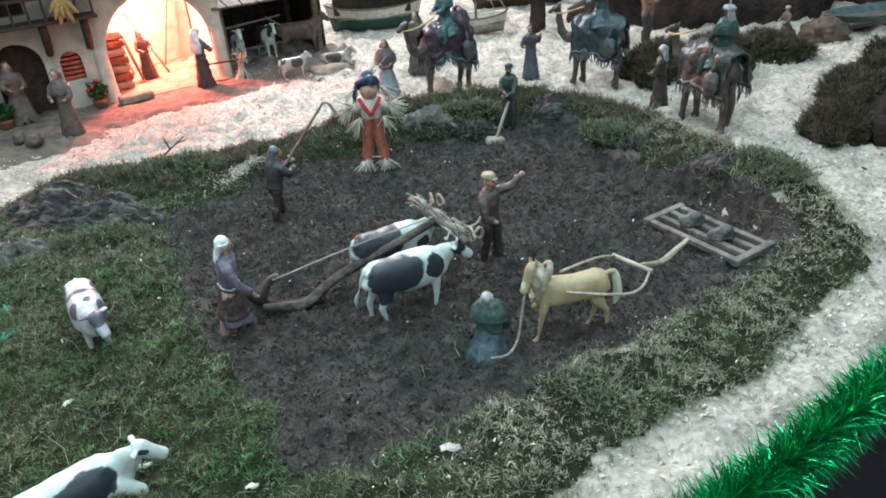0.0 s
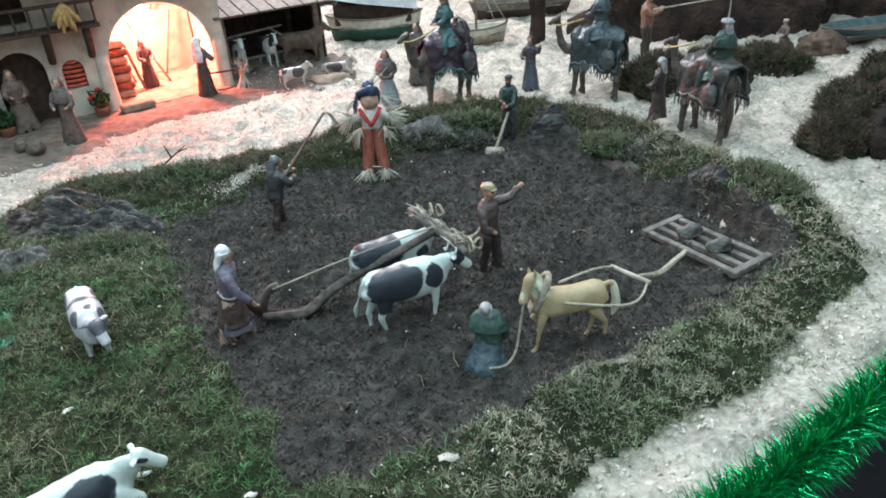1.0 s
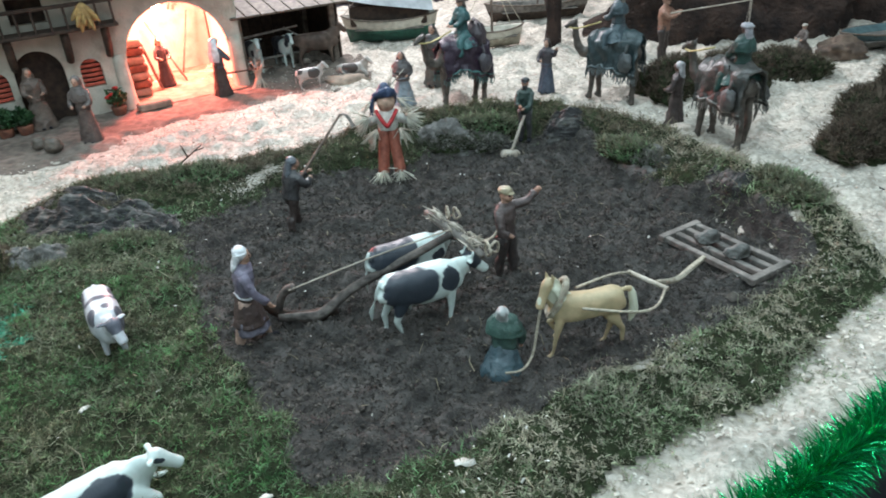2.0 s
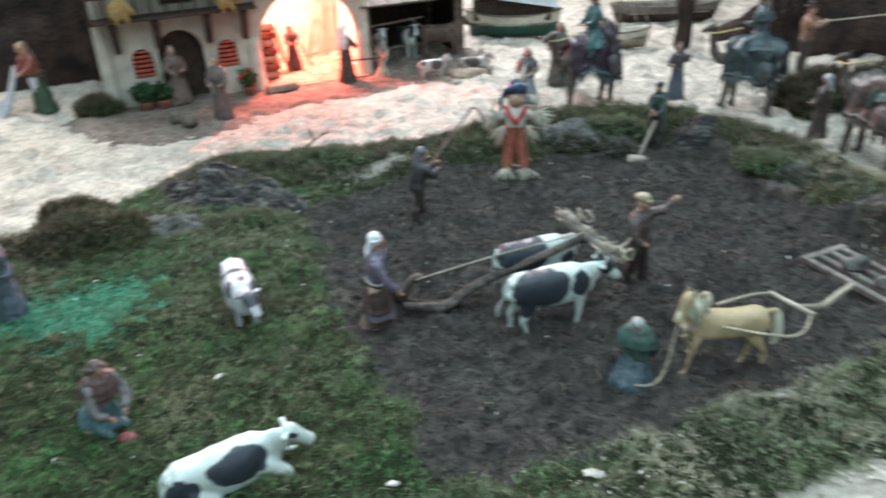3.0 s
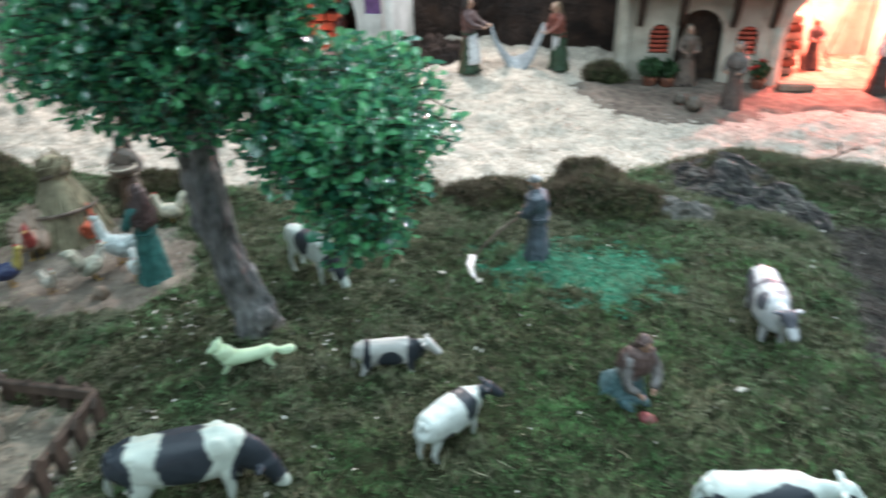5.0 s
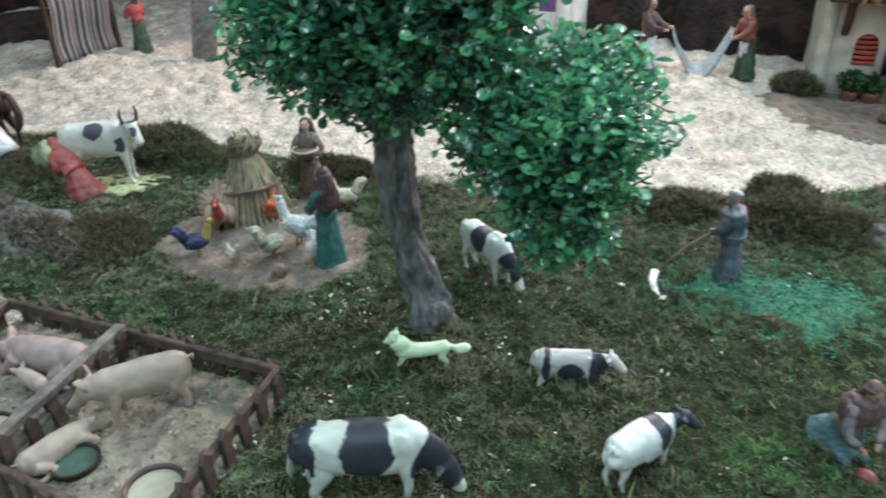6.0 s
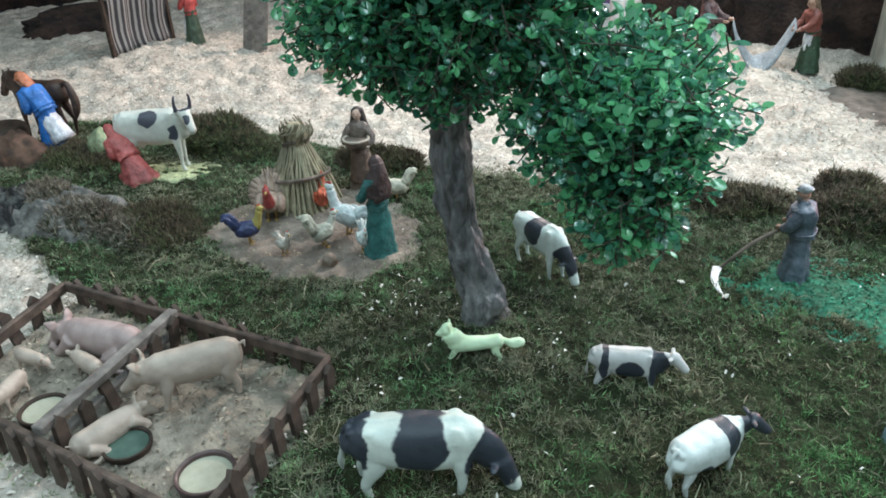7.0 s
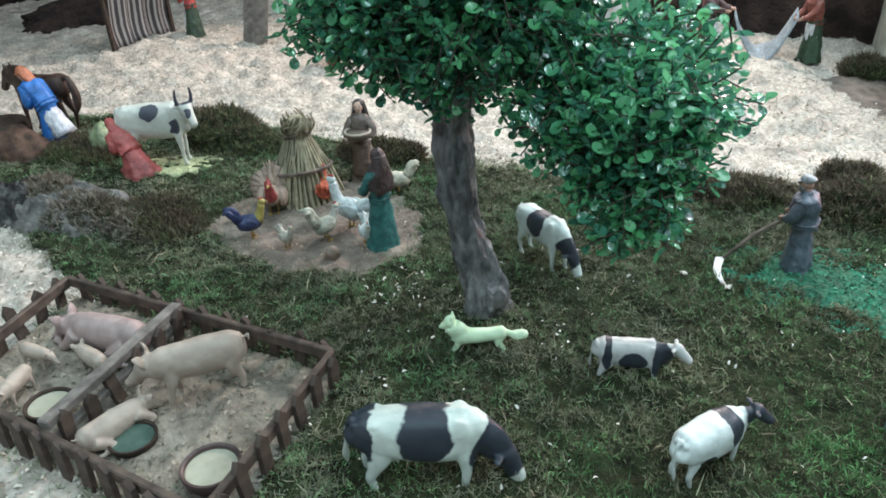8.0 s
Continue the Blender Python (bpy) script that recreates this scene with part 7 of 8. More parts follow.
       arms=[[(0.10, 0.14, 0.62), (0.24, 0.06, 0.60)], [(0.10, -0.14, 0.62), (0.24, -0.06, 0.60)]])
figure("villager_figurine", "figurine in a grey-brown cloak by the house", (-1.215, 2.18), TURN - 120, 0.215, robe=paint(0.105, 0.078, 0.068), top=paint(0.12, 0.10, 0.09), head=paint(0.13, 0.11, 0.10), style="scarf", shawl=paint(0.12, 0.10, 0.09))
figure("villager_figurine", "seated figurine in brown at the house door", at_house(0.22, -0.03)[:2], TURN - 80, 0.21, robe=paint(0.13, 0.098, 0.078), top=paint(0.14, 0.105, 0.085), head=paint(0.13, 0.10, 0.08), style="veil", kneel=False, width=1.3, bulk=1.25)
figure("shepherdess_figurine", "figurine in pale blue dress and dark veil beside the field", (-0.19, 2.39), -90, 0.185, robe=paint(0.22, 0.28, 0.32), top=paint(0.10, 0.09, 0.09), head=paint(0.07, 0.06, 0.06), style="veil", shawl=paint(0.10, 0.09, 0.09), width=1.3, bulk=1.3)
figure("servant_figurine", "figurine in grey cloak leading the camel", (-0.085, 2.60), -110, 0.22, robe=paint(0.075, 0.07, 0.06), top=paint(0.06, 0.055, 0.052), head=paint(0.06, 0.055, 0.05), style="veil", shawl=paint(0.06, 0.055, 0.052), width=1.2, bulk=1.2)
figure("shepherd_figurine", "figurine in dark blue tunic with raised arm", (0.315, 2.45), -120, 0.185, robe=paint(0.055, 0.07, 0.10), top=paint(0.055, 0.05, 0.058), head=DKBROWN, style="scarf",
       arms=[[(0.06, 0.18, 0.72), (0.10, 0.24, 0.86)], [(0.08, -0.14, 0.62), (0.16, -0.05, 0.62)]])
figure("servant_figurine", "figurine in a dark brown robe holding a white roll", (0.648, 2.02), 150, 0.195, robe=paint(0.04, 0.028, 0.026), top=paint(0.045, 0.032, 0.03), head=paint(0.42, 0.43, 0.44), style="scarf", skin=paint(0.14, 0.08, 0.06))

# camels with riders
CAMEL = mat("camel_paint", (0.118, 0.102, 0.086), (0.045, 0.039, 0.034), 0.5, 45, 0.9, 150, dist=0.004, stain=0.4)
GOLD = mat("gilt_cord", (0.50, 0.44, 0.20), (0.30, 0.25, 0.10), 0.35, 80, 0.4, 260, metal=0.3)
for x, y, turn, cloth, trim, robe, wrap, label in (
        (0.012, 2.36, 206, (0.042, 0.026, 0.044), (0.07, 0.18, 0.175), paint(0.04, 0.115, 0.115, 0.4), paint(0.10, 0.08, 0.07), "dark camel figurine with a maroon saddle cloth"),
        (0.517, 2.315, 146, (0.030, 0.052, 0.056), (0.13, 0.17, 0.18), paint(0.055, 0.085, 0.098, 0.4), paint(0.20, 0.17, 0.14), "brown camel figurine with a teal saddle cloth"),
        (0.738, 1.872, 116, (0.066, 0.066, 0.060), (0.22, 0.22, 0.20), paint(0.02, 0.062, 0.052, 0.4), paint(0.30, 0.30, 0.32), "grey-brown camel figurine with a fringed saddle cloth")):
    animal("camel_figurine", label, (x, y), turn, 0.185, CAMEL, "camel", "up", 8, tail="thin", girth=1.1, category="camel", step=0.05, fine=0.018)
    crng = random.Random(int(x * 100))
    cover = thing("saddle_cloth", (x, y, level(x, y)), turn, "heavy embroidered saddle cloth with folds over the camel's back", "saddle cloth", "saddle cloths")
    cover.scale = (1.23, 1.12, 1.23)
    nx, na = 34, 31
    verts, faces = [], []
    for k in range(nx):
        u = k / (nx - 1)
        for w in range(na):
            a = (w / (na - 1) * 2 - 1)
            side, far = (1 if a > 0 else -1), abs(a)
            bulge = 1 + 0.20 * math.sin(math.pi * u)
            if far < 0.42:
                q = far / 0.42 * 1.45
                yy, zz = 0.034 * bulge * math.sin(q), 0.148 + 0.028 * bulge * math.cos(q) + 0.012 * math.sin(math.pi * u)
            else:
                d = (far - 0.42) / 0.58
                yy, zz = 0.034 * bulge + 0.006 * d + 0.0055 * d * math.sin(u * 24 + side), 0.151 - d * (0.062 + 0.010 * math.sin(u * 5 + 1.5 * side))
            p = Vector((-0.078 + 0.140 * u, side * yy, zz))
            verts.append(tuple(p + noise.noise_vector(p * 40 + Vector((x * 40, 0, 0))) * 0.010 + noise.noise_vector(p * 110) * 0.004))
    for k in range(nx - 1):
        for w in range(na - 1):
            faces.append((k * na + w, k * na + w + 1, (k + 1) * na + w + 1, (k + 1) * na + w))
    drape = part("drape", flat_mesh("drape", verts, faces, paint(*cloth, 0.34), True), None, cover)
    drape.modifiers.new("thick", "SOLIDIFY").thickness = 0.003
    for edge in (1, na - 2):
        g = Geo()
        g.tube([Vector(verts[k * na + edge]) + Vector((0, 0.002 if edge > 2 else -0.002, 0)) for k in range(0, nx, 2)], [0.0030] * (nx // 2), 0, 7, lambda i, w: 1 + 0.3 * math.sin(2 * w + 3 * i), sub=2)
        part("braid", g, paint(*trim, 0.35), cover, "pale braided trim", True)
    g = Geo()
    for k in range(0, nx):
        for edge, side in ((0, -1), (na - 1, 1)):
            p = Vector(verts[k * na + edge])
            g.tube([p, p + Vector((crng.gauss(0, 0.002), side * 0.001, -0.008)), p + Vector((crng.gauss(0, 0.003), side * 0.001, -0.016 - crng.uniform(0, 0.006)))], [0.0020, 0.0020, 0.0008], 0, 5, sub=1)
    tagged(part("fringe", g, paint(*(0.6 * q + 0.03 for q in trim)), cover), kind="stuff")
    c, q = math.cos(radians(turn)), math.sin(radians(turn))
    back, seat_z = (0.040, 0.142) if y < 2 else (0.012, 0.165)
    figure("rider_figurine", "robed figurine with a headcloth seated on the camel", (x - back * c, y - back * q), turn, 0.190, robe=robe, top=robe, head=wrap, style="turban", skin=paint(0.10, 0.06, 0.045) if y < 2 else SKIN, z=seat_z, shawl=robe, width=1.55, bulk=1.2, seat=True,
           arms=[[(0.10, 0.14, 0.60), (0.24, 0.06, 0.56)], [(0.10, -0.14, 0.60), (0.24, -0.06, 0.54)]])
    bag = thing("saddle_bag", (x, y, level(x, y)), turn, "bulging saddle bag tied to the camel's flank", "bag", "saddle bags")
    bag.scale = (1.23, 1.2, 1.23)
    for side in (1, -1):
        g = Geo()
        g.ball((-0.052, side * 0.050, 0.118), (0.020, 0.012, 0.026), 0, 14, 10, (8 * side, 0, 0))
        g.tube([(-0.052, side * 0.050, 0.142), (-0.052, side * 0.030, 0.176)], [0.004, 0.004], 0, 6)
        g.v = [tuple(Vector(p) + noise.noise_vector(Vector(p) * 90) * 0.005) for p in g.v]
        part("pouch", g, paint(*(0.5 * v + 0.05 for v in cloth)), bag, "", True)
    g = Geo()
    g.tube([(0.132, 0.012, 0.192), (0.095, 0.028, 0.192), (0.03, 0.022, 0.212)], [0.0020] * 3, 0, 6)
    thing("rein", (x, y, level(x, y)), turn, "thin golden rein of the camel", "rein", geo=g, material=GOLD).scale = (1.23, 1.1, 1.23)
g = Geo()
g.tube([(0, 0, 0), (0, 0, 0.34)], [0.0022, 0.0018], 0, 6)
thing("staff", (0.768, 1.862, 0.215), 0, "thin pale staff held upright by the camel rider", "staff", geo=g, material=PALEWOOD)

g = Geo()
g.ball((0, 0, 0.045), (0.034, 0.046, 0.058), 0, 20, 14)
g.tube([(0.0, -0.05, 0.03), (0.0, -0.03, 0.095), (0.0, 0.03, 0.095), (0.0, 0.05, 0.03)], [0.004] * 4, 0, 7)
g.v = [tuple(Vector(p) + noise.noise_vector(Vector(p) * 45) * 0.010 + noise.noise_vector(Vector(p) * 120) * 0.004) for p in g.v]
thing("saddle_pack", (0.068, 2.387, 0.172), 206, "dark bundled pack strapped behind the camel rider", "pack", geo=g, material=paint(0.055, 0.04, 0.045))

# fishing corner by the brown cliff
figure("angler_figurine", "figurine in a rust-brown smock holding a fishing rod", (0.80, 2.76), -40, 0.25, legs=DKBROWN, top=paint(0.26, 0.13, 0.085), head=DKBROWN, style="hat", arms=[[(0.12, 0.10, 0.72), (0.24, 0.04, 0.78)], [(0.12, -0.10, 0.70), (0.22, 0.0, 0.74)]])
rod = thing("fishing_rod", (0.84, 2.72, 0.19), 0, "long pale cane fishing rod with its line", "rod")
g = Geo()
g.tube([(-0.03, 0, 0.0), (0.28, 0.045, 0.022)], [0.0032, 0.002], 0, 6)
part("cane", g, PALEWOOD, rod)
g = Geo()
g.tube([(0.28, 0.045, 0.022), (0.265, 0.05, -0.16)], [0.001, 0.001], 0, 5)
part("line", g, PALEWOOD, rod, "hanging line")
figure("angler_figurine", "seated figurine with pale cap on the bank", (1.33, 2.74), 200, 0.14, robe=paint(0.09, 0.07, 0.06), top=paint(0.10, 0.08, 0.07), head=CREAM, style="cap", kneel=True)
rock("cork_rock", (1.45, 2.68), (0.09, 0.055, 0.062), 0, mat("tan_rock", (0.17, 0.12, 0.09), (0.07, 0.05, 0.04), 0.9, 30, 0.8, 120), "tan brown stone on the bank", 0.9, 0.02)
palm = thing("palm_trunk", (0.42, 3.12, 0), 0, "dark shaggy palm trunk standing in the sawdust", "trunk")
g = Geo()
g.tube([(0, 0, -0.01), (0.004, 0, 0.1), (0.0, 0, 0.2), (-0.004, 0, 0.3), (0, 0, 0.42)], [0.035, 0.030, 0.034, 0.040, 0.030], 0, 14, lambda i, w: 1 + 0.15 * math.sin(5 * w + 2 * i))
part("bole", g, DARKCORK, palm, "", True)
for i in range(7):
    w = i * 0.9
    g = Geo()
    g.tube([(0.02 * math.cos(w), 0.02 * math.sin(w), 0.40), (0.08 * math.cos(w), 0.08 * math.sin(w), 0.43), (0.13 * math.cos(w), 0.13 * math.sin(w), 0.36)], [(0.004, 0.010), (0.003, 0.016), (0.002, 0.004)], 0, 6, ref=(0, 0, 1))
    part("frond", g, DARKCORK, palm)

# ---- field tools ----
PLOUGHWOOD = mat("weathered_branch", (0.135, 0.118, 0.105), (0.055, 0.047, 0.042), 0.8, 60, 1.0, 110, dist=0.004, stain=0.35)
plough = thing("plough", (-0.30, 1.075, level(-0.30, 1.075)), 0, "old wooden plough with a long curved beam", "plough")
g = Geo()
g.tube([(-0.055, -0.019, 0.03), (0.0, -0.014, 0.026), (0.029, -0.009, 0.03), (0.087, 0.022, 0.062), (0.177, 0.042, 0.101), (0.277, 0.070, 0.142)], [0.007, 0.009, 0.0098, 0.0092, 0.0084, 0.0072], 0, 14, bumpy)
part("beam", g, PLOUGHWOOD, plough, "grey-brown bent branch beam", True)
g = Geo()
g.tube([(0.035, 0.012, 0.02), (-0.02, 0.006, 0.014), (-0.06, -0.002, 0.03), (-0.085, -0.02, 0.065)], [0.010, 0.011, 0.010, 0.006], 0, 8, bumpy)
part("handle", g, DARKWOOD, plough, "curved worn handle", True)
g = Geo()
g.tube([(-0.06, -0.002, 0.03), (-0.045, 0.0, 0.07), (-0.022, 0.0, 0.083)], [0.008, 0.008, 0.009], 0, 8, bumpy)
part("stilt", g, PLOUGHWOOD, plough, "", True)
g = Geo()
g.tube([(0.05, 0.014, 0.022), (0.0, 0.0, 0.004), (-0.03, -0.006, 0.002)], [0.010, 0.012, 0.004], 0, 8)
part("share", g, DARKWOOD, plough, "", True)
g = Geo()
g.tube([(-0.030, -0.008, 0.082), (0.12, 0.035, 0.118), (0.275, 0.070, 0.152)], [0.0017] * 3, 0, 6)
part("tie_rod", g, PALEWOOD, plough, "thin pale rod above the beam")
yoke = thing("yoke", (-0.017, 1.147, 0.128), 0, "rough wooden yoke wrapped with straw across the oxen necks", "yoke")
g = Geo()
g.tube([(-0.055, 0.078, 0.010), (-0.018, 0.026, 0.004), (0.018, -0.026, 0.0), (0.052, -0.074, -0.012)], [0.006, 0.009, 0.009, 0.006], 0, 8, bumpy)
part("bow", g, GREYWOOD, yoke, "", True)
for x, y in ((-0.036, 0.055), (0.034, -0.05), (0.0, 0.0)):
    v, k = blades(np.repeat([[x, y, 0.004]], 34, 0) + rng.normal(0, 0.006, (34, 3)), np.full(34, 0.015), 1.6, 0.0022, 1, rng)
    ob = part("straw_wrap", blade_mesh("straw_wrap", v, k, PALEWOOD), None, yoke, "loose straw binding")
    tagged(ob, kind="stuff")
g = Geo()
g.tube([(0.03, 0.03, -0.015), (0.06, 0.03, -0.035), (0.09, 0.05, -0.025), (0.105, 0.055, 0.01)], [0.0022] * 4, 0, 6)
part("lead_rope", g, ROPE, yoke, "pale lead rope")

yrng = random.Random(21)
g = Geo()
axis = Vector((0.107, -0.152, -0.022)).normalized()
for x, y, z0, n, reach in ((-0.034, 0.052, 0.010, 20, 0.044), (0.0, 0.004, 0.008, 16, 0.030), (0.030, -0.044, 0.002, 18, 0.036)):
    for _ in range(n):
        way = (axis + Vector([yrng.gauss(0, 0.13) for _ in range(3)])).normalized()
        mid = Vector((x, y, z0)) + Vector([yrng.gauss(0, 0.0045) for _ in range(3)])
        half = reach * yrng.uniform(0.35, 0.8)
        g.tube([mid - way * half, mid + Vector((0, 0, 0.003)), mid + way * half], [0.0010, 0.0017, 0.0008], 0, 5, sub=2)
tagged(part("straw_bundle", g, mat("yoke_straw", (0.42, 0.39, 0.33), (0.20, 0.17, 0.135), 0.7, 80, 0.3, 300, island=0.35), yoke, "bundle of pale straw tied along the yoke"), kind="stuff")
for x, y, z0, r in ((-0.012, 0.086, 0.000, 0.012), (0.006, 0.074, 0.004, 0.011), (0.062, -0.050, -0.012, 0.013), (0.074, -0.036, -0.016, 0.010)):
    g = Geo()
    tilt = yrng.uniform(0, 3)
    g.tube([(x + r * math.cos(a) * math.cos(tilt), y + r * math.cos(a) * math.sin(tilt), z0 + r * math.sin(a) + 0.003 * math.sin(2 * a)) for a in np.linspace(0, 2 * math.pi, 20)], [0.0026] * 20, 0, 7, lambda i, w: 1 + 0.2 * math.sin(2 * w + 3 * i), sub=1)
    part("rope_coil", g, ROPE, yoke, "pale rope coiled round the ox's horns", True)
harrow = thing("harrow", (0.533, 1.235, level(0.533, 1.235) + 0.016), -57.5, "grey wooden slatted harrow lying on the soil", "harrow")
for y in (-0.048, -0.016, 0.016, 0.048):
    g = Geo()
    g.box((0, y, 0), (0.215, 0.014, 0.012), 0, None, 0.0015)
    part("slat", g, GREYWOOD, harrow)
for x in (-0.112, 0.112):
    g = Geo()
    g.box((x, 0, 0.001), (0.016, 0.118, 0.014), 0, None, 0.0015)
    part("end_bar", g, GREYWOOD, harrow)
for i in range(8):
    g = Geo()
    g.tube([(-0.09 + 0.06 * (i % 4), -0.032 if i < 4 else 0.032, -0.004), (-0.09 + 0.06 * (i % 4), -0.032 if i < 4 else 0.032, -0.02)], [0.002, 0.001], 0, 5)
    part("tine", g, DARKWOOD, harrow)
for x, y in ((0.512, 1.268), (0.553, 1.205)):
    rock("stone", (x, y), (0.030, 0.020, 0.018), 20, PALEROCK, "rough stone weighting the harrow", 0.8, 0.034, 3, "stone")
draft = thing("draught_ropes", (0.30, 1.0, 0), 0, "pale rope traces and swingletree between horse and harrow", "harness")
g = Geo()
g.tube([(-0.11, -0.02, 0.098), (-0.04, 0.03, 0.09), (0.012, 0.098, 0.052)], [0.0024] * 3, 0, 7)
part("trace", g, ROPE, draft)
g = Geo()
g.tube([(-0.11, -0.085, 0.098), (-0.02, -0.09, 0.09), (0.03, -0.03, 0.062), (0.062, 0.04, 0.05)], [0.0024] * 4, 0, 7)
part("trace", g, ROPE, draft)
g = Geo()
g.tube([(0.008, 0.10, 0.052), (0.066, 0.036, 0.050)], [0.0045, 0.0045], 0, 8)
part("swingletree", g, PALEWOOD, draft, "pale round stick")
g = Geo()
g.tube([(0.05, 0.06, 0.05), (0.10, 0.10, 0.030), (0.14, 0.15, 0.02), (0.18, 0.19, 0.022)], [0.0055] * 4, 0, 8, lambda i, w: 1 + 0.12 * math.sin(3 * w + 2 * i))
part("tow_rope", g, ROPE, draft, "thick fluffy rope")
g = Geo()
ringp = [(-0.148 + 0.014 * math.sin(a), -0.060 + 0.021 * math.cos(a), 0.106 + 0.032 * math.sin(a)) for a in np.linspace(0, 2 * math.pi, 18)]
g.tube(ringp, [0.0055] * 18, 0, 12, lambda i, w: 1 + 0.22 * math.sin(4 * w + 2.1 * i))
part("collar", g, ROPE, draft, "rope collar round the neck")
g = Geo()
g.tube([(-0.176, -0.086, 0.116), (-0.184, -0.094, 0.070), (-0.193, -0.106, 0.025), (-0.212, -0.124, 0.008), (-0.240, -0.130, 0.008)], [0.0022] * 5, 0, 7)
part("lead_rope", g, ROPE, draft, "lead rope hanging to the ground")

hoe = thing("hoe", (-0.365, 1.50, 0.118), 0, "hoe with a thin wooden handle held up", "hoe")
g = Geo()
g.tube([(-0.015, -0.02, -0.004), (0.080, 0.110, 0.108)], [0.0034, 0.003], 0, 8)
part("handle", g, BROWNWOOD, hoe)
g = Geo()
g.tube([(0.079, 0.109, 0.106), (0.090, 0.108, 0.108), (0.100, 0.105, 0.098), (0.110, 0.100, 0.078)], [(0.003, 0.003), (0.002, 0.005), (0.002, 0.008), (0.0015, 0.010)], 0, 8)
part("blade", g, GREYWOOD, hoe)
mallet = thing("mallet", (0.143, 1.862, level(0.143, 1.862) + 0.012), 0, "pale wooden mallet on a long handle", "mallet")
g = Geo()
g.box((0, 0, 0), (0.055, 0.028, 0.026), 0, (0, 8, 15), 0.006)
part("mallet_head", g, PALEWOOD, mallet, "", True)
g = Geo()
g.tube([(0.002, 0.004, 0.005), (0.045, 0.04, 0.105)], [0.0045, 0.004], 0, 8)
part("handle", g, PALEWOOD, mallet)
scythe = thing("scythe", (-1.15, 0.945, 0.105), 0, "scythe with long wooden snath and bright blade", "scythe")
g = Geo()
g.tube([(0.02, 0.03, 0.01), (-0.02, -0.03, -0.03), (-0.045, -0.085, -0.078)], [0.0035, 0.0035, 0.003], 0, 7)
part("snath", g, BROWNWOOD, scythe)
g = Geo()
foot, way, side = Vector((-0.049, -0.087, -0.076)), Vector((0.064, -0.056, -0.017)), Vector((0.64, 0.74, 0.0))
verts, faces = [], []
for i in range(13):
    u = i / 12
    mid = foot + way * u - side * (0.012 * math.sin(math.pi * u))
    wide = 0.0085 * (1 - u) ** 0.6 + 0.0004
    verts += [mid + side * wide, mid - side * wide]
for i in range(12):
    faces.append((2 * i, 2 * i + 1, 2 * i + 3, 2 * i + 2))
g.add(verts, faces)
blade = part("blade", g, STEEL, scythe, "bright curved blade")
blade.modifiers.new("thick", "SOLIDIFY").thickness = 0.0012

g = Geo()
g.tube([(0.010, 1.125, 0.140), (0.030, 1.140, 0.112), (0.055, 1.160, 0.106), (0.074, 1.182, 0.126), (0.080, 1.196, 0.150)], [0.0022] * 5, 0, 7)
thing("lead_rope", (0, 0, 0), 0, "slack pale rope from the yoke to the drover", "rope", geo=g, material=ROPE)

# ---- scarecrow, one plain mesh ----
g = Geo()
for s in (1, -1):
    g.tube([(0.0, s * 0.022, 0.020), (0, s * 0.017, 0.06), (0, s * 0.009, 0.126)], [0.0150, 0.0140, 0.0150], 0, 14, lambda i, w: 1 + 0.10 * math.sin(5 * w + i))
g.tube([(0, 0, 0.118), (0, 0, 0.135), (0, 0, 0.158), (0, 0, 0.166)], [(0.018, 0.024), (0.020, 0.028), (0.018, 0.029), (0.01, 0.014)], 1, 18, None, (1, 0, 0))
g.tube([(0, -0.05, 0.138), (0, 0, 0.152), (0, 0.05, 0.138)], [0.010, 0.013, 0.010], 1, 10)
for s in (1, -1):
    g.tube([(0.016, s * 0.027, 0.166), (0.024, s * 0.014, 0.146), (0.023, 0.0, 0.128)], [(0.004, 0.006), (0.004, 0.007), (0.004, 0.006)], 2, 8)
g.ball((0.004, 0, 0.182), (0.024, 0.024, 0.024), 3, 14, 10)
g.tube([(0.004, 0, 0.192), (0, 0, 0.196), (0, 0, 0.199), (-0.003, 0.004, 0.209), (-0.006, 0.010, 0.214)], [0.030, 0.032, 0.025, 0.022, 0.010], 4, 24, lambda i, w: 1 + (0.12 * math.sin(3 * w) + 0.06 * math.sin(9 * w) if i < 2 else 0.08 * math.sin(5 * w)))
srng = random.Random(8)
for cx, cy, cz, dx, dy, dz, n in ((0, 0.045, 0.148, 0.2, 1, -0.5, 100), (0, -0.045, 0.148, 0.2, -1, -0.5, 100), (0, 0.03, 0.120, 0.3, 0.7, -0.9, 30), (0, -0.03, 0.120, 0.3, -0.7, -0.9, 30), (0.004, 0.022, 0.026, 0.45, 0.15, -0.6, 50), (0.004, -0.022, 0.026, 0.45, -0.15, -0.6, 50), (-0.006, 0.010, 0.212, 0, 0.3, 1, 10), (0.0, 0.03, 0.188, 0.1, 0.9, -0.6, 18), (0.0, -0.03, 0.188, 0.1, -0.9, -0.6, 18)):
    for _ in range(n):
        e = Vector((dx + srng.gauss(0, 0.4), dy + srng.gauss(0, 0.4), dz + srng.gauss(0, 0.4))).normalized() * srng.uniform(0.022, 0.056)
        p = Vector((cx, cy, cz))
        if (p + e).z < 0.001:
            e.z = 0.001 - p.z
        g.tube([p, p + e], [0.0013, 0.0007], 5, 4)
for k in range(9):
    w = -1.9 + 0.12 * k
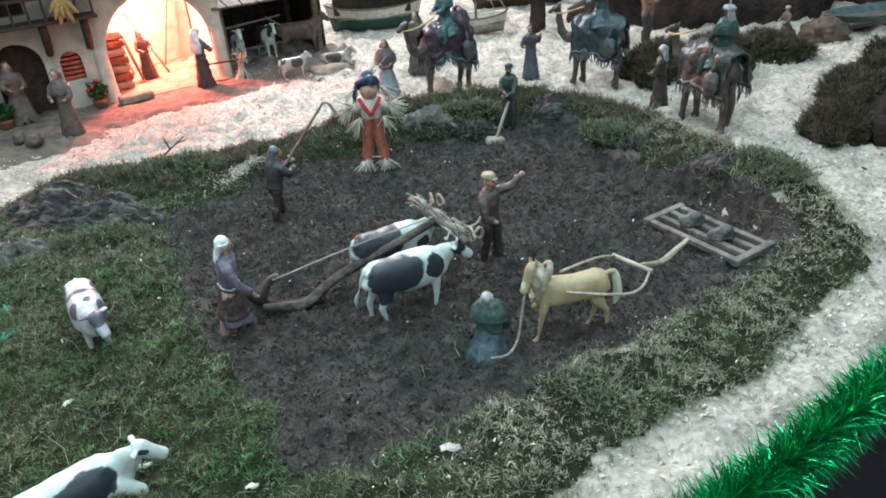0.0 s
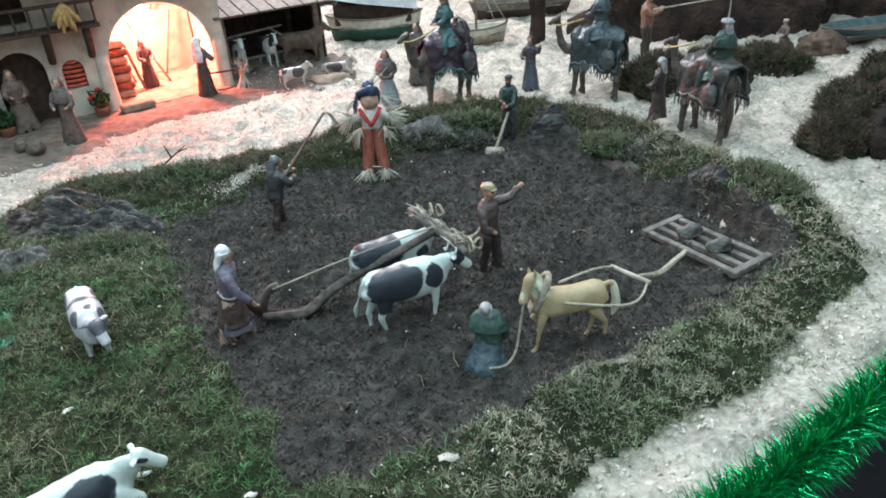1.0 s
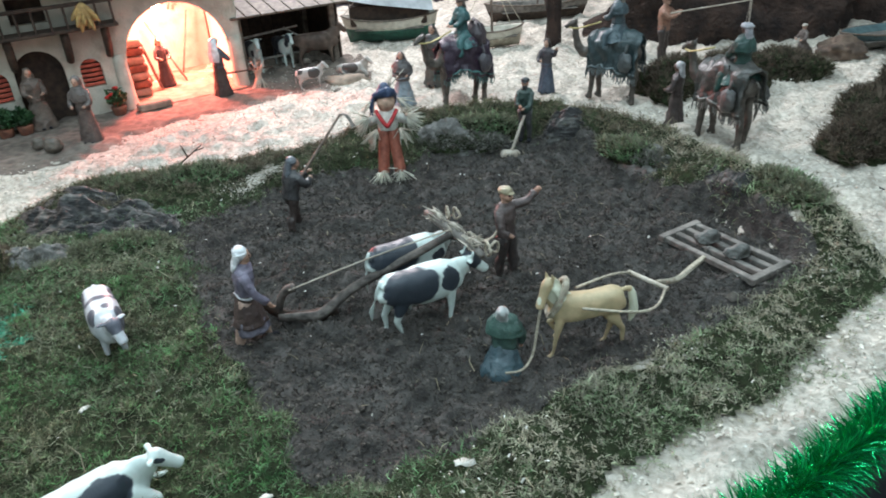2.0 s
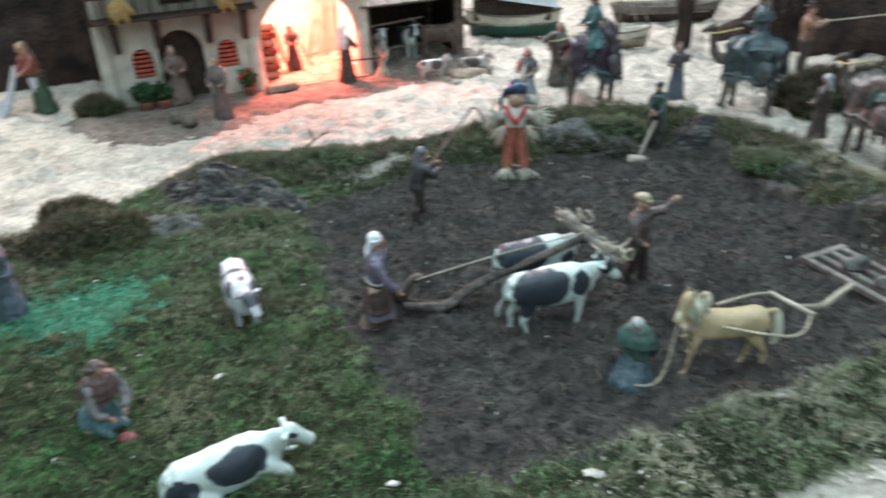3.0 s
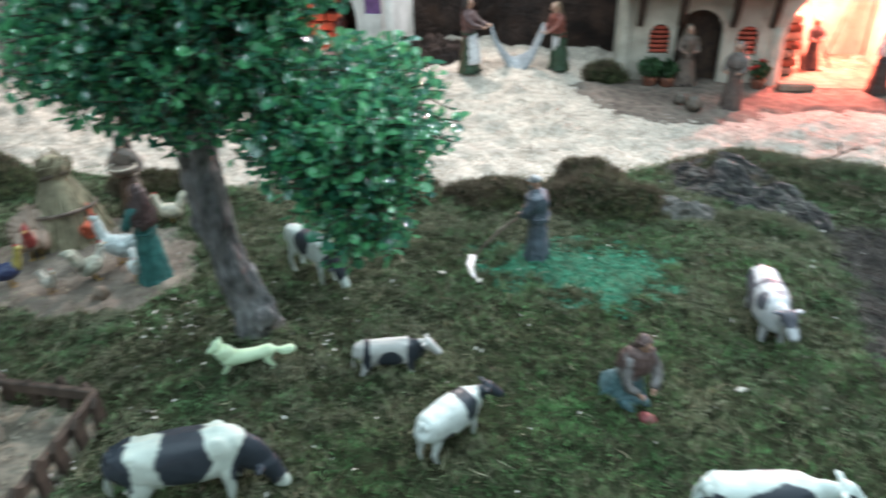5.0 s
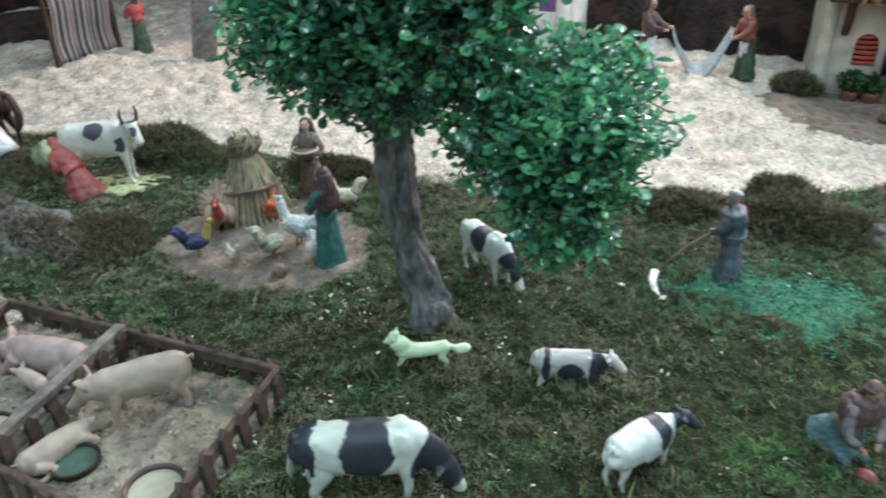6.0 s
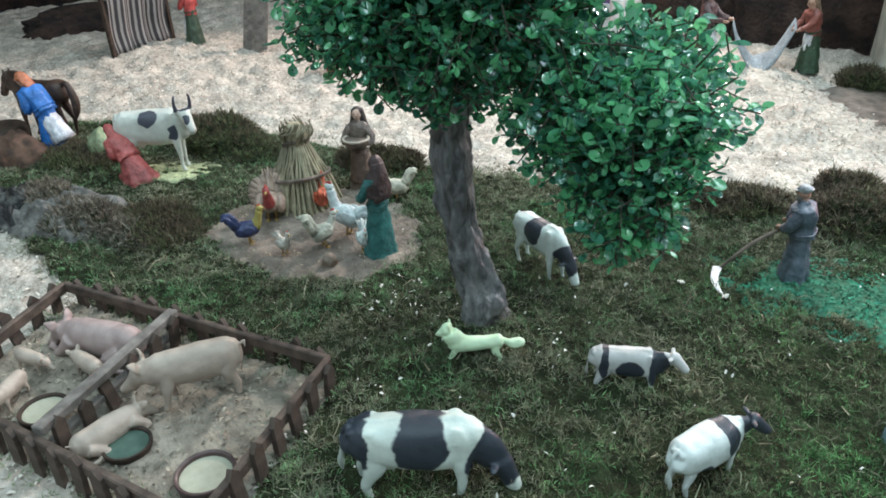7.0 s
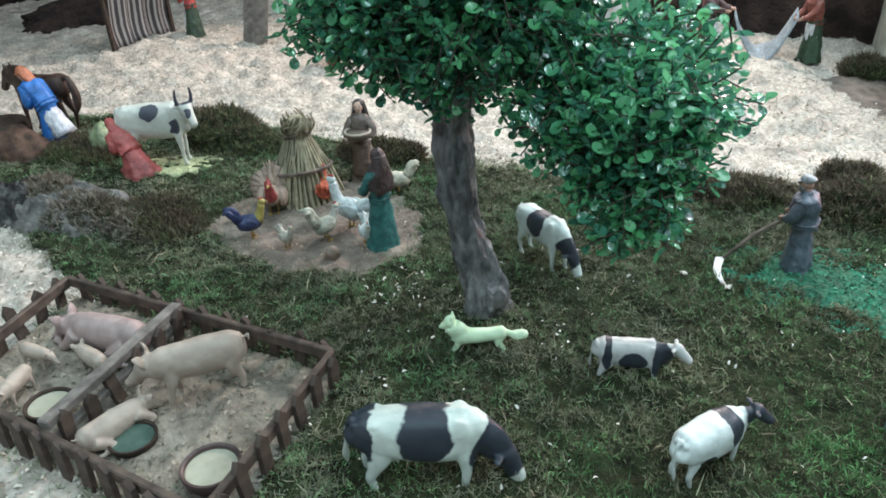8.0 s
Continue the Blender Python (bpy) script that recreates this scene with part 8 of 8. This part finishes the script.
    g.tube([(0.018 * math.cos(w), 0.026 * math.sin(w) - 0.004, 0.197), (0.022 * math.cos(w), 0.034 * math.sin(w) - 0.006, 0.182), (0.022 * math.cos(w), 0.037 * math.sin(w) - 0.006, 0.166 - 0.006 * (k % 3))], [0.0024, 0.0022, 0.0016], 4, 6)
scare = thing("scarecrow", (-0.187, 1.735, level(-0.187, 1.735) + 0.004), -88, "straw scarecrow doll with blue hat, red braces and rust trousers", "scarecrow", geo=g,
              material=[paint(0.36, 0.115, 0.075), paint(0.74, 0.71, 0.63), paint(0.50, 0.03, 0.035), paint(0.50, 0.33, 0.24), paint(0.035, 0.060, 0.125), mat("pale_straw", (0.72, 0.70, 0.60), (0.56, 0.54, 0.44), 0.7, 60, 0, island=0.25)])
scare.matrix_world = pose(-0.187, 1.735, level(-0.187, 1.735) + 0.004, 0, -8, -88) @ Matrix.Diagonal((1.08, 1.02, 1.16, 1))

# ---- pig pen ----
NW, NE, SE, SW = Vector((-1.83, -0.165)), Vector((-1.341, 0.137)), Vector((-1.15, -0.12)), Vector((-1.624, -0.376))
pen = thing("pig_pen", (0, 0, 0), 0, "low dark wooden picket fence of the pig pen", "fence")
picket = Geo()
picket.add([(-0.010, -0.004, -0.01), (0.010, -0.004, -0.01), (0.010, -0.004, 0.050), (0.0, -0.004, 0.062), (-0.010, -0.004, 0.050), (-0.010, 0.004, -0.01), (0.010, 0.004, -0.01), (0.010, 0.004, 0.050), (0.0, 0.004, 0.062), (-0.010, 0.004, 0.050)],
           [(0, 1, 2, 3, 4), (9, 8, 7, 6, 5), (0, 5, 6, 1), (1, 6, 7, 2), (2, 7, 8, 3), (3, 8, 9, 4), (4, 9, 5, 0)])
picket_mesh = picket.mesh("picket", PENWOOD, False)
prng = random.Random(4)
for a, b, inner in ((NW, NE, 1), (NE, SE, 1), (SE, SW, 1), (SW, NW, 1), (Vector((-1.599, -0.026)), Vector((-1.412, -0.255)), 0)):
    d = (b - a).normalized()
    nrm = Vector((-d.y, d.x))
    count = max(3, round((b - a).length / 0.046))
    for i in range(count):
        p = a + (b - a) * ((i + 0.5) / count)
        q = p + nrm * 0.009
        ob = new("picket", picket_mesh)
        ob.parent = pen
        ob.matrix_local = pose(q.x, q.y, level(p.x, p.y) + prng.uniform(-0.004, 0.004), prng.gauss(0, 4), prng.gauss(0, 4), math.degrees(math.atan2(d.y, d.x)) + prng.gauss(0, 4))
    for z, w, h in ((0.043, 0.011, 0.020),) if inner else ((0.045, 0.011, 0.015), (0.012, 0.008, 0.012)):
        g = Geo()
        z0, z1 = (z, z) if inner else (z + 0.012, z + 0.012)
        g.bar((a.x, a.y, z0), (b.x, b.y, z1), w if inner else w * 1.7, h, 0, 0.002)
        part("rail", g, PENWOOD if inner else GREYWOOD, pen, "" if inner else "grey weathered rail of the divider")


def bowl(at, r, h, label, fill, shell):
    ob = thing("feeding_bowl", (at[0], at[1], level(*at) + 0.002), 0, label, "bowl", "bowls in the pen")
    g = Geo()
    g.tube([(0, 0, 0), (0, 0, h * 0.4), (0, 0, h * 0.9), (0, 0, h)], [r * 0.75, r * 0.95, r, r * 0.97], 0, 28, caps=False)
    g.tube([(0, 0, h * 0.5), (0, 0, h * 0.9), (0, 0, h)], [r * 0.82, r * 0.86, r * 0.97], 0, 28, caps=False)
    part("shell", g, shell, ob, "", True)
    g = Geo()
    g.tube([(0, 0, 0.001), (0, 0, h * 0.72)], [r * 0.7, r * 0.86], 0, 24)
    part("feed", g, fill, ob, "pale mash filling the bowl")
    return ob


MASH = mat("mash", (0.42, 0.42, 0.33), (0.33, 0.33, 0.25), 0.6, 40, 0.3, 200)
bowl((-1.245, -0.085), 0.040, 0.024, "round dark bowl filled with pale mash", MASH, mat("glazed_rim", (0.10, 0.065, 0.06), (0.06, 0.04, 0.04), 0.35, 40, 0.2, 200))
bowl((-1.515, -0.245), 0.036, 0.018, "round dark bowl by the divider", MASH, DARKWOOD)
bowl((-1.37, -0.158), 0.034, 0.016, "greenish bowl beside the lying pig", mat("green_glaze", (0.09, 0.15, 0.12), (0.05, 0.09, 0.07), 0.4, 40, 0.2, 200), DARKWOOD)

# ---- hen yard ----
tray = thing("basket", (-1.953, 0.503, level(-1.953, 0.503) + 0.118), 0, "small dark wicker basket carried by the long-haired figurine", "basket")
g = Geo()
g.tube([(0, 0, 0), (0, 0, 0.012), (0, 0, 0.018)], [0.022, 0.030, 0.029], 0, 20, lambda i, w: 1 + 0.05 * math.sin(14 * w + 2 * i))
part("bowl", g, BROWNWOOD, tray, "", True)
g = Geo()
g.tube([(0.030 * math.cos(a), 0.030 * math.sin(a), 0.019) for a in np.linspace(0, 2 * math.pi, 20)], [0.003] * 20, 0, 6, sub=1)
part("rim", g, PALEWOOD, tray)
hut = thing("straw_hut", (-1.99, 0.37, level(-1.99, 0.37)), 0, "conical bundle of bound straw with a twisted top", "straw hut")
g = Geo()
g.tube([(0, 0, 0), (0, 0, 0.05), (0, 0, 0.10), (0, 0, 0.128), (0.004, 0, 0.15), (0.008, 0, 0.165)], [0.074, 0.056, 0.034, 0.024, 0.026, 0.014], 0, 36, lambda i, w: 1 + 0.06 * math.sin(18 * w))
hut.scale = (1.06, 1.06, 1.17)
REED = mat("hut_reed", (0.34, 0.315, 0.215), (0.20, 0.18, 0.12), 0.7, 60, 0.4, 260, stain=0.3)
part("sheaf", g, REED, hut, "", True)
hrng = random.Random(12)
for i in range(52):
    w = i / 52 * 6.283 + hrng.gauss(0, 0.03)
    k = hrng.uniform(0.92, 1.08)
    u, lean = w + hrng.gauss(0, 0.12), hrng.uniform(0.5, 1.35)
    g = Geo()
    g.tube([(0.080 * k * math.cos(w), 0.080 * k * math.sin(w), 0.001), (0.058 * k * math.cos(w), 0.058 * k * math.sin(w), 0.06), (0.036 * math.cos(u), 0.036 * math.sin(u), 0.105), (0.025 * math.cos(u), 0.025 * math.sin(u), 0.128),
            (0.028 * lean * math.cos(u) + 0.004, 0.028 * lean * math.sin(u), 0.150), (0.024 * lean * math.cos(u + 0.5) + 0.010, 0.024 * lean * math.sin(u + 0.5), hrng.uniform(0.150, 0.178))], [0.0036, 0.0036, 0.003, 0.0026, 0.0026, 0.0012], 0, 5)
    part("reed", g, REED, hut)
for r, z in ((0.064, 0.062), (0.027, 0.128)):
    g = Geo()
    g.tube([(r * math.cos(a), r * math.sin(a), z + 0.01 * math.cos(a)) for a in np.linspace(0, 2 * math.pi, 22)], [0.004] * 22, 0, 6)
    part("band", g, BROWNWOOD, hut)


def bird(at, heading, size, body, head, label, tail_up=0.5, neck=0.5, category="hen"):
    """A moulded fowl, beak to tail about its size long."""
    g = Geo()
    g.ball((0, 0, 0.40), (0.33, 0.20, 0.21), 0, 20, 14, (0, -14, 0))
    g.ball((0.14, 0, 0.42), (0.17, 0.16, 0.18), 0, 16, 10)
    g.tube([(0.20, 0, 0.45), (0.30, 0, 0.45 + neck * 0.45), (0.34, 0, 0.45 + neck * 0.75)], [0.14, 0.09, 0.08], 1, 10)
    g.ball((0.36, 0, 0.48 + neck * 0.80), (0.09, 0.075, 0.08), 1, 10, 8)
    g.tube([(0.43, 0, 0.48 + neck * 0.80), (0.52, 0, 0.46 + neck * 0.80)], [0.03, 0.008], 2, 6)
    g.ball((0.35, 0, 0.56 + neck * 0.80), (0.06, 0.015, 0.045), 3, 8, 6)
    g.tube([(-0.22, 0, 0.46), (-0.40, 0, 0.50 + tail_up * 0.4), (-0.52, 0, 0.48 + tail_up * 0.55)], [(0.14, 0.12), (0.15, 0.05), (0.06, 0.02)], 0, 10, ref=(0, 0, 1))
    for s in (1, -1):
        g.ball((-0.04, s * 0.17, 0.42), (0.24, 0.05, 0.14), 0, 10, 8)
        g.tube([(0.0, s * 0.08, 0.26), (0.02, s * 0.08, 0.0)], [0.025, 0.022], 2, 6)
        g.ball((0.05, s * 0.08, 0.012), (0.08, 0.05, 0.014), 2, 6, 4)
    for k in range(-2, 3):
        g.tube([(-0.28, 0.035 * k, 0.46), (-0.44, 0.06 * k, 0.50 + tail_up * 0.45), (-0.55 - 0.02 * abs(k), 0.075 * k, 0.46 + tail_up * 0.50)], [(0.07, 0.03), (0.06, 0.018), (0.02, 0.008)], 0, 8, ref=(0, 0, 1))
    if category == "turkey":
        for k in range(13):
            w = math.pi * (k / 12 - 0.5) * 1.25
            tip = Vector((-0.34 - 0.06 * math.cos(w), 0.46 * math.sin(w), 0.44 + 0.44 * math.cos(w)))
            root = Vector((-0.20, 0.06 * math.sin(w), 0.40))
            g.tube([root, root.lerp(tip, 0.6), tip], [(0.03, 0.05), (0.03, 0.085), (0.02, 0.055)], 0, 8, ref=(1, 0, 0))
        for s in (1, -1):
            g.ball((-0.02, s * 0.20, 0.36), (0.24, 0.11, 0.20), 0, 14, 10)
    g.v = [tuple((Vector(p) + noise.noise_vector(Vector(p) * 9 + Vector((at[0] * 30, 0, 0))) * 0.022) * size) for p in g.v]
    return thing("bird_figurine", (at[0], at[1], level(*at) + 0.005), heading, label, category, "fowl figurines", geo=g, material=[body, head, paint(0.40, 0.26, 0.08), paint(0.45, 0.05, 0.04)])


bird((-1.857, 0.19), 70, 0.085, paint(0.035, 0.05, 0.13), paint(0.36, 0.30, 0.08), "rooster figurine with blue-black tail and yellow neck", 0.6, 0.55, "rooster")
bird((-1.91, 0.385), 150, 0.085, paint(0.52, 0.12, 0.06), paint(0.52, 0.12, 0.06), "rust-red hen figurine in the yard", 0.4)
bird((-1.775, 0.385), 215, 0.112, paint(0.50, 0.58, 0.58), paint(0.50, 0.58, 0.58), "white goose figurine with long neck", 0.1, 0.6, "goose")
bird((-1.685, 0.375), -20, 0.075, paint(0.58, 0.66, 0.64), paint(0.58, 0.66, 0.64), "white duck figurine at the keeper's feet", 0.4, 0.3, "duck")
bird((-1.772, 0.235), 10, 0.060, paint(0.46, 0.44, 0.38), paint(0.46, 0.44, 0.38), "small cream hen figurine pecking", 0.3)
bird((-1.945, 0.275), -25, 0.110, paint(0.36, 0.27, 0.21), paint(0.30, 0.05, 0.045), "brown turkey figurine beside the straw hut", 0.8, 0.4, "turkey")
bird((-1.755, 0.315), 100, 0.085, paint(0.40, 0.42, 0.34), paint(0.42, 0.42, 0.36), "greyish hen figurine with raised tail", 0.9, 0.4)
bird((-1.865, 0.555), -120, 0.085, paint(0.52, 0.50, 0.40), paint(0.52, 0.50, 0.40), "cream hen figurine by the moss", 0.7)
rock("clay_lump", (-1.68, 0.292), (0.018, 0.018, 0.022), 0, paint(0.20, 0.15, 0.11), "small brown clay stump in the yard", 0.5, 0.01, 3, "stump")

# ---- far left: loom, tower, flowers ----
STRIPE = bpy.data.materials.new("striped_weave")
STRIPE.use_nodes = True
nt = STRIPE.node_tree
tc, wave, ramp = nt.nodes.new("ShaderNodeTexCoord"), nt.nodes.new("ShaderNodeTexWave"), nt.nodes.new("ShaderNodeValToRGB")
wave.inputs["Scale"].default_value, wave.inputs["Distortion"].default_value, wave.inputs["Detail"].default_value = 14, 1.2, 2
ramp.color_ramp.elements[0].color, ramp.color_ramp.elements[1].color = (0.035, 0.033, 0.036, 1), (0.26, 0.25, 0.24, 1)
ramp.color_ramp.elements[0].position, ramp.color_ramp.elements[1].position = 0.45, 0.8
link(nt, tc.outputs["Object"], wave.inputs["Vector"])
link(nt, wave.outputs[0], ramp.inputs[0])
link(nt, ramp.outputs[0], nt.nodes["Principled BSDF"].inputs["Base Color"])
nt.nodes["Principled BSDF"].inputs["Roughness"].default_value = 0.9
loom = thing("loom", (-3.79, 0.31, level(-3.79, 0.31)), 125, "upright loom with a black and white striped weave", "loom")
verts, faces = [], []
for j in range(12):
    for i in range(25):
        verts.append((0.34 * i / 24, 0.012 * math.sin(i * 0.9) + 0.01 * math.sin(j * 0.5), 0.002 + 0.27 * j / 11))
for j in range(11):
    for i in range(24):
        faces.append((j * 25 + i, j * 25 + i + 1, (j + 1) * 25 + i + 1, (j + 1) * 25 + i))
cloth = part("weave", flat_mesh("weave", verts, faces, STRIPE, True), None, loom, "striped cloth hanging in folds")
cloth.modifiers.new("thick", "SOLIDIFY").thickness = 0.003
for x in (-0.01, 0.35):
    g = Geo()
    g.box((x, 0.012, 0.14), (0.018, 0.018, 0.30), 0, None, 0.002)
    part("upright", g, DARKWOOD, loom)
g = Geo()
g.box((0.17, 0.012, 0.285), (0.38, 0.016, 0.016), 0, None, 0.002)
part("crossbar", g, DARKWOOD, loom)
figure("weaver_figurine", "figurine in red bodice, white apron and green skirt at the loom", (-3.80, 0.64), 200, 0.25, robe=paint(0.03, 0.06, 0.035), top=REDP, head=BLACKP, style="hair", apron=WHITEP)
g = Geo()
g.box((0, 0, 0.12), (0.10, 0.022, 0.26), 0, (0, 10, 0), 0.003)
thing("leaning_board", (-3.55, 0.84, level(-3.55, 0.84)), 60, "weathered grey board leaning upright", "board", geo=g, material=GREYWOOD, smooth=False)
pot_plant((-3.02, 0.93, level(-3.02, 0.93)), 0.07, 0.08, True, "bushy pot plant with red flowers on the sawdust")
tower = thing("tower_house", (-2.66, 1.80, 0.0), 28, "white plastered house with a red-lit oven arch and violet arched window", "house")
part("wall", wall_with_holes([(-0.46, -0.02), (-0.345, -0.02)] + arch(-0.345, 0.045, 0.365, 0.0, 18) + [(0.045, -0.02), (0.19, -0.02), (0.175, 0.30), (0.175, 0.52), (-0.46, 0.52)], [arch(0.078, 0.150, 0.375, 0.20, 10)], 0.03), LIT_PLASTER, tower, "uneven white plaster front wall")
# inner walls take the dark cork colour, the outer one the plaster
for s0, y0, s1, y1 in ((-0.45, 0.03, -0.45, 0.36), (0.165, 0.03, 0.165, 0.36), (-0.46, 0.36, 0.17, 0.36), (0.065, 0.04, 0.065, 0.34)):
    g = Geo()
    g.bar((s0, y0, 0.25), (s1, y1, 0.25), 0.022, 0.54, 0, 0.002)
    part("wall", g, DARKCORK if s0 != 0.165 else LIT_PLASTER, tower, "dark brown inner wall" if s0 != 0.165 else "")
g = Geo()
g.tube([(0.185, 0.0, -0.01), (0.178, 0.004, 0.10), (0.172, 0.01, 0.50)], [(0.04, 0.035), (0.026, 0.024), (0.022, 0.022)], 0, 12)
part("buttress", g, LIT_PLASTER, tower, "rounded plaster corner", True)
g = Geo()
g.box((0.114, 0.022, 0.285), (0.084, 0.008, 0.19), 0, None, 0.002)
part("shutter", g, mat("violet_paint", (0.20, 0.10, 0.26), (0.12, 0.06, 0.16), 0.6, 40, 0.2, 200), tower, "violet shutter")
g = Geo()
g.box((-0.145, 0.18, 0.53), (0.72, 0.46, 0.02), 0, None, 0.004)
part("roof", g, TERRACOTTA, tower)
c28, q28 = math.cos(radians(28)), math.sin(radians(28))
at_tower = lambda s0, y0, z0=0.0: (-2.66 + s0 * c28 - y0 * q28, 1.80 + s0 * q28 + y0 * c28, z0)
oven = thing("brick_oven", at_tower(-0.17, 0.24), 28, "stack of red clay bricks glowing in the oven light", "oven")
for i in range(6):
    for k in range(4 - i // 2 + (i == 5)):
        g = Geo()
        g.box((-0.15 + 0.072 * k + (0.03 if i % 2 else 0), 0, 0.022 + 0.040 * i), (0.066, 0.05, 0.036), 0, (0, 0, 4 * ((i * 3 + k) % 3) - 4), 0.005)
        part("brick", g, TERRACOTTA, oven)
bulb = thing("oven_lamp", at_tower(-0.300, 0.030, 0.030), 28, "small red bulb hanging low in the oven arch", "lamp")
g = Geo()
g.ball((0, 0, 0), (0.013, 0.013, 0.017), 0, 14, 10)
ob = part("bulb", g, glow, bulb, "glowing orange bulb", True)
ob.visible_shadow = False
g = Geo()
g.tube([(0, 0, 0.014), (0, 0, 0.28)], [0.004, 0.003], 0, 8)
part("cord", g, DARKWOOD, bulb)
figure("oven_figurine", "dark figurine tending the red-lit oven", at_tower(-0.06, 0.10)[:2], 200, 0.20, robe=paint(0.09, 0.04, 0.035), top=paint(0.12, 0.045, 0.04), head=DKBROWN, style="scarf")

# cloth held between the two figurines
sling = thing("held_cloth", (-2.08, 1.99, 0.0), 42, "pale grey woven cloth sagging between two figurines", "cloth")
verts, faces = [], []
for i in range(17):
    u = i / 16
    for j in range(5):
        w = (j - 2) / 2
        verts.append((0.01 + 0.20 * u, 0.045 * w * (1 - 0.4 * abs(2 * u - 1)), 0.185 - 0.14 * (1 - (2 * u - 1) ** 2) + 0.022 * w * (1 - 0.5 * abs(2 * u - 1)) + 0.004 * math.sin(19 * u + 3 * w)))
for i in range(16):
    for j in range(4):
        faces.append((i * 5 + j, i * 5 + j + 1, (i + 1) * 5 + j + 1, (i + 1) * 5 + j))
ob = part("weave", flat_mesh("weave", verts, faces, mat("grey_weave", (0.30, 0.345, 0.37), (0.20, 0.23, 0.25), 0.9, 120, 0.5, 300), True), None, sling)
ob.modifiers.new("thick", "SOLIDIFY").thickness = 0.003

# fire with sticks before the stable, and a forked branch in the moss
fire = thing("spit_fire", (-0.775, 2.70, level(-0.775, 2.70)), 20, "small bonfire of pink-lit sticks with a spit", "fire")
frng = random.Random(2)
for i in range(16):
    w = frng.uniform(0, 6.28)
    g = Geo()
    g.tube([(0.03 * math.cos(w), 0.03 * math.sin(w), 0), (0.012 * math.cos(w + 2), 0.012 * math.sin(w + 2), 0.06), (0.03 * math.cos(w + 2.6), 0.03 * math.sin(w + 2.6), frng.uniform(0.08, 0.12))], [0.003, 0.0025, 0.001], 0, 5)
    part("stick", g, PALEWOOD, fire)
g = Geo()
g.tube([(-0.14, -0.01, 0.075), (0.06, 0.0, 0.075)], [0.004, 0.003], 0, 6)
part("spit", g, DARKWOOD, fire)
branch = thing("dry_branch", (-0.80, 1.90, level(-0.8, 1.9) + 0.01), 20, "small forked dry twig stuck in the moss", "twig")
for a, b in (((-0.03, 0, 0.0), (0.045, 0.0, 0.05)), ((0.0, 0.0, 0.02), (-0.012, 0.0, 0.058)), ((0.02, 0, 0.034), (0.05, 0.012, 0.036))):
    g = Geo()
    g.tube([a, b], [0.003, 0.0012], 0, 6)
    part("stem", g, DARKWOOD, branch)
for x, y, r in ((-1.30, 2.09, 0.030), (-1.36, 2.12, 0.024)):
    g = Geo()
    g.tube([(0, 0, 0), (0, 0, r * 0.6), (0, 0, r * 1.3), (0, 0, r * 1.6)], [r * 0.6, r, r * 0.8, r * 0.55], 0, 16)
    thing("clay_jar", (x, y, level(x, y)), 0, "small grey-brown clay jar before the house", "jar", "clay jars", geo=g, material=paint(0.12, 0.10, 0.08))
# sawdust spilled on moss and soil, and paper scraps
for x, y, rx, ry, turn, n in ((-0.535, 1.70, 0.011, 0.040, -32, 1500), (-0.50, 1.735, 0.025, 0.010, 10, 260), (-0.60, 1.64, 0.02, 0.015, 0, 80), (0.355, 0.895, 0.035, 0.022, 20, 60), (0.72, 1.13, 0.05, 0.03, 30, 70), (-1.02, 1.37, 0.05, 0.03, 0, 60), (-0.98, 1.70, 0.09, 0.015, 5, 110), (-0.05, 0.62, 0.12, 0.03, 30, 50)):
    c, q = math.cos(radians(turn)), math.sin(radians(turn))
    a, b = rng.normal(0, rx, n), rng.normal(0, ry, n)
    flakes("sawdust_spill", x + a * c - b * q, y + a * q + b * c, 0.0042, FLAKE, "a few pale sawdust flakes spilled on the moss", 0.016)
SCRAP = mat("paper_scrap", (0.62, 0.61, 0.56), (0.48, 0.46, 0.41), 0.8, 40, 0.3, 200)
for x, y, t, l in ((-0.01, 0.665, 10, 0.03), (-0.62, 0.815, 70, 0.02), (-1.215, 0.78, 30, 0.014), (-1.135, 0.80, 110, 0.018), (-1.26, 0.02, 50, 0.022), (-0.28, 0.62, 20, 0.018), (-2.19, -0.02, 80, 0.02)):
    verts, faces = [], []
    for i in range(5):
        for j in range(3):
            verts.append(((i / 4 - 0.5) * l, (j / 2 - 0.5) * l * 0.45, 0.003 * math.sin(i * 1.9 + j * 2.3)))
    for i in range(4):
        for j in range(2):
            faces.append((i * 3 + j, (i + 1) * 3 + j, (i + 1) * 3 + j + 1, i * 3 + j + 1))
    ob = new("paper_scrap", flat_mesh("paper_scrap", verts, faces, SCRAP, True))
    ob.matrix_world = pose(x, y, level(x, y) + 0.019, 0, 8, t)
    ob.modifiers.new("thick", "SOLIDIFY").thickness = 0.0008
    tagged(ob, "small crumpled pale scrap lying on moss", "scrap", "pale scraps")
